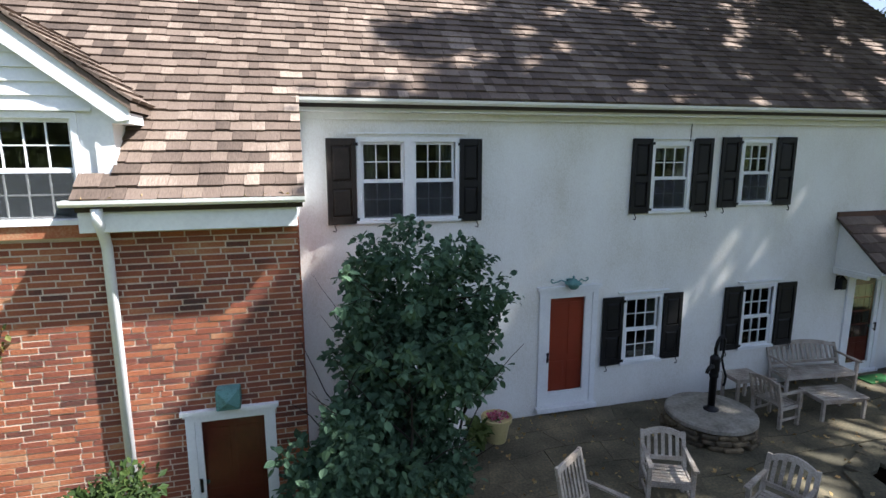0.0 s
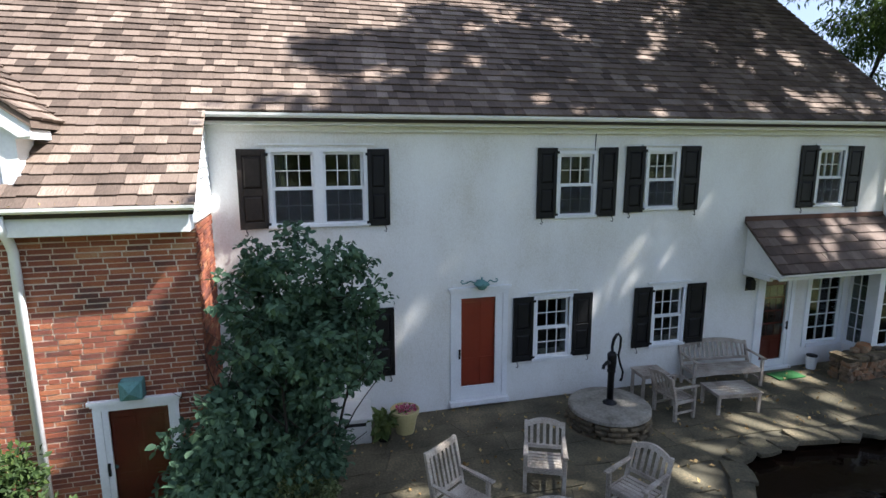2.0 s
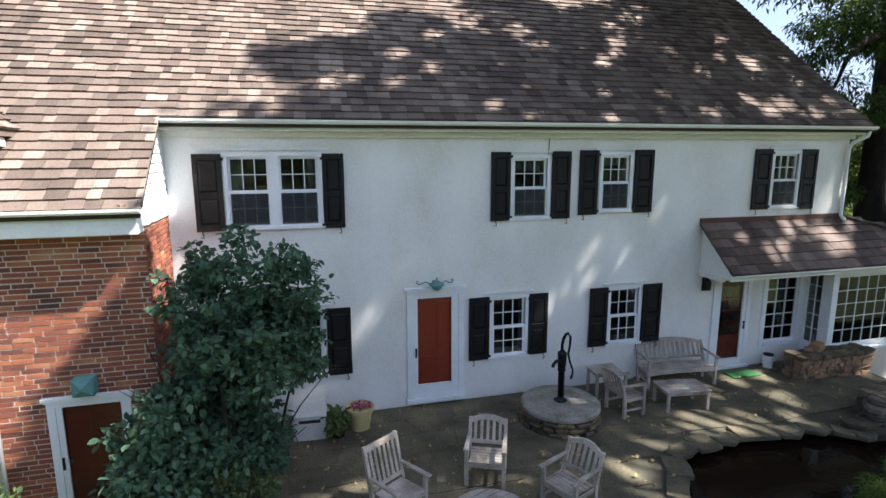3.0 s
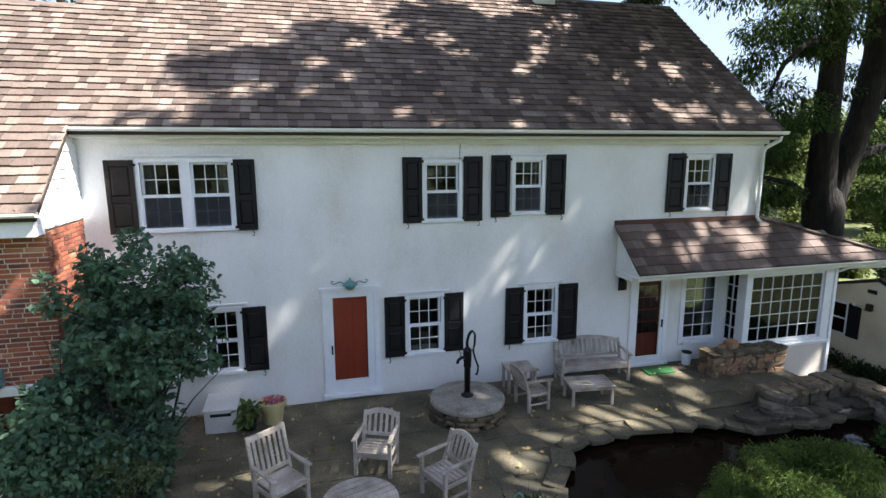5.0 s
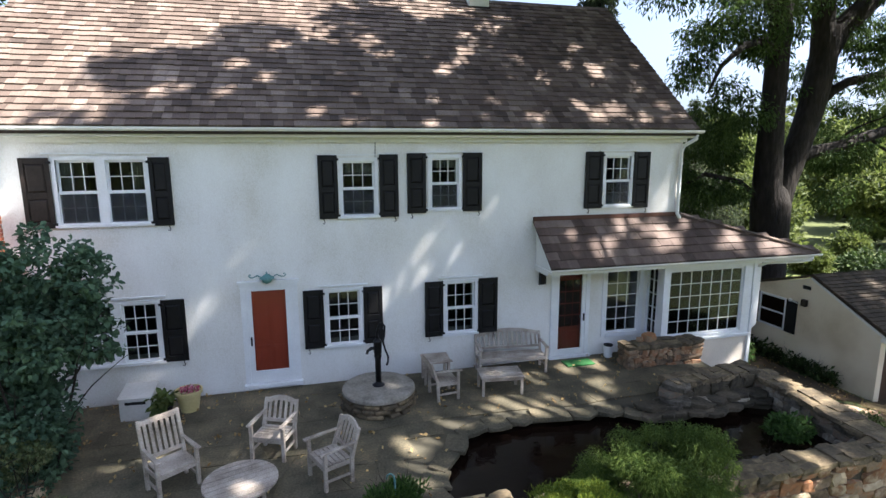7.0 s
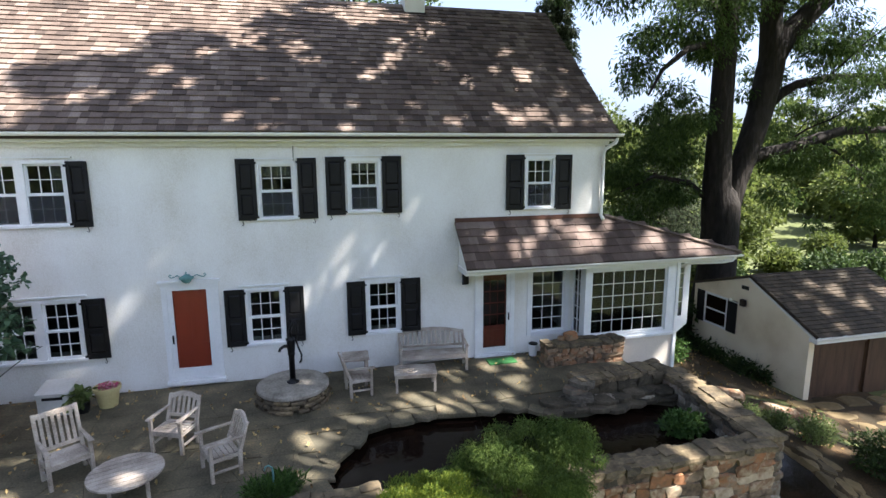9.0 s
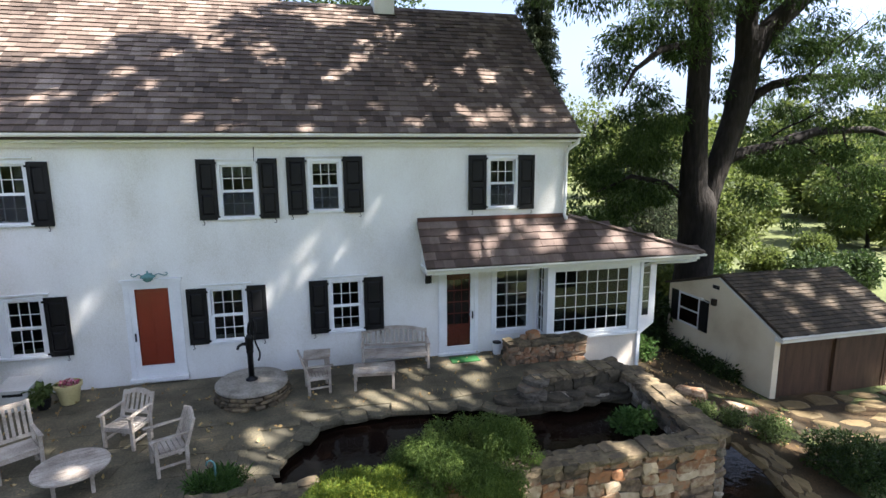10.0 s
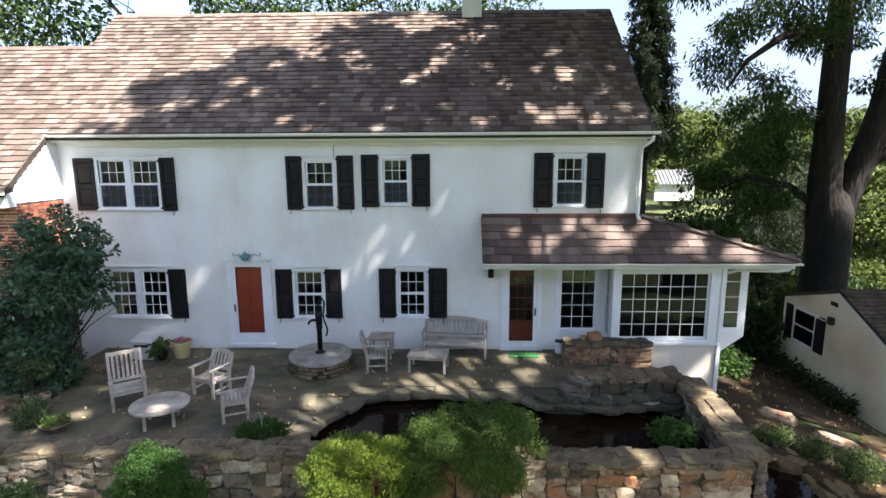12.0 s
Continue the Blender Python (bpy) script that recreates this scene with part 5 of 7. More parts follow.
# openings cut in the crowns so that the sun reaches chosen spots on roof, wall and patio: a lit spot's place and the
# opening's size
brick_spots = [(-0.5, 7.27, 3.15, 0.13), (-0.85, 7.27, 2.65, 0.1), (-1.7, 7.27, 2.3, 0.2), (0, 7.6, 4.6, 0.7), (0, 8.3, 4.8, 0.65), (0, 8.2, 3.6, 0.6), (0, 7.8, 3, 0.45), (-2.6, 7.15, 2, 0.8), (-3.2, 7.15, 1.6, 0.8), (-2.4, 7.15, 1.2, 0.7)]
stone_spots = [(10.6, 3, 1.0, 0.8), (11.6, 2.9, 0.6, 0.8), (8.9, 2.4, 0.9, 1.0), (5.6, 2.3, 0.7, 0.5), (3.3, 2.9, 0.3, 0.3), (3.9, 2.9, -0.2, 0.3), (4.3, 2.9, 0.2, 0.2), (1.2, 4.4, 0.3, 0.4), (12.75, 3.05, 0.35, 0.4), (13.6, 3.0, 0.35, 0.32), (11.8, 2.78, 0.05, 0.45), (12.5, 2.78, -0.1, 0.5), (13.2, 2.78, -0.2, 0.35), (12, 2.6, -0.2, 0.9), (9, 2.3, 0.6, 1.0), (15.3, 4.6, 0.3, 0.3), (15.05, 7.64, 0.2, 0.2), (2.4, 4.3, 0.2, 0.2), (15.5, 5.2, 0.3, 0.4)]
patio_spots = [(7.36, 5.57, 0, 0.36), (8.07, 6.05, 0, 0.36), (9.59, 6.53, 0, 0.5), (10.5, 6.35, 0, 0.5), (11.3, 6.2, 0, 0.3), (10.7, 7.57, 0, 0.2), (11.9, 7.1, 0, 0.32), (10.64, 8.0, 0, 0.2), (11.53, 8.05, 0, 0.24), (12.43, 8.15, 0, 0.3), (7.3, 4.7, 0, 0.34), (2.6, 4.9, 0, 0.22), (4.6, 4.4, 0.4, 0.16), (9.45, 7.3, 0.43, 0.06), (7.25, 7.35, 0.4, 0.08), (16.5, 8.1, -0.4, 0.22)]
porch_spots = [(12.4, 8.1, 2.9, 0.34), (11.7, 8.4, 3.2, 0.2), (14.2, 8.2, 3, 0.4), (16, 8.1, 2.9, 0.4), (17.2, 8, 2.7, 0.4), (13.3, 8.6, 3.4, 0.3), (15.0, 8.5, 3.3, 0.25)]
slope_spots = [(18.1, 7.3, -1.1, 0.27), (19, 6.4, -1.2, 0.3), (20.2, 5.9, -1.5, 0.5), (22, 5.8, -1.8, 0.9), (17.2, 5.6, -0.8, 0.25), (18.2, 5, -0.9, 0.35), (23.8, 6.2, -1.8, 1.0), (20.6, 4.4, -1.8, 0.45), (25.5, 5.4, -1.8, 0.9), (21.4, 6.7, -1.7, 0.4), (17.6, 6.6, -0.9, 0.25), (23, 4.8, -1.8, 0.7), (19.3, 7.5, -1.3, 0.2), (26, 7, -1.8, 0.7)]
shed_spots = [(24, 8.6, 0.5, 0.3), (25.4, 9, 0.7, 0.3), (22.5, 8.5, 0.5, 0.28), (23.6, 9.2, 0.8, 0.32), (25.3, 8.2, 0.4, 0.4), (23, 9.6, 1, 0.2), (24.6, 9.8, 1.1, 0.25), (21.3, 9.5, -0.4, 0.2), (21.3, 8.3, -1.3, 0.2)]
LIT = [(*q, 1.0) for q in brick_spots + stone_spots + slope_spots + shed_spots + porch_spots] + [(x, y, z, r + 0.07, 1.0) for x, y, z, r in patio_spots]
# faint streaks down the white wall: from, to (x, z), number, size, share of leaves missing
for x0, z0, x1, z1, n, r, share in ((9.95, 4.02, 8.7, 2.5, 6, 0.115, 0.64), (8.75, 3.75, 8.5, 3.4, 2, 0.09, 0.5), (7.84, 3.57, 6.67, 2.4, 6, 0.1, 0.4), (3.47, 1.99, 3.19, 1.44, 2, 0.13, 0.85), (14.95, 4.1, 14.9, 3.75, 2, 0.12, 0.8), (12.29, 3.9, 12.08, 3.61, 2, 0.1, 0.6), (5.75, 0.8, 5.6, 0.5, 1, 0.15, 0.7), (10.1, 0.75, 9.9, 0.5, 2, 0.13, 0.7)):
    for k in range(n):
        u = k / max(1, n - 1)
        LIT.append((x0 + (x1 - x0) * u, 8.8, z0 + (z1 - z0) * u, r, share * (1.0 - 0.25 * u)))
# sunlit patches within the shade on the roof: x, y, half-length, half-width, turn
roof_west = [(2.9, 9.25, 0.75, 0.2, 12), (4.1, 9.25, 0.45, 0.16, 35), (4.9, 9.7, 0.42, 0.2, 30), (5.1, 10.65, 0.5, 0.2, 20), (6.1, 11.15, 0.45, 0.25, 25), (7.3, 10.95, 0.5, 0.28, 10), (7.65, 10.5, 0.45, 0.18, 0), (9.1, 10.1, 0.45, 0.26, 30), (9.7, 10.6, 0.5, 0.28, 60), (9.2, 12.4, 1.3, 0.5, 0), (6.5, 8.46, 0.3, 0.14, 0), (8.6, 9.16, 0.22, 0.16, 0), (10.05, 9.14, 0.3, 0.16, 0), (10.9, 8.7, 0.5, 0.16, 15)]
roof_east = [(10.8, 11.8, 0.4, 0.3, 0), (11.3, 12.2, 0.35, 0.16, 0), (11.6, 9.9, 0.42, 0.26, 45), (13.05, 11.05, 0.34, 0.2, 20), (12.5, 10.4, 0.34, 0.2, 40), (13.2, 9.9, 0.5, 0.26, 30), (13.75, 10.5, 0.36, 0.22, 60), (14.05, 9.65, 0.34, 0.26, 30), (13.1, 8.95, 0.55, 0.24, 10), (12.6, 8.62, 0.4, 0.16, 0), (13.65, 8.66, 0.5, 0.18, 0), (14.5, 9.1, 0.3, 0.2, 0)]
dap = random.Random(19)
WAVES = []
for k in range(16):
    a, b = dap.uniform(0, math.pi), 2 * math.pi / dap.uniform(0.75, 2.3)
    WAVES.append((b * math.cos(a), b * math.sin(a) * 1.15, dap.uniform(0, 6.28)))

# two tall unseen trees, added on the camera's side of the garden to shade roof, wall, patio and shed: the outline of
# their joined crowns at 16 m, drawn back from that shade
CANOPY = [(7.5, 4.7), (9.4, 5.5), (8.1, 6.3), (7.8, 6.9), (8.7, 7.3), (10.1, 7.6), (9.0, 8.3), (9.9, 8.7), (10.9, 8.6), (11.5, 9.5), (12.2, 10.4), (14.4, 11.9), (20.2, 12.4), (26.5, 9.6), (46.0, 7.5), (46.0, -5.6), (24.0, -5.6), (12.4, -3.6), (10.4, 0.4), (9.7, 1.35), (9.15, 1.85), (8.2, 2.65), (8.3, 3.6)]


def in_outline(x, y, pts):
    r = np.zeros(np.shape(x), bool)
    for (x0, y0), (x1, y1) in zip(pts, pts[1:] + pts[:1]):
        r ^= ((y0 > y) != (y1 > y)) & (x < (x1 - x0) * (y - y0) / (y1 - y0 + 1e-9) + x0)
    return r


def sun_gaps(base, seed, trim=True):
    """Thins leaves that stand between the sun and a lit spot, softly, and cuts the crown to its outline."""
    g = np.random.default_rng(seed)
    sx, sy = SUN.x / SUN.z, SUN.y / SUN.z

    def keep(p):
        w = p + np.array(base)
        k = 16.0 - w[:, 2]
        fx, fy_ = w[:, 0] + k * sx, w[:, 1] + k * sy
        left = np.ones(len(p))
        for x, y, z, r, share in LIT:
            dx, dy = fx - (x + (16.0 - z) * sx), fy_ - (y + (16.0 - z) * sy)
            a = np.arctan2(dy, dx)
            d = np.hypot(dx, dy) / ((r + 0.0) * (0.9 + 0.2 * np.sin(3 * a + x) + 0.15 * np.sin(7 * a + y)))
            left *= 1 - share * np.clip((1.3 - d) / 0.35, 0, 1)
        # where each leaf's shadow falls on the front slope of the roof
        ry = (fy_ - sy * (16.0 - EAVE_Z + SLOPE * EAVE_Y)) / (1.0 - sy * SLOPE)
        rx = fx - sx * (16.0 - EAVE_Z - SLOPE * (ry - EAVE_Y))
        on = (ry > 8.3) & (ry < 13.4) & (rx < 15.2) & (rx > -0.5)
        for x, y, a, b, turn in roof_west + roof_east:
            c, s = math.cos(radians(turn)), math.sin(radians(turn))
            u, v = ((rx - x) * c + (ry - y) * s) / a, ((ry - y) * c - (rx - x) * s) / b
            t = np.arctan2(v, u)
            d = np.hypot(u, v) / (0.9 + 0.2 * np.sin(4 * t + 3 * x) + 0.15 * np.sin(9 * t + y))
            left *= 1 - (0.98 if x < 10.5 else 0.9) * on * np.clip((1.3 - d) / 0.5, 0, 1)
        n = sum(np.sin(a * rx + b * ry + c) for a, b, c in WAVES) / math.sqrt(len(WAVES) / 2)
        thr = np.where(rx > 11.0, np.where(ry < 11.2, 1.35, 2.3), 1.6)
        left *= 1 - on * np.clip((n - thr) / 0.3, 0, 1)
        if trim:
            left *= in_outline(fx + g.normal(size=len(p)) * 0.13, fy_ + g.normal(size=len(p)) * 0.1, CANOPY)
        return g.random(len(p)) < left
    return keep


# the great tree beside the shed
great = thing("great_tree", "huge dark-barked tree with twin stems and feathery leaves", "tree", pose(23.3, 14.2, -1.9))
bm = bmesh.new()
tube(bm, [(0.1, 0, -0.4), (0.12, 0, 0.5), (0.18, 0, 2.2), (0.2, 0, 3.9), (0.14, 0, 5.0), (0.2, 0, 5.6), (0.3, 0, 5.95)], [1.3, 0.92, 0.74, 0.70, 0.72, 0.5, 0.1], 20, caps=False)
tube(bm, [(0.06, 0, 3.4), (-0.02, 0, 4.7), (-0.14, 0, 5.9), (-0.22, 0, 8.6), (-0.27, 0, 12.7), (-0.6, 0.3, 17), (-1.2, 0.5, 22)], [0.5, 0.6, 0.52, 0.42, 0.385, 0.32, 0.14], 16, caps=False)
tube(bm, [(0.25, 0.02, 3.4), (0.45, 0.05, 4.7), (0.8, 0.1, 5.9), (1.25, 0.1, 7.2), (1.66, 0.1, 8.6), (1.95, 0.1, 10.2), (2.1, 0.1, 11.3)], [0.42, 0.48, 0.45, 0.45, 0.47, 0.5, 0.46], 16, caps=False)
tube(bm, [(1.95, 0.1, 10.4), (1.85, 0.1, 11.6), (1.75, 0.1, 12.8), (1.8, 0.2, 15), (2.1, 0.4, 21)], [0.42, 0.40, 0.38, 0.3, 0.1], 14, caps=False)
tube(bm, [(2.05, 0.1, 10.5), (2.6, 0.1, 11.6), (4.0, -0.1, 12.95), (5.4, -0.5, 15), (6.8, -1.0, 18.5)], [0.40, 0.42, 0.38, 0.28, 0.08], 14, caps=False)
tube(bm, [(1.5, 0.1, 8.2), (1.97, 0.1, 8.84), (2.5, 0.05, 9.35), (3.22, 0, 9.73), (4.9, 0, 10.05), (6.58, 0.2, 10.19), (8.5, 0.4, 9.7)], [0.22, 0.21, 0.2, 0.18, 0.15, 0.1, 0.04], 10, caps=False)
tube(bm, [(1.2, 0.1, 6.7), (1.77, 0.05, 7.0), (3.0, -0.1, 7.25), (4.35, -0.2, 7.64), (5.47, -0.3, 7.94), (7.86, -0.5, 7.99), (10, -1, 7.3)], [0.27, 0.25, 0.22, 0.22, 0.18, 0.13, 0.05], 12, caps=False)
tube(bm, [(-0.3, 0, 10.6), (-1.3, -0.4, 11.0), (-2.6, -0.9, 10.7), (-3.9, -1.4, 9.9), (-4.6, -1.7, 9.0)], [0.2, 0.16, 0.12, 0.08, 0.03], 8, caps=False)
tube(bm, [(-0.1, 0, 5.0), (-1.2, 0.3, 5.9), (-2.6, 0.5, 6.2), (-4.0, 0.6, 5.6)], [0.16, 0.12, 0.08, 0.03], 8, caps=False)
rnd = random.Random(11)
for s, d, L, r0 in (((4.4, -0.2, 7.6), (0.8, -0.3, -0.8), 3.0, 0.08), ((6.4, -0.5, 7.9), (0.4, -0.2, -0.9), 2.6, 0.05), ((3.2, -0.2, 7.7), (0.3, -0.6, 0.5), 2.2, 0.05), ((4.8, 0, 10.1), (0.4, -0.5, 0.6), 2.6, 0.06),
                     ((-0.4, 0, 12), (-0.9, -0.3, 0.3), 4.5, 0.12), ((-0.6, 0, 14), (-1, -0.6, 0.2), 6, 0.14), ((-0.8, 0.2, 17), (-0.9, 0.4, 0.4), 5, 0.12), ((1.9, 0.2, 12.5), (0.2, -1, 0.4), 5, 0.12), ((4, -0.5, 14), (0.8, -0.5, 0.2), 5, 0.12)):
    twigs(bm, rnd, s, d, L, r0, 2)
part("trunk", bm, BARK, great, "dark furrowed trunk and limbs", smooth=True)
c1, r1 = scatter_clumps((-0.5, -1.0, 17.0), (8.0, 7.0, 5.5), 70, 1.2, 21, 0.35)
c2, r2 = scatter_clumps((-3.0, -0.8, 9.7), (2.2, 2.0, 2.6), 20, 0.55, 22, 0.2)
c3, r3 = scatter_clumps((6.2, -0.2, 7.9), (4.8, 2.8, 4.2), 44, 0.62, 23, 0.3)
c4, r4 = scatter_clumps((-2.5, 1.2, 6.9), (2.3, 1.8, 3.3), 56, 0.5, 24, 0.15)
c5, r5 = scatter_clumps((4.5, 2.0, 9.5), (5.5, 2.2, 3.6), 46, 0.62, 26, 0.3)
c7, r7 = scatter_clumps((7.0, -0.5, 13.0), (5.0, 3.0, 3.4), 46, 0.6, 27, 0.3)
leaves("crown", np.concatenate([c1, c2, c3, c4, c5, c7]), np.concatenate([r1, r2, r3, r4, r5, r7]), 150000, 0.19, LEAF_CROWN, great, 1.1, 0.15, 25, aspect=0.3, gaps=sun_gaps((23.3, 14.2, -1.9), 3, False))

def canopy_clumps(x0, x1, seed, spacing, keep, r, drop=0.0):
    rc = random.Random(seed)
    out, rad = [], []
    x = x0
    while x < x1:
        y = -6.6
        while y < 13:
            px, py = x + rc.uniform(-0.6, 0.6), y + rc.uniform(-0.6, 0.6)
            if in_outline(px, py, CANOPY) and rc.random() < keep:
                dz = rc.uniform(-1.6, 2.6) - drop
                q = r * rc.uniform(0.6, 1.3)
                out.append((px + dz * 0.72, py - dz * 0.35, 16 + dz))
                rad.append((q * rc.uniform(0.8, 1.5), q, q * 0.6))
            y += spacing
        x += spacing
    return np.array(out), np.array(rad)


for tx, ty, xa, xb, seed, keep in ((22.0, -6.5, 6.0, 26.0, 31, 1.0), (42.0, -5.0, 26.0, 46.0, 35, 0.94)):
    base_at = Vector((tx, ty, -1.7))
    shade = thing("unseen_shade_tree", "unseen tall broad tree added to shade the house", "tree", pose(*base_at))
    cl, rad = canopy_clumps(xa, xb, seed, 1.6, keep, 1.12)
    if tx < 30:
        # lower layer within the same shadow, added to hide more sky from the roof
        low_cl, low_rad = canopy_clumps(xa + 0.6, xb - 4.0, seed + 7, 2.0, 0.85, 1.12, 3.6)
        # three clumps added to close a stray lit streak on the wall
        thick = np.array([(19.75, 4.6, 16.0), (20.3, 4.75, 15.6), (19.2, 4.4, 16.3)])
        cl, rad = np.concatenate([cl, low_cl, thick]), np.concatenate([rad, low_rad, np.full((3, 3), 0.6)])
    cl = cl - np.array(base_at)
    bm = bmesh.new()
    mid = cl.mean(0)
    tube(bm, [(0, 0, -0.4), (mid[0] * 0.03, mid[1] * 0.03, 3), (mid[0] * 0.15, mid[1] * 0.15, 8), (mid[0] * 0.4, mid[1] * 0.4, 13), (mid[0] * 0.8, mid[1] * 0.8, 16.5)], [0.9, 0.62, 0.5, 0.36, 0.1], 12, caps=False)
    for c in cl[::4]:
        e = Vector(c)
        f = Vector((mid[0] * 0.3, mid[1] * 0.3, 11))
        tube(bm, [f, f.lerp(e, 0.5) + Vector((0, 0, 0.5)), e], [0.16, 0.09, 0.02], 6, caps=False)
    part("trunk", bm, BARK, shade, smooth=True)
    leaves("crown", cl, rad, 1150 * len(cl), 0.25, LEAF_TREE, shade, 0.4, 0.1, seed + 1, aspect=0.55, gaps=sun_gaps(base_at, seed))

# tall shrub against the house corner
mag = thing("tall_shrub", "tall dark-leaved magnolia shrub against the house corner", "shrub", pose(1.1, 6.25, -0.5))
bm = bmesh.new()
for k in range(9):
    a = k * 0.7
    twigs(bm, rnd, (0.12 * math.cos(a), 0.12 * math.sin(a), -0.1), (0.3 * math.cos(a), 0.26 * math.sin(a), 1.3), 2.9, 0.045, 1)
c1, r1 = scatter_clumps((0.3, 0.3, 3.75), (0.86, 0.7, 0.85), 46, 0.2, 41, 0.15)
c2, r2 = scatter_clumps((0.2, 0.15, 2.75), (0.98, 0.8, 0.8), 46, 0.26, 42, 0.15)
c3, r3 = scatter_clumps((-0.6, -0.5, 1.75), (0.8, 0.7, 0.85), 40, 0.28, 43, 0.15)
c4, r4 = scatter_clumps((-0.2, -0.15, 1.5), (0.8, 0.8, 0.9), 40, 0.26, 45, 0.15)
c6, r6 = scatter_clumps((-0.5, -0.25, 0.6), (0.92, 0.85, 0.7), 46, 0.28, 46, 0.15)
# loose sprays that stand out of the crown
cs, rs_ = [], []
for k in range(34):
    a = rnd.uniform(-2.4, 1.2)
    z0 = rnd.uniform(2.2, 4.0)
    p = Vector((0.15 + 0.68 * math.cos(a), 0.15 + 0.55 * math.sin(a), z0))
    d = Vector((math.cos(a), 0.7 * math.sin(a), rnd.uniform(-0.1, 0.6))).normalized()
    L = rnd.uniform(0.35, 0.75)
    tube(bm, [p, p + d * L * 0.5 + Vector((0, 0, 0.03)), p + d * L], [0.01, 0.007, 0.003], 5, caps=False)
    for q in range(4):
        cs.append(tuple(p + d * L * (0.4 + 0.2 * q)))
        rs_.append((0.085, 0.085, 0.075))
part("stem", bm, BARK, mag)
leaves("foliage", np.concatenate([c1, c2, c3, c4, c6, cs]), np.concatenate([r1, r2, r3, r4, r6, rs_]), 30000, 0.10, LEAF_DARK, mag, 0.3, 0.25, 44, aspect=0.7, broad=True)

# a pale variegated bush that leans out of it
pale = thing("variegated_shrub", "small pale variegated bush in front of the magnolia", "shrub", pose(1.32, 5.42, -0.5))
bm = bmesh.new()
for k in range(6):
    twigs(bm, rnd, (0.04 * math.cos(k), 0.04 * math.sin(k), -0.1), (0.25 * math.cos(k * 1.1), 0.22 * math.sin(k * 1.1), 1.2), 1.6, 0.016, 1)
part("stem", bm, BARK, pale)
cc, rr = scatter_clumps((0, 0, 1.35), (0.36, 0.28, 0.42), 26, 0.12, 48, 0.2)
leaves("foliage", cc, rr, 2600, 0.055, LEAF_PALE, pale, 0.2, 0.2, 49, aspect=0.6)


def shrub(x, y, z, radii, label, mat, seed, n, size, aspect=0.4, clump=0.24, droop=0.0, category="shrub", name="shrub"):
    s = thing(name, label, category, pose(x, y, z))
    bm = bmesh.new()
    rn = random.Random(seed)
    for k in range(7):
        a = k * 0.9
        twigs(bm, rn, (0.03 * math.cos(a), 0.03 * math.sin(a), -0.08), (radii[0] * math.cos(a), radii[1] * math.sin(a), radii[2] * 1.5), max(radii) * 1.1, 0.018, 1)
    part("stem", bm, BARK, s)
    cc, rr = scatter_clumps((0, 0, radii[2] * 0.95), (radii[0] * 0.85, radii[1] * 0.85, radii[2] * 0.85), 60, clump, seed, 0.45)
    leaves("foliage", cc, rr, n, size, mat, s, droop, 0.35, seed, aspect)
    return s


# the darker tree-leaf colour here takes the place of shade on the shrub
shrub(-1.95, 5.3, -0.55, (0.75, 0.65, 1.3), "rounded green shrub beside the brick wall", LEAF_TREE, 51, 8000, 0.09, 0.55)
shrub(0.75, 5.72, -0.55, (0.85, 0.5, 0.6), "dark low shrub in front of the magnolia", LEAF_DARK, 52, 4500, 0.10, 0.5)
shrub(10.45, 3.0, -0.75, (1.5, 0.9, 1.08), "spreading weeping green maple over the pond", LEAF_MAPLE, 53, 76000, 0.065, 0.2, 0.26, 1.0)
shrub(8.85, 2.3, -1.15, (1.0, 0.75, 1.2), "golden-green feathery cypress shrub by the stone wall", LEAF_GOLD, 54, 56000, 0.055, 0.22, 0.2, -0.5)
shrub(5.6, 2.3, -1.15, (0.74, 0.55, 1.15), "rounded green shrub in front of the stone wall", LEAF_BOX, 55, 32000, 0.04, 0.45, 0.16)
shrub(6.95, 2.15, -1.2, (0.65, 0.35, 0.3), "low green perennials at the foot of the stone wall", LEAF_SHRUB, 70, 2200, 0.09, 0.35, 0.14, -0.4, "plant", "plant_clump")
bare = thing("bare_stems", "thin bare grey plant stems in front of the stone wall", "plant", pose(6.6, 2.45, -1.2))
bm = bmesh.new()
for k in range(7):
    tube(bm, [(0.22 * k - 0.6, 0.05 * math.sin(k * 2.0), -0.05), (0.22 * k - 0.58 + 0.03 * math.sin(k), 0.02, 0.5), (0.22 * k - 0.6 + 0.08 * math.sin(k * 1.7), 0.0, 0.85 + 0.25 * math.sin(k * 2.3))], [0.012, 0.009, 0.005], 6)
part("stem", bm, TEAK, bare)
shrub(3.45, 2.1, -1.15, (0.55, 0.45, 0.78), "low green shrub below the stone wall", LEAF_SHRUB, 56, 5000, 0.06, 0.45, 0.16)
shrub(6.75, 4.0, 0.0, (0.48, 0.25, 0.15), "tufts of green plants at the patio edge", LEAF_SHRUB, 57, 1400, 0.13, 0.18, 0.1, -0.6, "plant", "plant_tuft")
shrub(2.05, 4.45, 0.0, (0.3, 0.25, 0.24), "pale lavender-like tuft beside the wall", LEAF_PALE, 58, 1300, 0.14, 0.15, 0.1, -0.8, "plant", "plant_tuft")
shrub(14.35, 4.35, -0.2, (0.42, 0.3, 0.2), "bright green plant at the pond edge", LEAF_SHRUB, 59, 1500, 0.1, 0.5, 0.14, 0, "plant", "pond_plant")
shrub(16.95, 5.6, -0.95, (0.42, 0.26, 0.2), "leafy light-green plant beside the lower pool", LEAF_FERN, 60, 1500, 0.075, 0.4, 0.14, 0, "plant", "plant_clump")
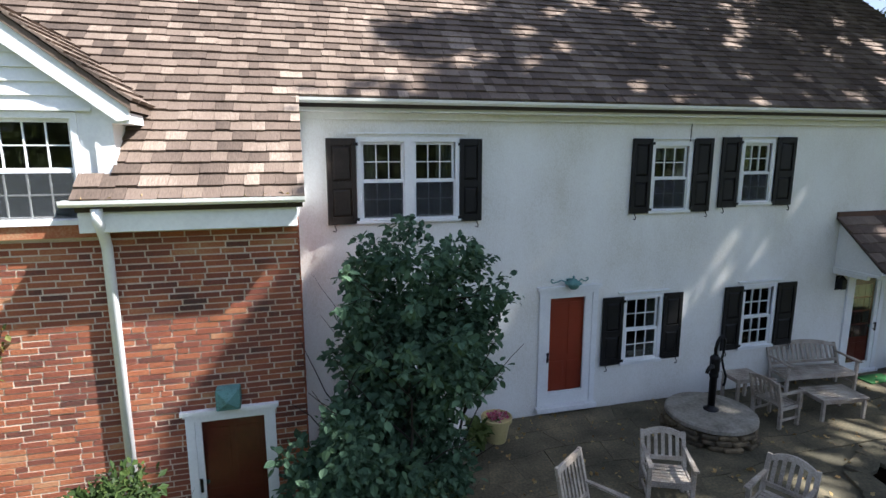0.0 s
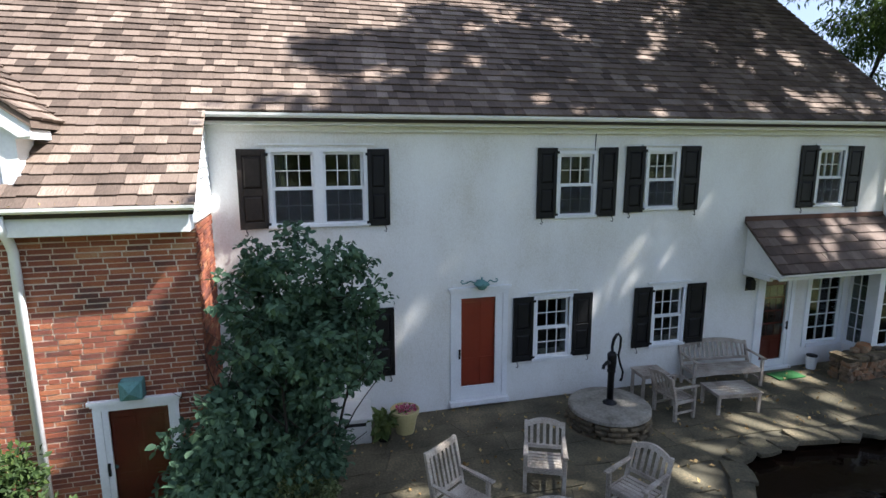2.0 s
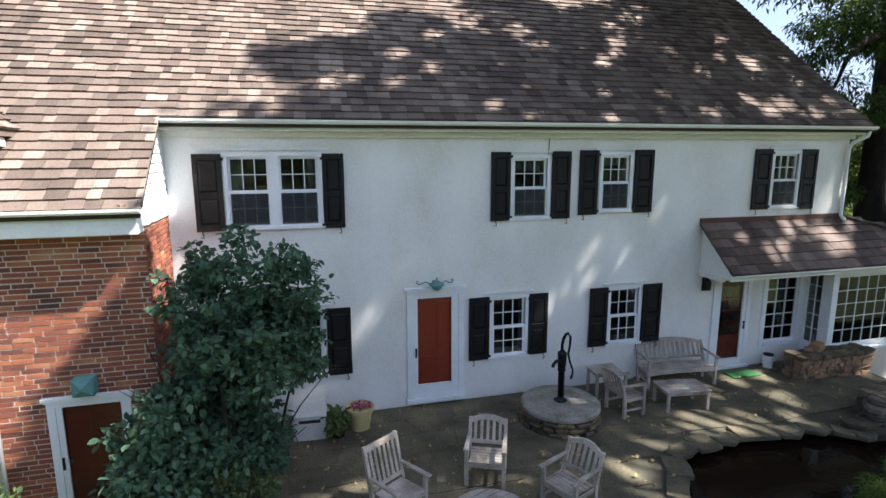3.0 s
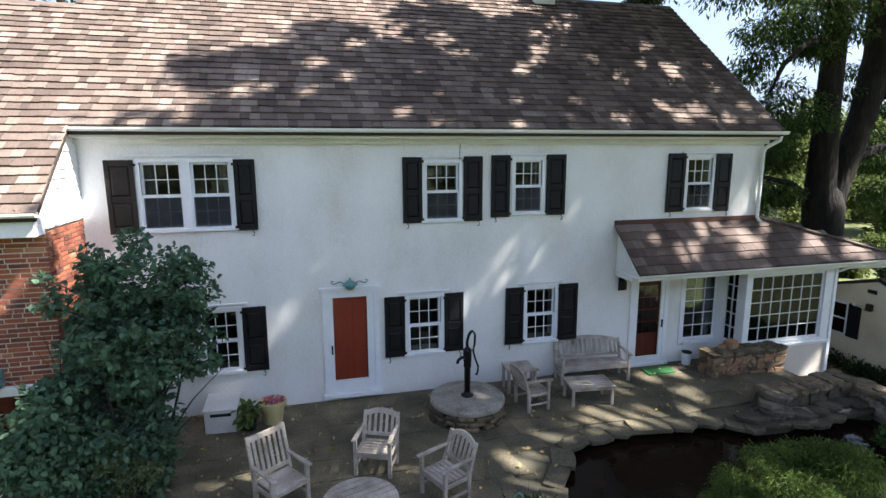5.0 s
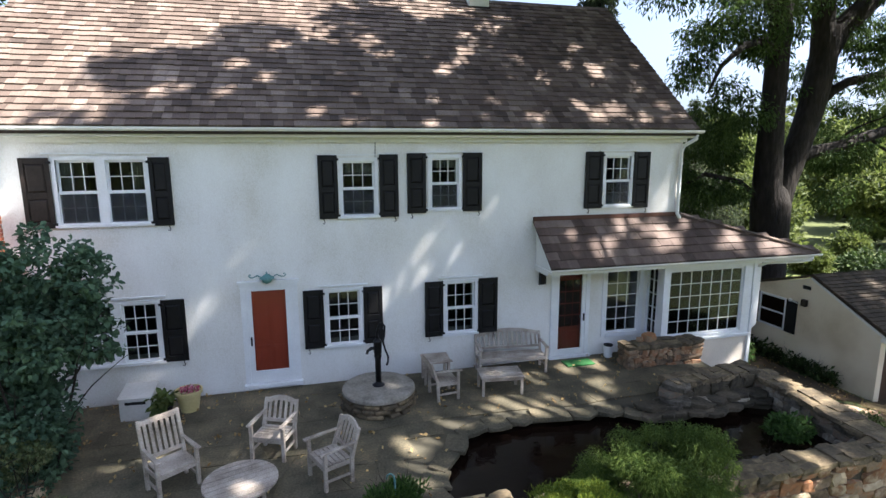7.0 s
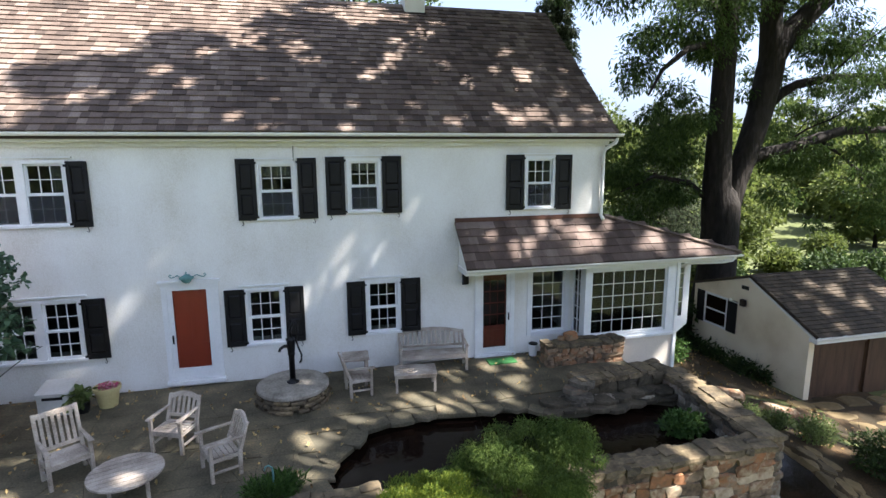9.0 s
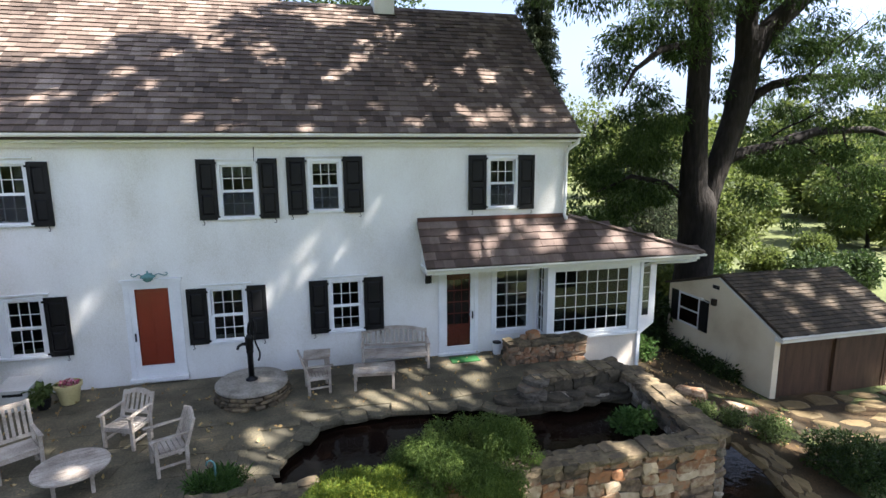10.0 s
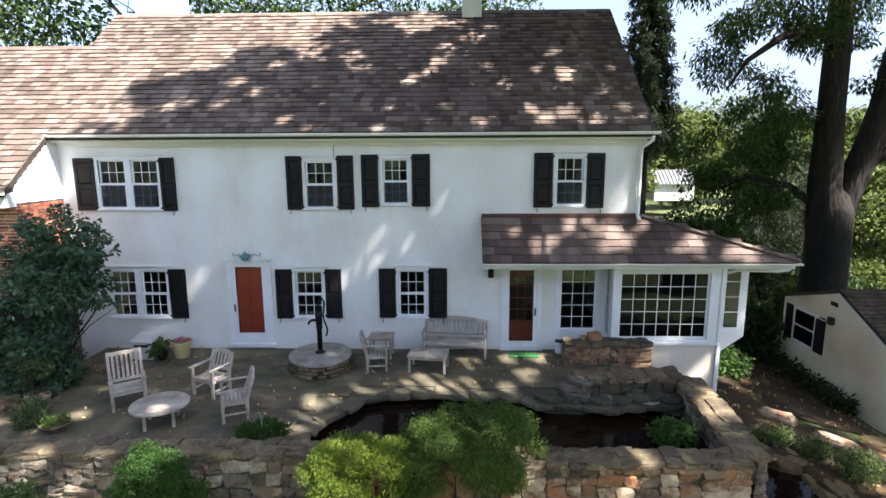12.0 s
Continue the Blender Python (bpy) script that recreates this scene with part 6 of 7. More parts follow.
shrub(17.75, 5.35, -1.05, (0.28, 0.24, 0.2), "leafy light-green plant beside the lower pool", LEAF_FERN, 61, 900, 0.075, 0.4, 0.14, 0, "plant", "plant_clump")
shrub(18.2, 4.75, -1.15, (0.36, 0.32, 0.28), "tall leafy light-green plant beside the lower pool", LEAF_FERN, 62, 1500, 0.075, 0.4, 0.14, 0, "plant", "plant_clump")
shrub(18.85, 3.45, -1.45, (1.0, 0.9, 0.5), "dark low evergreen bush near the lower pool", LEAF_TREE, 63, 6500, 0.09, 0.4, 0.2)
for k, (x, y) in enumerate(((20.85, 12.3), (20.9, 11.3), (20.92, 10.4), (20.97, 9.5))):
    shrub(x, y, ground_z(x, y) - 0.05, (0.34, 0.7, 0.2 + 0.05 * (k % 2)), "dark undergrowth along the shed wall", LEAF_TREE, 64 + k, 700, 0.14, 0.45, 0.22)
shrub(18.1, 9.9, ground_z(18.1, 9.9), (0.55, 0.5, 0.35), "loose green weeds beside the sunroom", LEAF_SHRUB, 69, 1300, 0.13, 0.4, 0.2, 0, "plant", "weeds")
vine = thing("vine", "small vine with green and rust leaves on the brick wall", "vine", pose(-3.5, BY - 0.02, 2.0))
part("stem", tube(bmesh.new(), [(-0.3, -0.015, -2.6), (-0.22, -0.02, -1.2), (-0.1, -0.02, 0.0), (0.05, -0.02, 0.75), (0.12, -0.03, 0.95)], [0.012, 0.01, 0.008, 0.005, 0.003], 6), BARK, vine)
leaves("foliage", [(0.05, -0.05, 0.7), (0.1, -0.05, 0.85), (-0.02, -0.05, 0.5), (-0.08, -0.05, 0.25), (-0.15, -0.05, 0.0)], np.full((5, 3), 0.07), 70, 0.06, LEAF_IVY, vine, 0.3, 0.2, 91, aspect=0.8, broad=True)

# woods beyond
spruce(18.6, 19.5, -1.0, 16.0, 2.0, "tall drooping dark spruce behind the gable", 71, low=0.42)
spruce(25.5, 21.5, -2.2, 10.0, 2.9, "dark spruce behind the great tree", 72, 8000)
spruce(27.5, 22.0, -2.5, 8.0, 3.0, "dark spreading evergreen beyond the great tree", 73, 5000)
WOODS = "leafy green tree at the edge of the meadow"
g = random.Random(9)
meadow_trees = [(33, 72, 11, 5), (48, 58, 10, 5), (24, 58, 12, 5), (62, 66, 13, 7), (74, 52, 12, 6), (45, 82, 15, 7), (85, 70, 15, 8), (98, 46, 13, 7), (58, 34, 8, 4), (66, 40, 8, 4.5), (52, 44, 7, 4)]
backing_trees = [(-6, 26, 20, 7), (3, 30, 18, 6), (12, 28, 14, 5), (-16, 22, 20, 7), (19, 38, 13, 5), (-26, 30, 20, 8), (8, 36, 18, 6), (110, 70, 18, 9), (30, 80, 17, 8), (62, 92, 18, 9), (125, 50, 16, 9)]
# trees out of view behind the camera, added to darken the window reflections
unseen_trees = [(-30, -22, 12, 6), (-18, -19, 11, 6), (-6, -17, 12, 6), (6, -19, 12, 6), (18, -18, 12, 6), (30, -22, 13, 6), (-34, -6, 13, 7), (45, -30, 14, 7), (58, -45, 15, 8), (75, -60, 16, 9), (62, -18, 14, 7), (40, -62, 16, 9)]
for k, (x, y, h, r) in enumerate(meadow_trees + backing_trees + unseen_trees):
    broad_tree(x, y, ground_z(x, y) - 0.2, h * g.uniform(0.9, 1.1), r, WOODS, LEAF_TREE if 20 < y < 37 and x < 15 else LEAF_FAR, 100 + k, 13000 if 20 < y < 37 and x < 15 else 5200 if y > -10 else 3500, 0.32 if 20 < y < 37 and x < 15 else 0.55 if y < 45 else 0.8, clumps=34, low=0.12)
for k, (x, y, h, r, mat, words) in enumerate([(21.6, 20.5, 4.6, 1.8, LEAF_TREE, "small dark tree behind the sunroom"), (32.5, 24.0, 5.2, 2.2, LEAF_FAR, "small light green tree beyond the great tree")]):
    broad_tree(x, y, ground_z(x, y) - 0.2, h, r, words, mat, 180 + k, 5200, 0.3, clumps=34, low=0.12)
far_woods = thing("far_woods", "distant wooded ridge beyond the meadow", "woods", kind="stuff")
cc, rr = [], []
for k in range(260):
    a = g.uniform(-0.5, math.pi + 0.5)
    d = g.uniform(150, 330)
    x, y = 8 + d * math.cos(a), 4 + d * math.sin(a)
    cc.append((x, y, ground_z(x, y) + 5))
    rr.append((g.uniform(7, 12), g.uniform(7, 12), g.uniform(6, 9)))
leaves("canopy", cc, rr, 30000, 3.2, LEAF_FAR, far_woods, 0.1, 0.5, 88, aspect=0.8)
bush_n = [(20, 8), (25.5, 18), (31, 15), (33, 26), (38, 19), (44, 27), (28, 19), (30.5, 22), (34, 18), (36, 23), (29, 27)]
for k, (x, y) in enumerate(bush_n):
    shrub(x if k else 20.6, y if k else 13.6, ground_z(x, y), (1.2, 1.1, 0.7 + 0.2 * (k % 3)), "wild green undergrowth bush near the great tree", LEAF_FAR if k % 2 else LEAF_TREE, 200 + k, 3800, 0.24, 0.5, 0.5)
barn = thing("white_barn", "small distant white barn with a grey metal roof", "barn", pose(40.2, 71.5, -1.4))
part("wall", boxes((-3.0, 2.3, -2, 2, 0, 2.3)), STUCCO, barn)
for q in (-1, 1):
    part("roof", poly_solid([(-3.2, q * 2.4, 2.2), (2.5, q * 2.4, 2.2), (2.5, 0, 4.0), (-3.2, 0, 4.0)], (0, 0, 0.08)), GREY, barn)
    for k in range(12):
        x = -3.15 + k * 0.51
        part("seam", poly_solid([(x, q * 2.4, 2.3), (x + 0.1, q * 2.4, 2.3), (x + 0.1, 0, 4.1), (x, 0, 4.1)], (0, 0, 0.12)), GREY, barn)

# ---- stone walls ----


def rubble(name, label, x0, y0, x1, y1, thick, z0, z1, seed, cap=True, course=0.17, nmax=300, big=1.0, mat=STONE):
    """A rubble wall from (x0, y0) to (x1, y1): a mortar core with uneven stones standing proud of all its faces and flat cap stones."""
    rn = random.Random(seed)
    L = math.hypot(x1 - x0, y1 - y0)
    ang = math.degrees(math.atan2(y1 - y0, x1 - x0))
    w = w_ = thing(name, label, "stone wall", pose(x0, y0, 0, 0, 0, ang), kind="structure")
    h = thick / 2
    part("core", boxes((0.05, L - 0.05, -h + 0.045, h - 0.045, z0, z1 - 0.03)), WALL_MORTAR, w)
    if cap:
        part("mortar_bed", boxes((0.03, L - 0.03, -h + 0.02, h - 0.02, z1 - 0.10, z1 - 0.012)), WALL_TOP, w)
    count = 0

    def stone(a, b, c, d, e, f, j=0.02):
        """A rough stone: a box with worn corners and bulging, uneven faces."""
        nonlocal count
        bm = bmesh.new()
        box(bm, a, b, c, d, e, f)
        bmesh.ops.subdivide_edges(bm, edges=list(bm.edges), cuts=1, use_grid_fill=True)
        o = Vector(((a + b) / 2, (c + d) / 2, (e + f) / 2))
        hs = Vector(((b - a) / 2, (d - c) / 2, (f - e) / 2))
        q = min(hs.x, hs.z)
        sx, sz = rn.uniform(-0.28, 0.28) * q, rn.uniform(-0.28, 0.28) * q
        for v in bm.verts:
            u = Vector(((v.co.x - o.x) / hs.x, (v.co.y - o.y) / hs.y, (v.co.z - o.z) / hs.z))
            n = sum(abs(k) > 0.5 for k in u)
            w = (1.0, 1.02, 0.99, 0.9)[n]
            v.co = o + Vector((u.x * hs.x * w + sx * u.z, u.y * hs.y * (1.0, 1.0, 0.95, 0.88)[n], u.z * hs.z * w + sz * u.x))
            v.co += Vector((rn.uniform(-1, 1) * q * 0.17, rn.uniform(-1, 1) * j, rn.uniform(-1, 1) * q * 0.17))
        part("stone", bm, mat if f < z1 - 0.06 else WALL_CAP, w_)
        count += 1

    top = z1 - (0.07 if cap else 0)

    def split(u0, u1, w0, w1, out):
        du, dw = u1 - u0, w1 - w0
        if (du < 0.55 * big and dw < 0.3 * big and rn.random() < 0.85) or (du < 0.24 * big and dw < 0.2 * big):
            out.append((u0, u1, w0, w1))
        elif du > dw * rn.uniform(1.2, 2.2):
            m = u0 + du * rn.uniform(0.36, 0.64)
            split(u0, m, w0, w1, out)
            split(m, u1, w0, w1, out)
        else:
            m = w0 + dw * rn.uniform(0.36, 0.64)
            split(u0, u1, w0, m, out)
            split(u0, u1, m, w1, out)

    for side in (-1, 1):
        cells = []
        split(0.0, L, z0 if side < 0 or z0 > -0.9 or L < 4 else -0.25, top, cells)
        for u0, u1, w0, w1 in cells:
            if count >= nmax:
                break
            o = rn.uniform(-0.03, 0.045)
            stone(u0 + 0.002, u1 - 0.002, h - 0.2 if side > 0 else -h - o, h + o if side > 0 else -h + 0.2, w0 + 0.002, w1 - 0.002, 0.022)
    if cap:
        u = 0.0
        while u < L - 0.05:
            sw = rn.uniform(0.16, 0.42)
            if L - u - sw < 0.2:
                sw = L - u
            if rn.random() < 0.35:
                t1, t2 = -h / 3 + rn.uniform(-0.06, 0.06) * h, h / 3 + rn.uniform(-0.06, 0.06) * h
                edges = [(-h - 0.03, t1 - 0.007), (t1 + 0.007, t2 - 0.007), (t2 + 0.007, h + 0.03)]
            else:
                mid = rn.uniform(-0.35, 0.35) * h
                edges = [(-h - 0.03, mid - 0.008), (mid + 0.008, h + 0.03)]
            for c, d in edges:
                stone(u - 0.004, u + sw + 0.004, c - 0.008, d + 0.008, top - 0.05, z1 + rn.uniform(-0.03, 0.025), 0.03)
            u += sw
    return w


rubble("garden_wall", "low retaining wall of grey and rust rubble stone below the patio", 1.0, 3.17, 8.3, 3.17, 0.46, -1.3, 0.35, 301, nmax=298, mat=STONE_GREY)
rubble("pond_front_wall", "broad rubble stone wall of rust and grey stones holding the pond", 8.3, 3.0, 15.05, 3.04, 0.42, -1.25, 0.34, 302, nmax=300, big=1.0)
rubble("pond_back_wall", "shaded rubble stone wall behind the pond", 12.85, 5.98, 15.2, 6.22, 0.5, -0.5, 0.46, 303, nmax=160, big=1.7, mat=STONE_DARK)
rubble("pond_side_wall", "rubble stone wall beside the pond stepping down to the lawn", 15.36, 6.2, 15.12, 3.0, 0.54, -1.2, 0.36, 304, nmax=220, mat=STONE_GREY)
rubble("stone_planter", "rubble stone planter of rust and cream stones below the sunroom window", 13.0, 7.86, 15.12, 7.86, 0.44, -0.35, 0.56, 305, nmax=200, big=0.75, mat=STONE_TAN)
rubble("stone_ledge", "low ledge of reddish stones at the patio edge", 0.35, 4.5, 1.35, 5.75, 0.5, -0.6, 0.3, 306, nmax=80)
rn = random.Random(77)


def boulder(name, label, x, y, z, sx, sy, sz, rot, seed, mat=STONE, cat="rock"):
    bm = bmesh.new()
    bmesh.ops.create_icosphere(bm, subdivisions=2, radius=1.0)
    for v in bm.verts:
        k = 1 + 0.28 * noise.noise(v.co * 1.3 + Vector((seed * 3.1, 0, 0)))
        v.co = Vector((max(-0.8, min(0.8, v.co.x * k)) * sx, max(-0.8, min(0.8, v.co.y * k)) * sy, max(-0.6, min(0.6, v.co.z * k)) * sz))
    r = part(name, bm, mat)
    r.matrix_basis = pose(x, y, z, rn.uniform(-6, 6), rn.uniform(-6, 6), rot)
    return tagged(r, label, cat)


boulder("rock", "rough brown rock set on the planter", 13.77, 7.95, 0.66, 0.22, 0.16, 0.16, 20, 1)
boulder("rock", "smaller rough rock set on the planter", 13.5, 7.93, 0.62, 0.12, 0.1, 0.1, 50, 2)
# stacked flat rocks at the pond's inner corner
for k, (x, y, z, sx, sy, rot) in enumerate(((12.75, 5.75, 0.06, 0.5, 0.36, 10), (12.85, 5.72, 0.18, 0.42, 0.32, -20), (12.8, 5.8, 0.30, 0.46, 0.3, 35), (12.95, 5.78, 0.42, 0.36, 0.28, 0), (13.3, 5.62, 0.05, 0.5, 0.28, -10), (13.9, 5.7, 0.02, 0.4, 0.25, 20), (14.3, 5.6, 0.0, 0.34, 0.22, -30))):
    m = 7
    bm = prism([(sx * rn.uniform(0.65, 1.0) * math.cos(2 * math.pi * i / m), sy * rn.uniform(0.65, 1.0) * math.sin(2 * math.pi * i / m)) for i in range(m)], -0.055, 0.055)
    fr_ = part("flat_rock", bm, STONE_GREY, bev=0.014)
    fr_.matrix_basis = pose(x, y, z, rn.uniform(-5, 5), rn.uniform(-5, 5), rot)
    tagged(fr_, "flat grey rock stacked at the pond edge", "rock")
# dark flat rocks that lean over the water below the back wall, added to darken its pale ledge
for k in range(16):
    u = k / 15
    m = 7
    sx, sy = rn.uniform(0.26, 0.44), rn.uniform(0.2, 0.3)
    bm = prism([(sx * rn.uniform(0.7, 1.0) * math.cos(2 * math.pi * i / m), sy * rn.uniform(0.7, 1.0) * math.sin(2 * math.pi * i / m)) for i in range(m)], -0.045, 0.045)
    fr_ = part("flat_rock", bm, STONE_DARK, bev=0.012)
    fr_.matrix_basis = pose(12.1 + 2.75 * u, 5.42 + 0.1 * math.sin(3.0 * u * math.pi) + (0.2 if k % 2 else 0.0), 0.0 if k % 2 == 0 else 0.085, rn.uniform(-5, 3), rn.uniform(-4, 4), rn.uniform(-30, 30))
    tagged(fr_, "dark flat rock leaning over the pond water", "rock")
# coping round the pond
coping = thing("pond_coping", "irregular flat stones edging the pond", "stone edging", kind="structure")
edge = POND[:10]
for (ax, ay), (bx, by) in zip(edge, edge[1:]):
    L = math.hypot(bx - ax, by - ay)
    k = max(1, round(L / 0.55))
    nx_, ny_ = -(by - ay) / L, (bx - ax) / L
    for i in range(k):
        u0, u1 = (i + 0.02) / k, (i + 0.98) / k
        d = rn.uniform(0.1, 0.28)
        q = [(ax + (bx - ax) * u0 - nx_ * rn.uniform(0.12, 0.24), ay + (by - ay) * u0 - ny_ * rn.uniform(0.12, 0.24)),
             (ax + (bx - ax) * (u0 + u1) / 2 - nx_ * rn.uniform(0.1, 0.3), ay + (by - ay) * (u0 + u1) / 2 - ny_ * rn.uniform(0.1, 0.3)),
             (ax + (bx - ax) * u1 - nx_ * rn.uniform(0.12, 0.24), ay + (by - ay) * u1 - ny_ * rn.uniform(0.12, 0.24)),
             (ax + (bx - ax) * u1 + nx_ * d, ay + (by - ay) * u1 + ny_ * d), (ax + (bx - ax) * u0 + nx_ * d * rn.uniform(0.8, 1.1), ay + (by - ay) * u0 + ny_ * d)]
        part("coping_stone", prism(q, -0.06, 0.01 + rn.uniform(0, 0.02)), FLAG, coping, bev=0.01)

# ---- patio flagstones ----


def inside(x, y, pts):
    r = False
    for (x0, y0), (x1, y1) in zip(pts, pts[1:] + pts[:1]):
        if (y0 > y) != (y1 > y) and x < (x1 - x0) * (y - y0) / (y1 - y0) + x0:
            r = not r
    return r


def course_line(j, x):
    """The wavering joint between two courses of flagstones."""
    return 3.42 + 5.34 * j / 9 if j in (0, 9) else 3.42 + 5.34 * j / 9 + 0.17 * noise.noise((x * 0.55, j * 7.3, 1.0)) + 0.07 * noise.noise((x * 1.9, j * 3.1, 4.0))


for j in range(9):
    cuts, fx = [(0.72, 0.0)], 0.72
    while fx < 14.9:
        fx += rn.uniform(0.4, 1.15)
        cuts.append((min(fx, 15.1), rn.uniform(-0.16, 0.16)))
    for (u0, s0), (u1, s1) in zip(cuts, cuts[1:]):
        q = []
        for u, s_, jj in ((u0, s0, j), (u0 * 0.5 + u1 * 0.5, (s0 + s1) / 2, j), (u1, s1, j), (u1, s1, j + 1), (u0 * 0.5 + u1 * 0.5, (s0 + s1) / 2, j + 1), (u0, s0, j + 1)):
            x = min(15.1 if j < 7 else 14.2, max(0.72, u + (s_ if jj > j else -s_)))
            q.append((x, course_line(jj, x)))
        cx, cy = sum(p[0] for p in q) / 6, sum(p[1] for p in q) / 6
        if max(p[0] for p in q) - min(p[0] for p in q) < 0.2 or max(p[0] for p in q) > 12.6 and min(p[1] for p in q) < 5.95:
            continue
        if any(inside(a, b, POND) for a, b in q + [(cx, cy)]):
            continue
        part("flagstone", prism([(cx + (a - cx) * 0.992 + rn.uniform(-0.004, 0.004), cy + (b - cy) * 0.988) for a, b in q], -0.028, rn.uniform(-0.003, 0.003)), FLAG, bed)
# mulched soil between the sunroom, the pond wall and the shed
sx_, sy_ = np.arange(15.2, 29.0, 0.25), np.arange(1.0, 13.4, 0.25)
sv_ = [(x, y, ground_z(x, y) + 0.03 + 0.05 * noise.noise((x * 2.2, y * 2.2, 5.0))) for y in sy_ for x in sx_]
nsx = len(sx_)
soil = raw("soil_bed", sv_, [(j * nsx + i, j * nsx + i + 1, (j + 1) * nsx + i + 1, (j + 1) * nsx + i) for j in range(len(sy_) - 1) for i in range(nsx - 1) if sx_[i] < 18.4 or (sy_[j] > 7.4 and sx_[i] < 20.8) or noise.noise((sx_[i] * 0.6, sy_[j] * 0.6, 0.0)) > -0.1 + (0.25 if sy_[j] < 3.5 else 0)], SOIL)
soil.data.shade_smooth()
tagged(soil, "bare brown soil and leaf litter between sunroom and shed", "soil", kind="structure")
# stepping stones on the slope towards the shed
path = thing("stone_path", "worn flat paving stones and rocks set in soil towards the shed", "path", kind="structure")


def slab(x, y, sx, sy, rot, lift, mat, parent, n=8):
    """An irregular flat stone that follows the slope."""
    ca, sa = math.cos(rot), math.sin(rot)
    q = []
    for i in range(n):
        a = 2 * math.pi * (i + rn.uniform(-0.3, 0.3)) / n
        k = rn.uniform(0.72, 1.08)
        u, v = sx * k * math.cos(a), sy * k * math.sin(a)
        q.append((u * ca - v * sa, u * sa + v * ca))
    bm = bmesh.new()
    zc = ground_z(x, y) + lift
    lo = [bm.verts.new((x + u, y + v, zc - 0.3)) for u, v in q]
    md = [bm.verts.new((x + u, y + v, ground_z(x + u, y + v) * 0.5 + (zc - lift) * 0.5 + lift * rn.uniform(0.35, 0.8))) for u, v in q]
    hi = [bm.verts.new((x + u * 0.78, y + v * 0.78, ground_z(x + u, y + v) * 0.4 + (zc - lift) * 0.6 + lift * rn.uniform(0.85, 1.1))) for u, v in q]
    c = bm.verts.new((x, y, zc))
    for i in range(n):
        k = (i + 1) % n
        bm.faces.new((lo[i], lo[k], md[k], md[i]))
        bm.faces.new((md[i], md[k], hi[k], hi[i]))
        bm.faces.new((hi[i], hi[k], c))
    return part("paving_stone", bm, mat, parent)


for x, y, sx, sy, rot, lift in ((18.05, 7.2, 0.5, 0.28, -0.5, 0.2), (18.95, 6.45, 0.5, 0.26, -0.6, 0.18), (19.7, 6.1, 0.5, 0.3, -0.3, 0.12), (17.3, 6.3, 0.4, 0.25, 0.2, 0.1)):
    slab(x, y, sx, sy, rot, lift, STONE, path)
gy_ = 4.3
while gy_ < 7.7:
    gx_ = 18.9 + rn.uniform(0, 0.5) + (0.9 if gy_ > 6.6 else 0)
    while gx_ < 28:
        s_ = rn.uniform(0.28, 0.55)
        if rn.random() < 0.8:
            slab(gx_ + s_, gy_ + rn.uniform(-0.12, 0.12), s_ * 1.1, rn.uniform(0.24, 0.36), rn.uniform(-0.35, 0.2), rn.uniform(0.04, 0.08), COPING, path)
        gx_ += s_ * 2.15
    gy_ += 0.62
POOL = [(15.2, 5.25), (15.9, 5.0), (16.5, 4.9), (16.97, 4.6), (16.9, 3.7), (16.62, 2.85), (16.3, 1.6), (16.1, 0.9), (15.2, 0.9)]
stream = part("lower_pool", prism(POOL, -1.5, -1.02), WATER)
tagged(stream, "dark lower pool below the pond wall", "water", kind="structure")
foam = bmesh.new()
for k in range(26):
    bmesh.ops.create_icosphere(foam, subdivisions=1, radius=rn.uniform(0.02, 0.06), matrix=Matrix.Translation((15.42 + 0.45 * rn.random() ** 1.5, 3.98 + rn.uniform(-0.12, 0.12), -1.02)) @ Matrix.Diagonal((1.3, 1.0, 0.35, 1.0)))
part("foam", foam, FOAM, stream, "white water where a trickle enters the pool", smooth=True)
rim = thing("pool_rim", "irregular flat rocks edging the lower pool", "rocks", kind="structure")
for (ax, ay), (bx, by) in zip(POOL[:7], POOL[1:7]):
    L = math.hypot(bx - ax, by - ay)
    for off in (0.12, 0.40, 0.68):
        k = max(1, round(L / 0.5))
        for i in range(k):
            u = (i + 0.5 + (0.3 if 0.3 < off < 0.5 else 0)) / k
            slab(ax + (bx - ax) * u + -(by - ay) / L * off, ay + (by - ay) * u + (bx - ax) / L * off, 0.3, 0.18, math.atan2(by - ay, bx - ax), 0.07 if off < 0.3 else 0.05, COPING, rim, 7)
# fallen leaves
litter = thing("fallen_leaves", "dry brown leaves scattered on the patio", "leaves", kind="stuff")
gg = np.random.default_rng(12)
cc = np.stack([gg.uniform(1, 13.5, 900), 8.7 - 4.7 * gg.random(900) ** 1.4, np.full(900, 0.012)], 1)
cc = np.array([c for c in cc if not inside(c[0], c[1], POND)])
leaves("dry_leaves", cc, np.full((len(cc), 3), 0.015), 820, 0.07, LEAF_DRY, litter, 0.0, 0.3, 13, 0.7)
sl = np.stack([gg.uniform(15.6, 21.0, 900), gg.uniform(4.6, 12.5, 900), np.zeros(900)], 1)
sl = np.array([(x, y, ground_z(x, y) + 0.06) for x, y, z in sl if not (x < 16.95 and y > 8.0)])
leaves("slope_leaves", sl, np.full((len(sl), 3), 0.03), 650, 0.08, LEAF_DRY, litter, 0.0, 0.3, 15, 0.7)
gl = np.stack([gg.uniform(-2.3, -0.1, 60), np.full(60, 6.80), np.full(60, 4.385)], 1)
leaves("gutter_leaves", gl, np.full((60, 3), 0.02), 90, 0.07, LEAF_DRY, litter, 0.0, 0.3, 14, 0.7)

# ---- bricks ----
BM = bmesh.new()
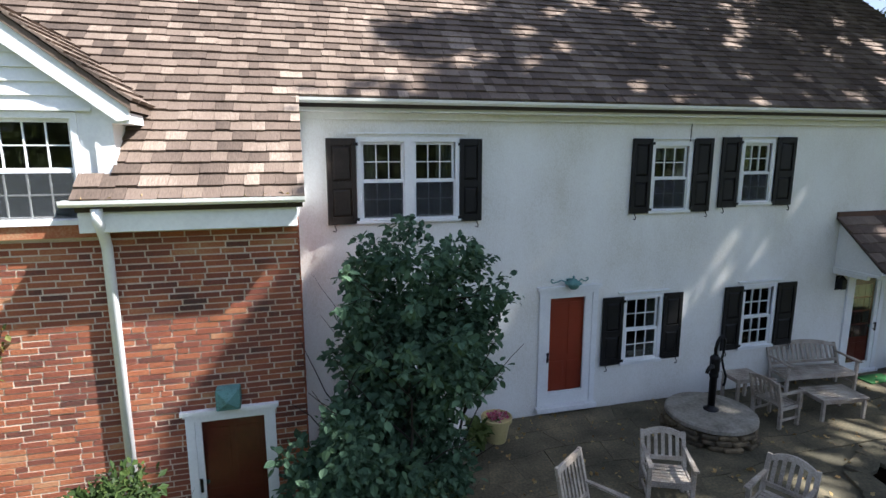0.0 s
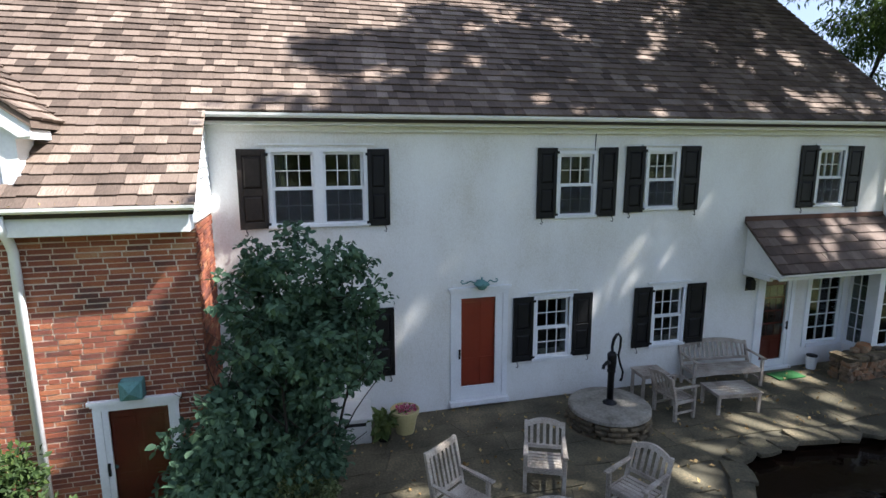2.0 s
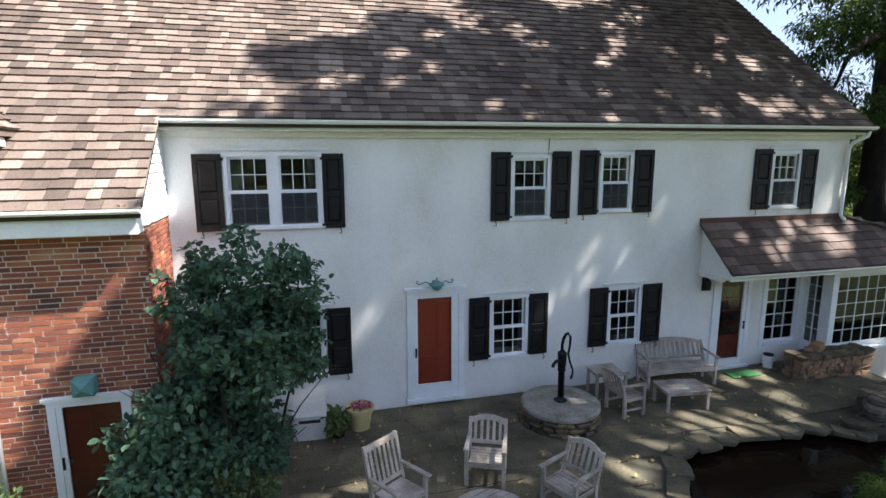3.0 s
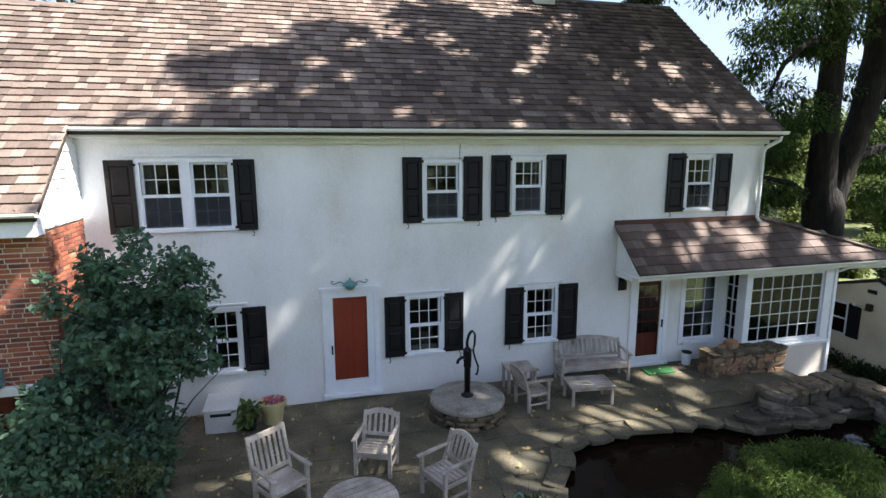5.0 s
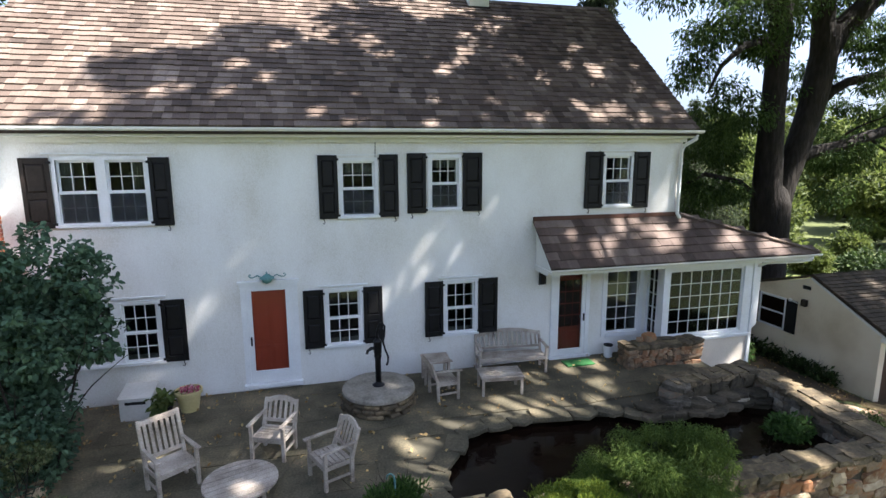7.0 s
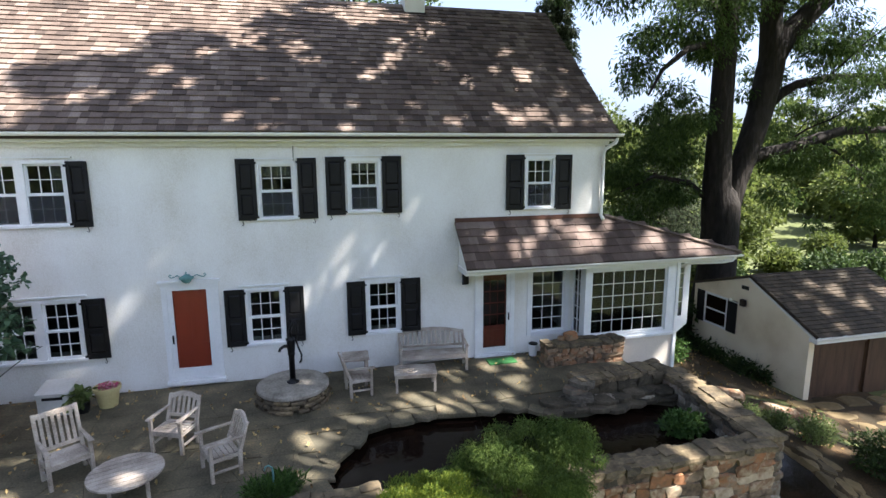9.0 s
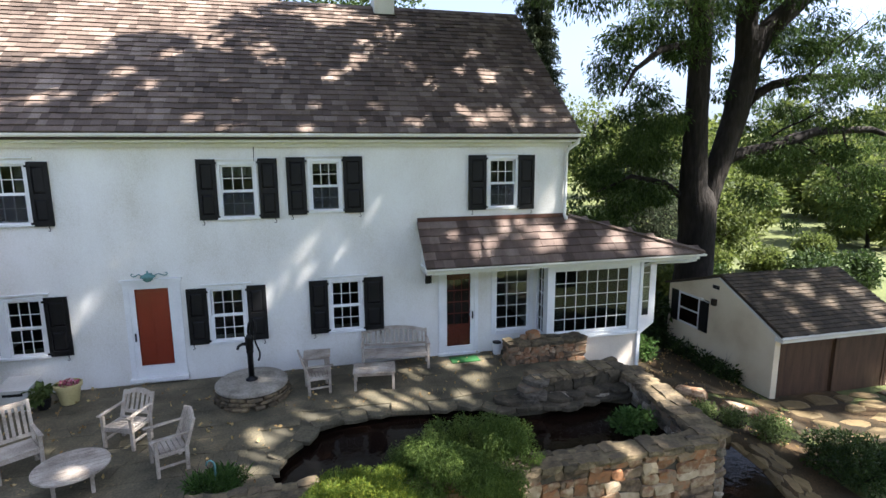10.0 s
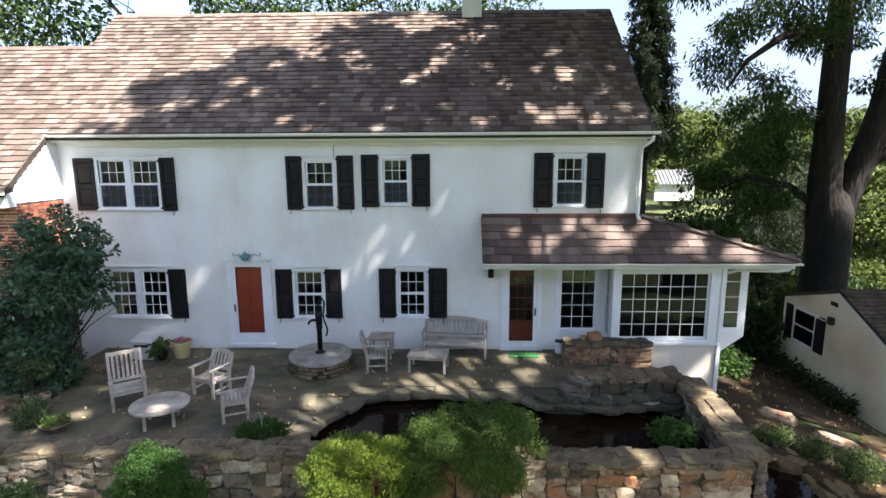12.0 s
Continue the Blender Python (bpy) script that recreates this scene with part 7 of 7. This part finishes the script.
box(BM, 0.004, 0.996, -0.5, 0.5, 0, 1)
BRICK_MESH = bpy.data.meshes.new("brick")
BM.to_mesh(BRICK_MESH)
BM.free()
BRICK_MESH.materials.append(BRICK)


def brick_rows(along, u0, u1, z0, z1, fixed_at, holes, near, parent, quota):
    """Courses of brick on a wall face: near ones are objects, the others one joined mesh. along: 'x' or 'y'."""
    rb = random.Random(33)
    ch, joint = 0.080, 0.019
    v, f = [], []
    made = 0
    row = 0
    z = z0
    while z < z1 - 0.03:
        u = u0 - (0.14 if row % 2 else 0.0) - rb.uniform(0, 0.03)
        cells = []
        while u < u1:
            w = (0.274 if rb.random() < 0.9 else 0.13) + rb.uniform(-0.012, 0.012)
            cells.append((max(u, u0), min(u + w, u1)))
            u += w + joint
        for h in holes:
            if h[2] < z + 0.045 < h[3]:
                cells = [c for a0, b0 in cells for c in ((a0, min(b0, h[0])), (max(a0, h[1]), b0)) if c[1] - c[0] > 0.03]
        for a, b in cells:
            if b - a < 0.03:
                continue
            proud = rb.uniform(0.003, 0.012)
            zz = z + rb.uniform(-0.004, 0.004)
            if made < quota and near(a, z):
                o = new("brick", BRICK_MESH)
                o.parent = parent
                if along == "x":
                    o.location, o.scale = (a, (0.0 - proud / 2 + 0.012), zz), (b - a, proud + 0.03, ch - joint)
                else:
                    o.rotation_euler = (0, 0, math.pi / 2)
                    o.location, o.scale = (fixed_at + proud / 2 - 0.012, a, zz), (b - a, proud + 0.03, ch - joint)
                made += 1
            else:
                i = len(v)
                p = fixed_at - proud if along == "x" else fixed_at + proud
                q = fixed_at + 0.02 if along == "x" else fixed_at - 0.02
                c, d = zz, zz + ch - joint
                for uu in (a, b):
                    for dd in (p, q):
                        for e in (c, d):
                            v.append((uu, dd, e) if along == "x" else (dd, uu, e))
                f += [tuple(i + k for k in t) for t in ((0, 1, 3, 2), (4, 6, 7, 5), (0, 4, 5, 1), (2, 3, 7, 6), (0, 2, 6, 4), (1, 5, 7, 3))]
        z += ch
        row += 1
    far = raw("brickwork", v, f, BRICK_I)
    if along == "x":
        far.location.y = 0
    far.parent = parent
    if along == "x":
        far.location.y = -parent.location.y
    tagged(far, kind="stuff")


brick_rows("x", -6.0, 0.0, -0.9, 4.02, BY, [(-1.55, -0.42, -0.6, 1.54), (-4.9, -2.3, 3.94, 4.2)], lambda u, z: -2.1 < u < -0.1 and 1.75 < z < 3.7, wing_wall, 290)
brick_rows("y", BY + 0.005, FY - 0.005, -0.9, 4.08, 0.0, [], lambda u, z: z > 1.6, wing_side, 290)

# ---- shingles ----
SM = bmesh.new()
sv = [SM.verts.new(p) for p in ((0.012, 0, 0.0), (0.988, 0, 0.0), (0.995, 1, -0.012), (0.005, 1, -0.012), (0.012, 0, 0.040), (0.988, 0, 0.040), (0.995, 1, 0.004), (0.005, 1, 0.004))]
for t in ((0, 3, 2, 1), (4, 5, 6, 7), (0, 1, 5, 4), (1, 2, 6, 5), (2, 3, 7, 6), (3, 0, 4, 7)):
    SM.faces.new([sv[i] for i in t])
SHINGLE_MESH = bpy.data.meshes.new("shingle")
SM.to_mesh(SHINGLE_MESH)
SM.free()
SHINGLE_MESH.materials.append(SHINGLE)
PORCH_MESH = SHINGLE_MESH.copy()
PORCH_MESH.materials.clear()
PORCH_MESH.materials.append(PORCH_SHINGLE)


def shingles(parent, origin, up, length, span, expo, near, quota, seed, wmin=0.13, wmax=0.34, joined="shingle_courses", across=(1, 0, 0), mat=SHINGLE_I, near_mesh=SHINGLE_MESH):
    """Courses of cedar shingles up a slope. origin: the eave's point at u = 0; span(s): the courses' ends at s metres up the slope."""
    rs = random.Random(seed)
    o, vv, uu = Vector(origin), Vector(up).normalized(), Vector(across)
    nn = uu.cross(vv).normalized()
    base = Matrix((uu, vv, nn)).transposed().to_4x4()
    verts, faces = [], []
    made, s = 0, 0.0
    while s < length - 0.04:
        a, b = span(s)
        u = a - rs.uniform(0, 0.15)
        while u < b:
            w = rs.uniform(wmin, wmax)
            c, d = max(u, a), min(u + w, b)
            u += w
            if d - c < 0.03:
                continue
            drop = rs.uniform(-0.012, 0.010)
            lift = rs.uniform(0.0, 0.007)
            L = min(expo * 1.25, length - s + 0.02)
            m = Matrix.Translation(o + uu * c + vv * (s + drop) + nn * lift) @ base @ Matrix.Diagonal((d - c, L, 1, 1)) @ pose(0, 0, 0, 0, 0, 0)
            if made < quota and near(c, s):
                ob = new("shingle", near_mesh)
                ob.parent = parent
                ob.matrix_basis = m
                made += 1
            else:
                i = len(verts)
                verts += [tuple(m @ q.co) for q in SHINGLE_MESH.vertices]
                faces += [tuple(i + k for k in t) for t in ((0, 3, 2, 1), (4, 5, 6, 7), (0, 1, 5, 4), (1, 2, 6, 5), (2, 3, 7, 6), (3, 0, 4, 7))]
        s += expo
    if verts:
        tagged(raw(joined, verts, faces, mat, parent), kind="stuff")


UPV = (0, 1, SLOPE)
K = math.sqrt(1 + SLOPE * SLOPE)
EXPO = (EAVE_Y - 0.03 - 6.78) * K / 10


def seam(s):
    """The main roof's courses tooth into the wing's below its ridge."""
    k = round(s / EXPO)
    return 0.16 * math.sin(k * 12.9) if s < (11.3 - 6.78) * K else 0.0


shingles(main_roof, on_roof(0, EAVE_Y - 0.03), UPV, (RIDGE_Y - EAVE_Y) * K, lambda s: (-0.6 + seam(s + 10 * EXPO), 15.12), EXPO, lambda u, s: s < 1.0 and 0.0 < u < 14, 298, 61)
shingles(wing_roof, on_roof(0, 6.78), UPV, (11.52 - 6.78) * K, lambda s: (-2.4 if s < 0.3 * K else -2.05 if s < 1.45 * K else -2.05 - (s / K - 1.45) * 1.15 if s < 2.75 * K else -9.0, 0.1 if s < 10 * EXPO - 0.02 else -0.6 + seam(s)), EXPO, lambda u, s: -3.5 < u, 298, 62, 0.16, 0.34)
shingles(wing_roof, on_roof(0, 6.78), UPV, 2.5 * K, lambda s: (-9.0, -4.16), EXPO, lambda u, s: False, 0, 66)
DL = math.hypot(DHALF, DPEAK - DEAVE)
shingles(dormer, (DX + DHALF + 0.02, BY - 0.19, DEAVE + 0.10), (-DHALF, 0, DPEAK - DEAVE), DL, lambda s: (0, 1.0 + 1.32 * s / DL), 0.2, lambda u, s: False, 0, 67, across=(0, 1, 0))
PUP = (0, 8.785 - PY, 3.56 - PZ)
PL = Vector(PUP).length
shingles(porch, (0, PY - 0.03, PZ - 0.02), PUP, PL, lambda s: (PX0 - 0.02, PX1 + (15.05 - PX1) * s / PL), 0.243, lambda u, s: True, 298, 63, 0.2, 0.5, near_mesh=PORCH_MESH)
shingles(porch, (PX1 + 0.02, PY, PZ - 0.02), (-(PX1 - 15.05), 0, 3.56 - PZ), 3.5, lambda s: (1.085 * s / 3.54, 12.5 - PY), 0.2, lambda u, s: False, 0, 64, 0.2, 0.45, across=(0, 1, 0))
shingles(shed, (0, 7.53, 0.03), (0, 2.65, 1.26), Vector((0, 2.65, 1.26)).length, lambda s: (HX0 - 0.06, HX1 + 0.12), 0.17, lambda u, s: False, 0, 65, 0.1, 0.26, joined="roof_shingles", mat=SHED_SHINGLE)
for k in range(14):
    u = k / 14
    a, b = Vector((15.05, 8.785, 3.58)), Vector((PX1, PY, PZ + 0.02))
    p = a.lerp(b, u)
    q = a.lerp(b, u + 0.085)
    part("hip_cap", poly_solid([p + Vector((-0.02, -0.09, 0.0)), q + Vector((-0.02, -0.09, 0.0)), q + Vector((0.05, 0.08, 0.03)), p + Vector((0.05, 0.08, 0.03))], (0, 0, 0.03)), SHINGLE, porch)
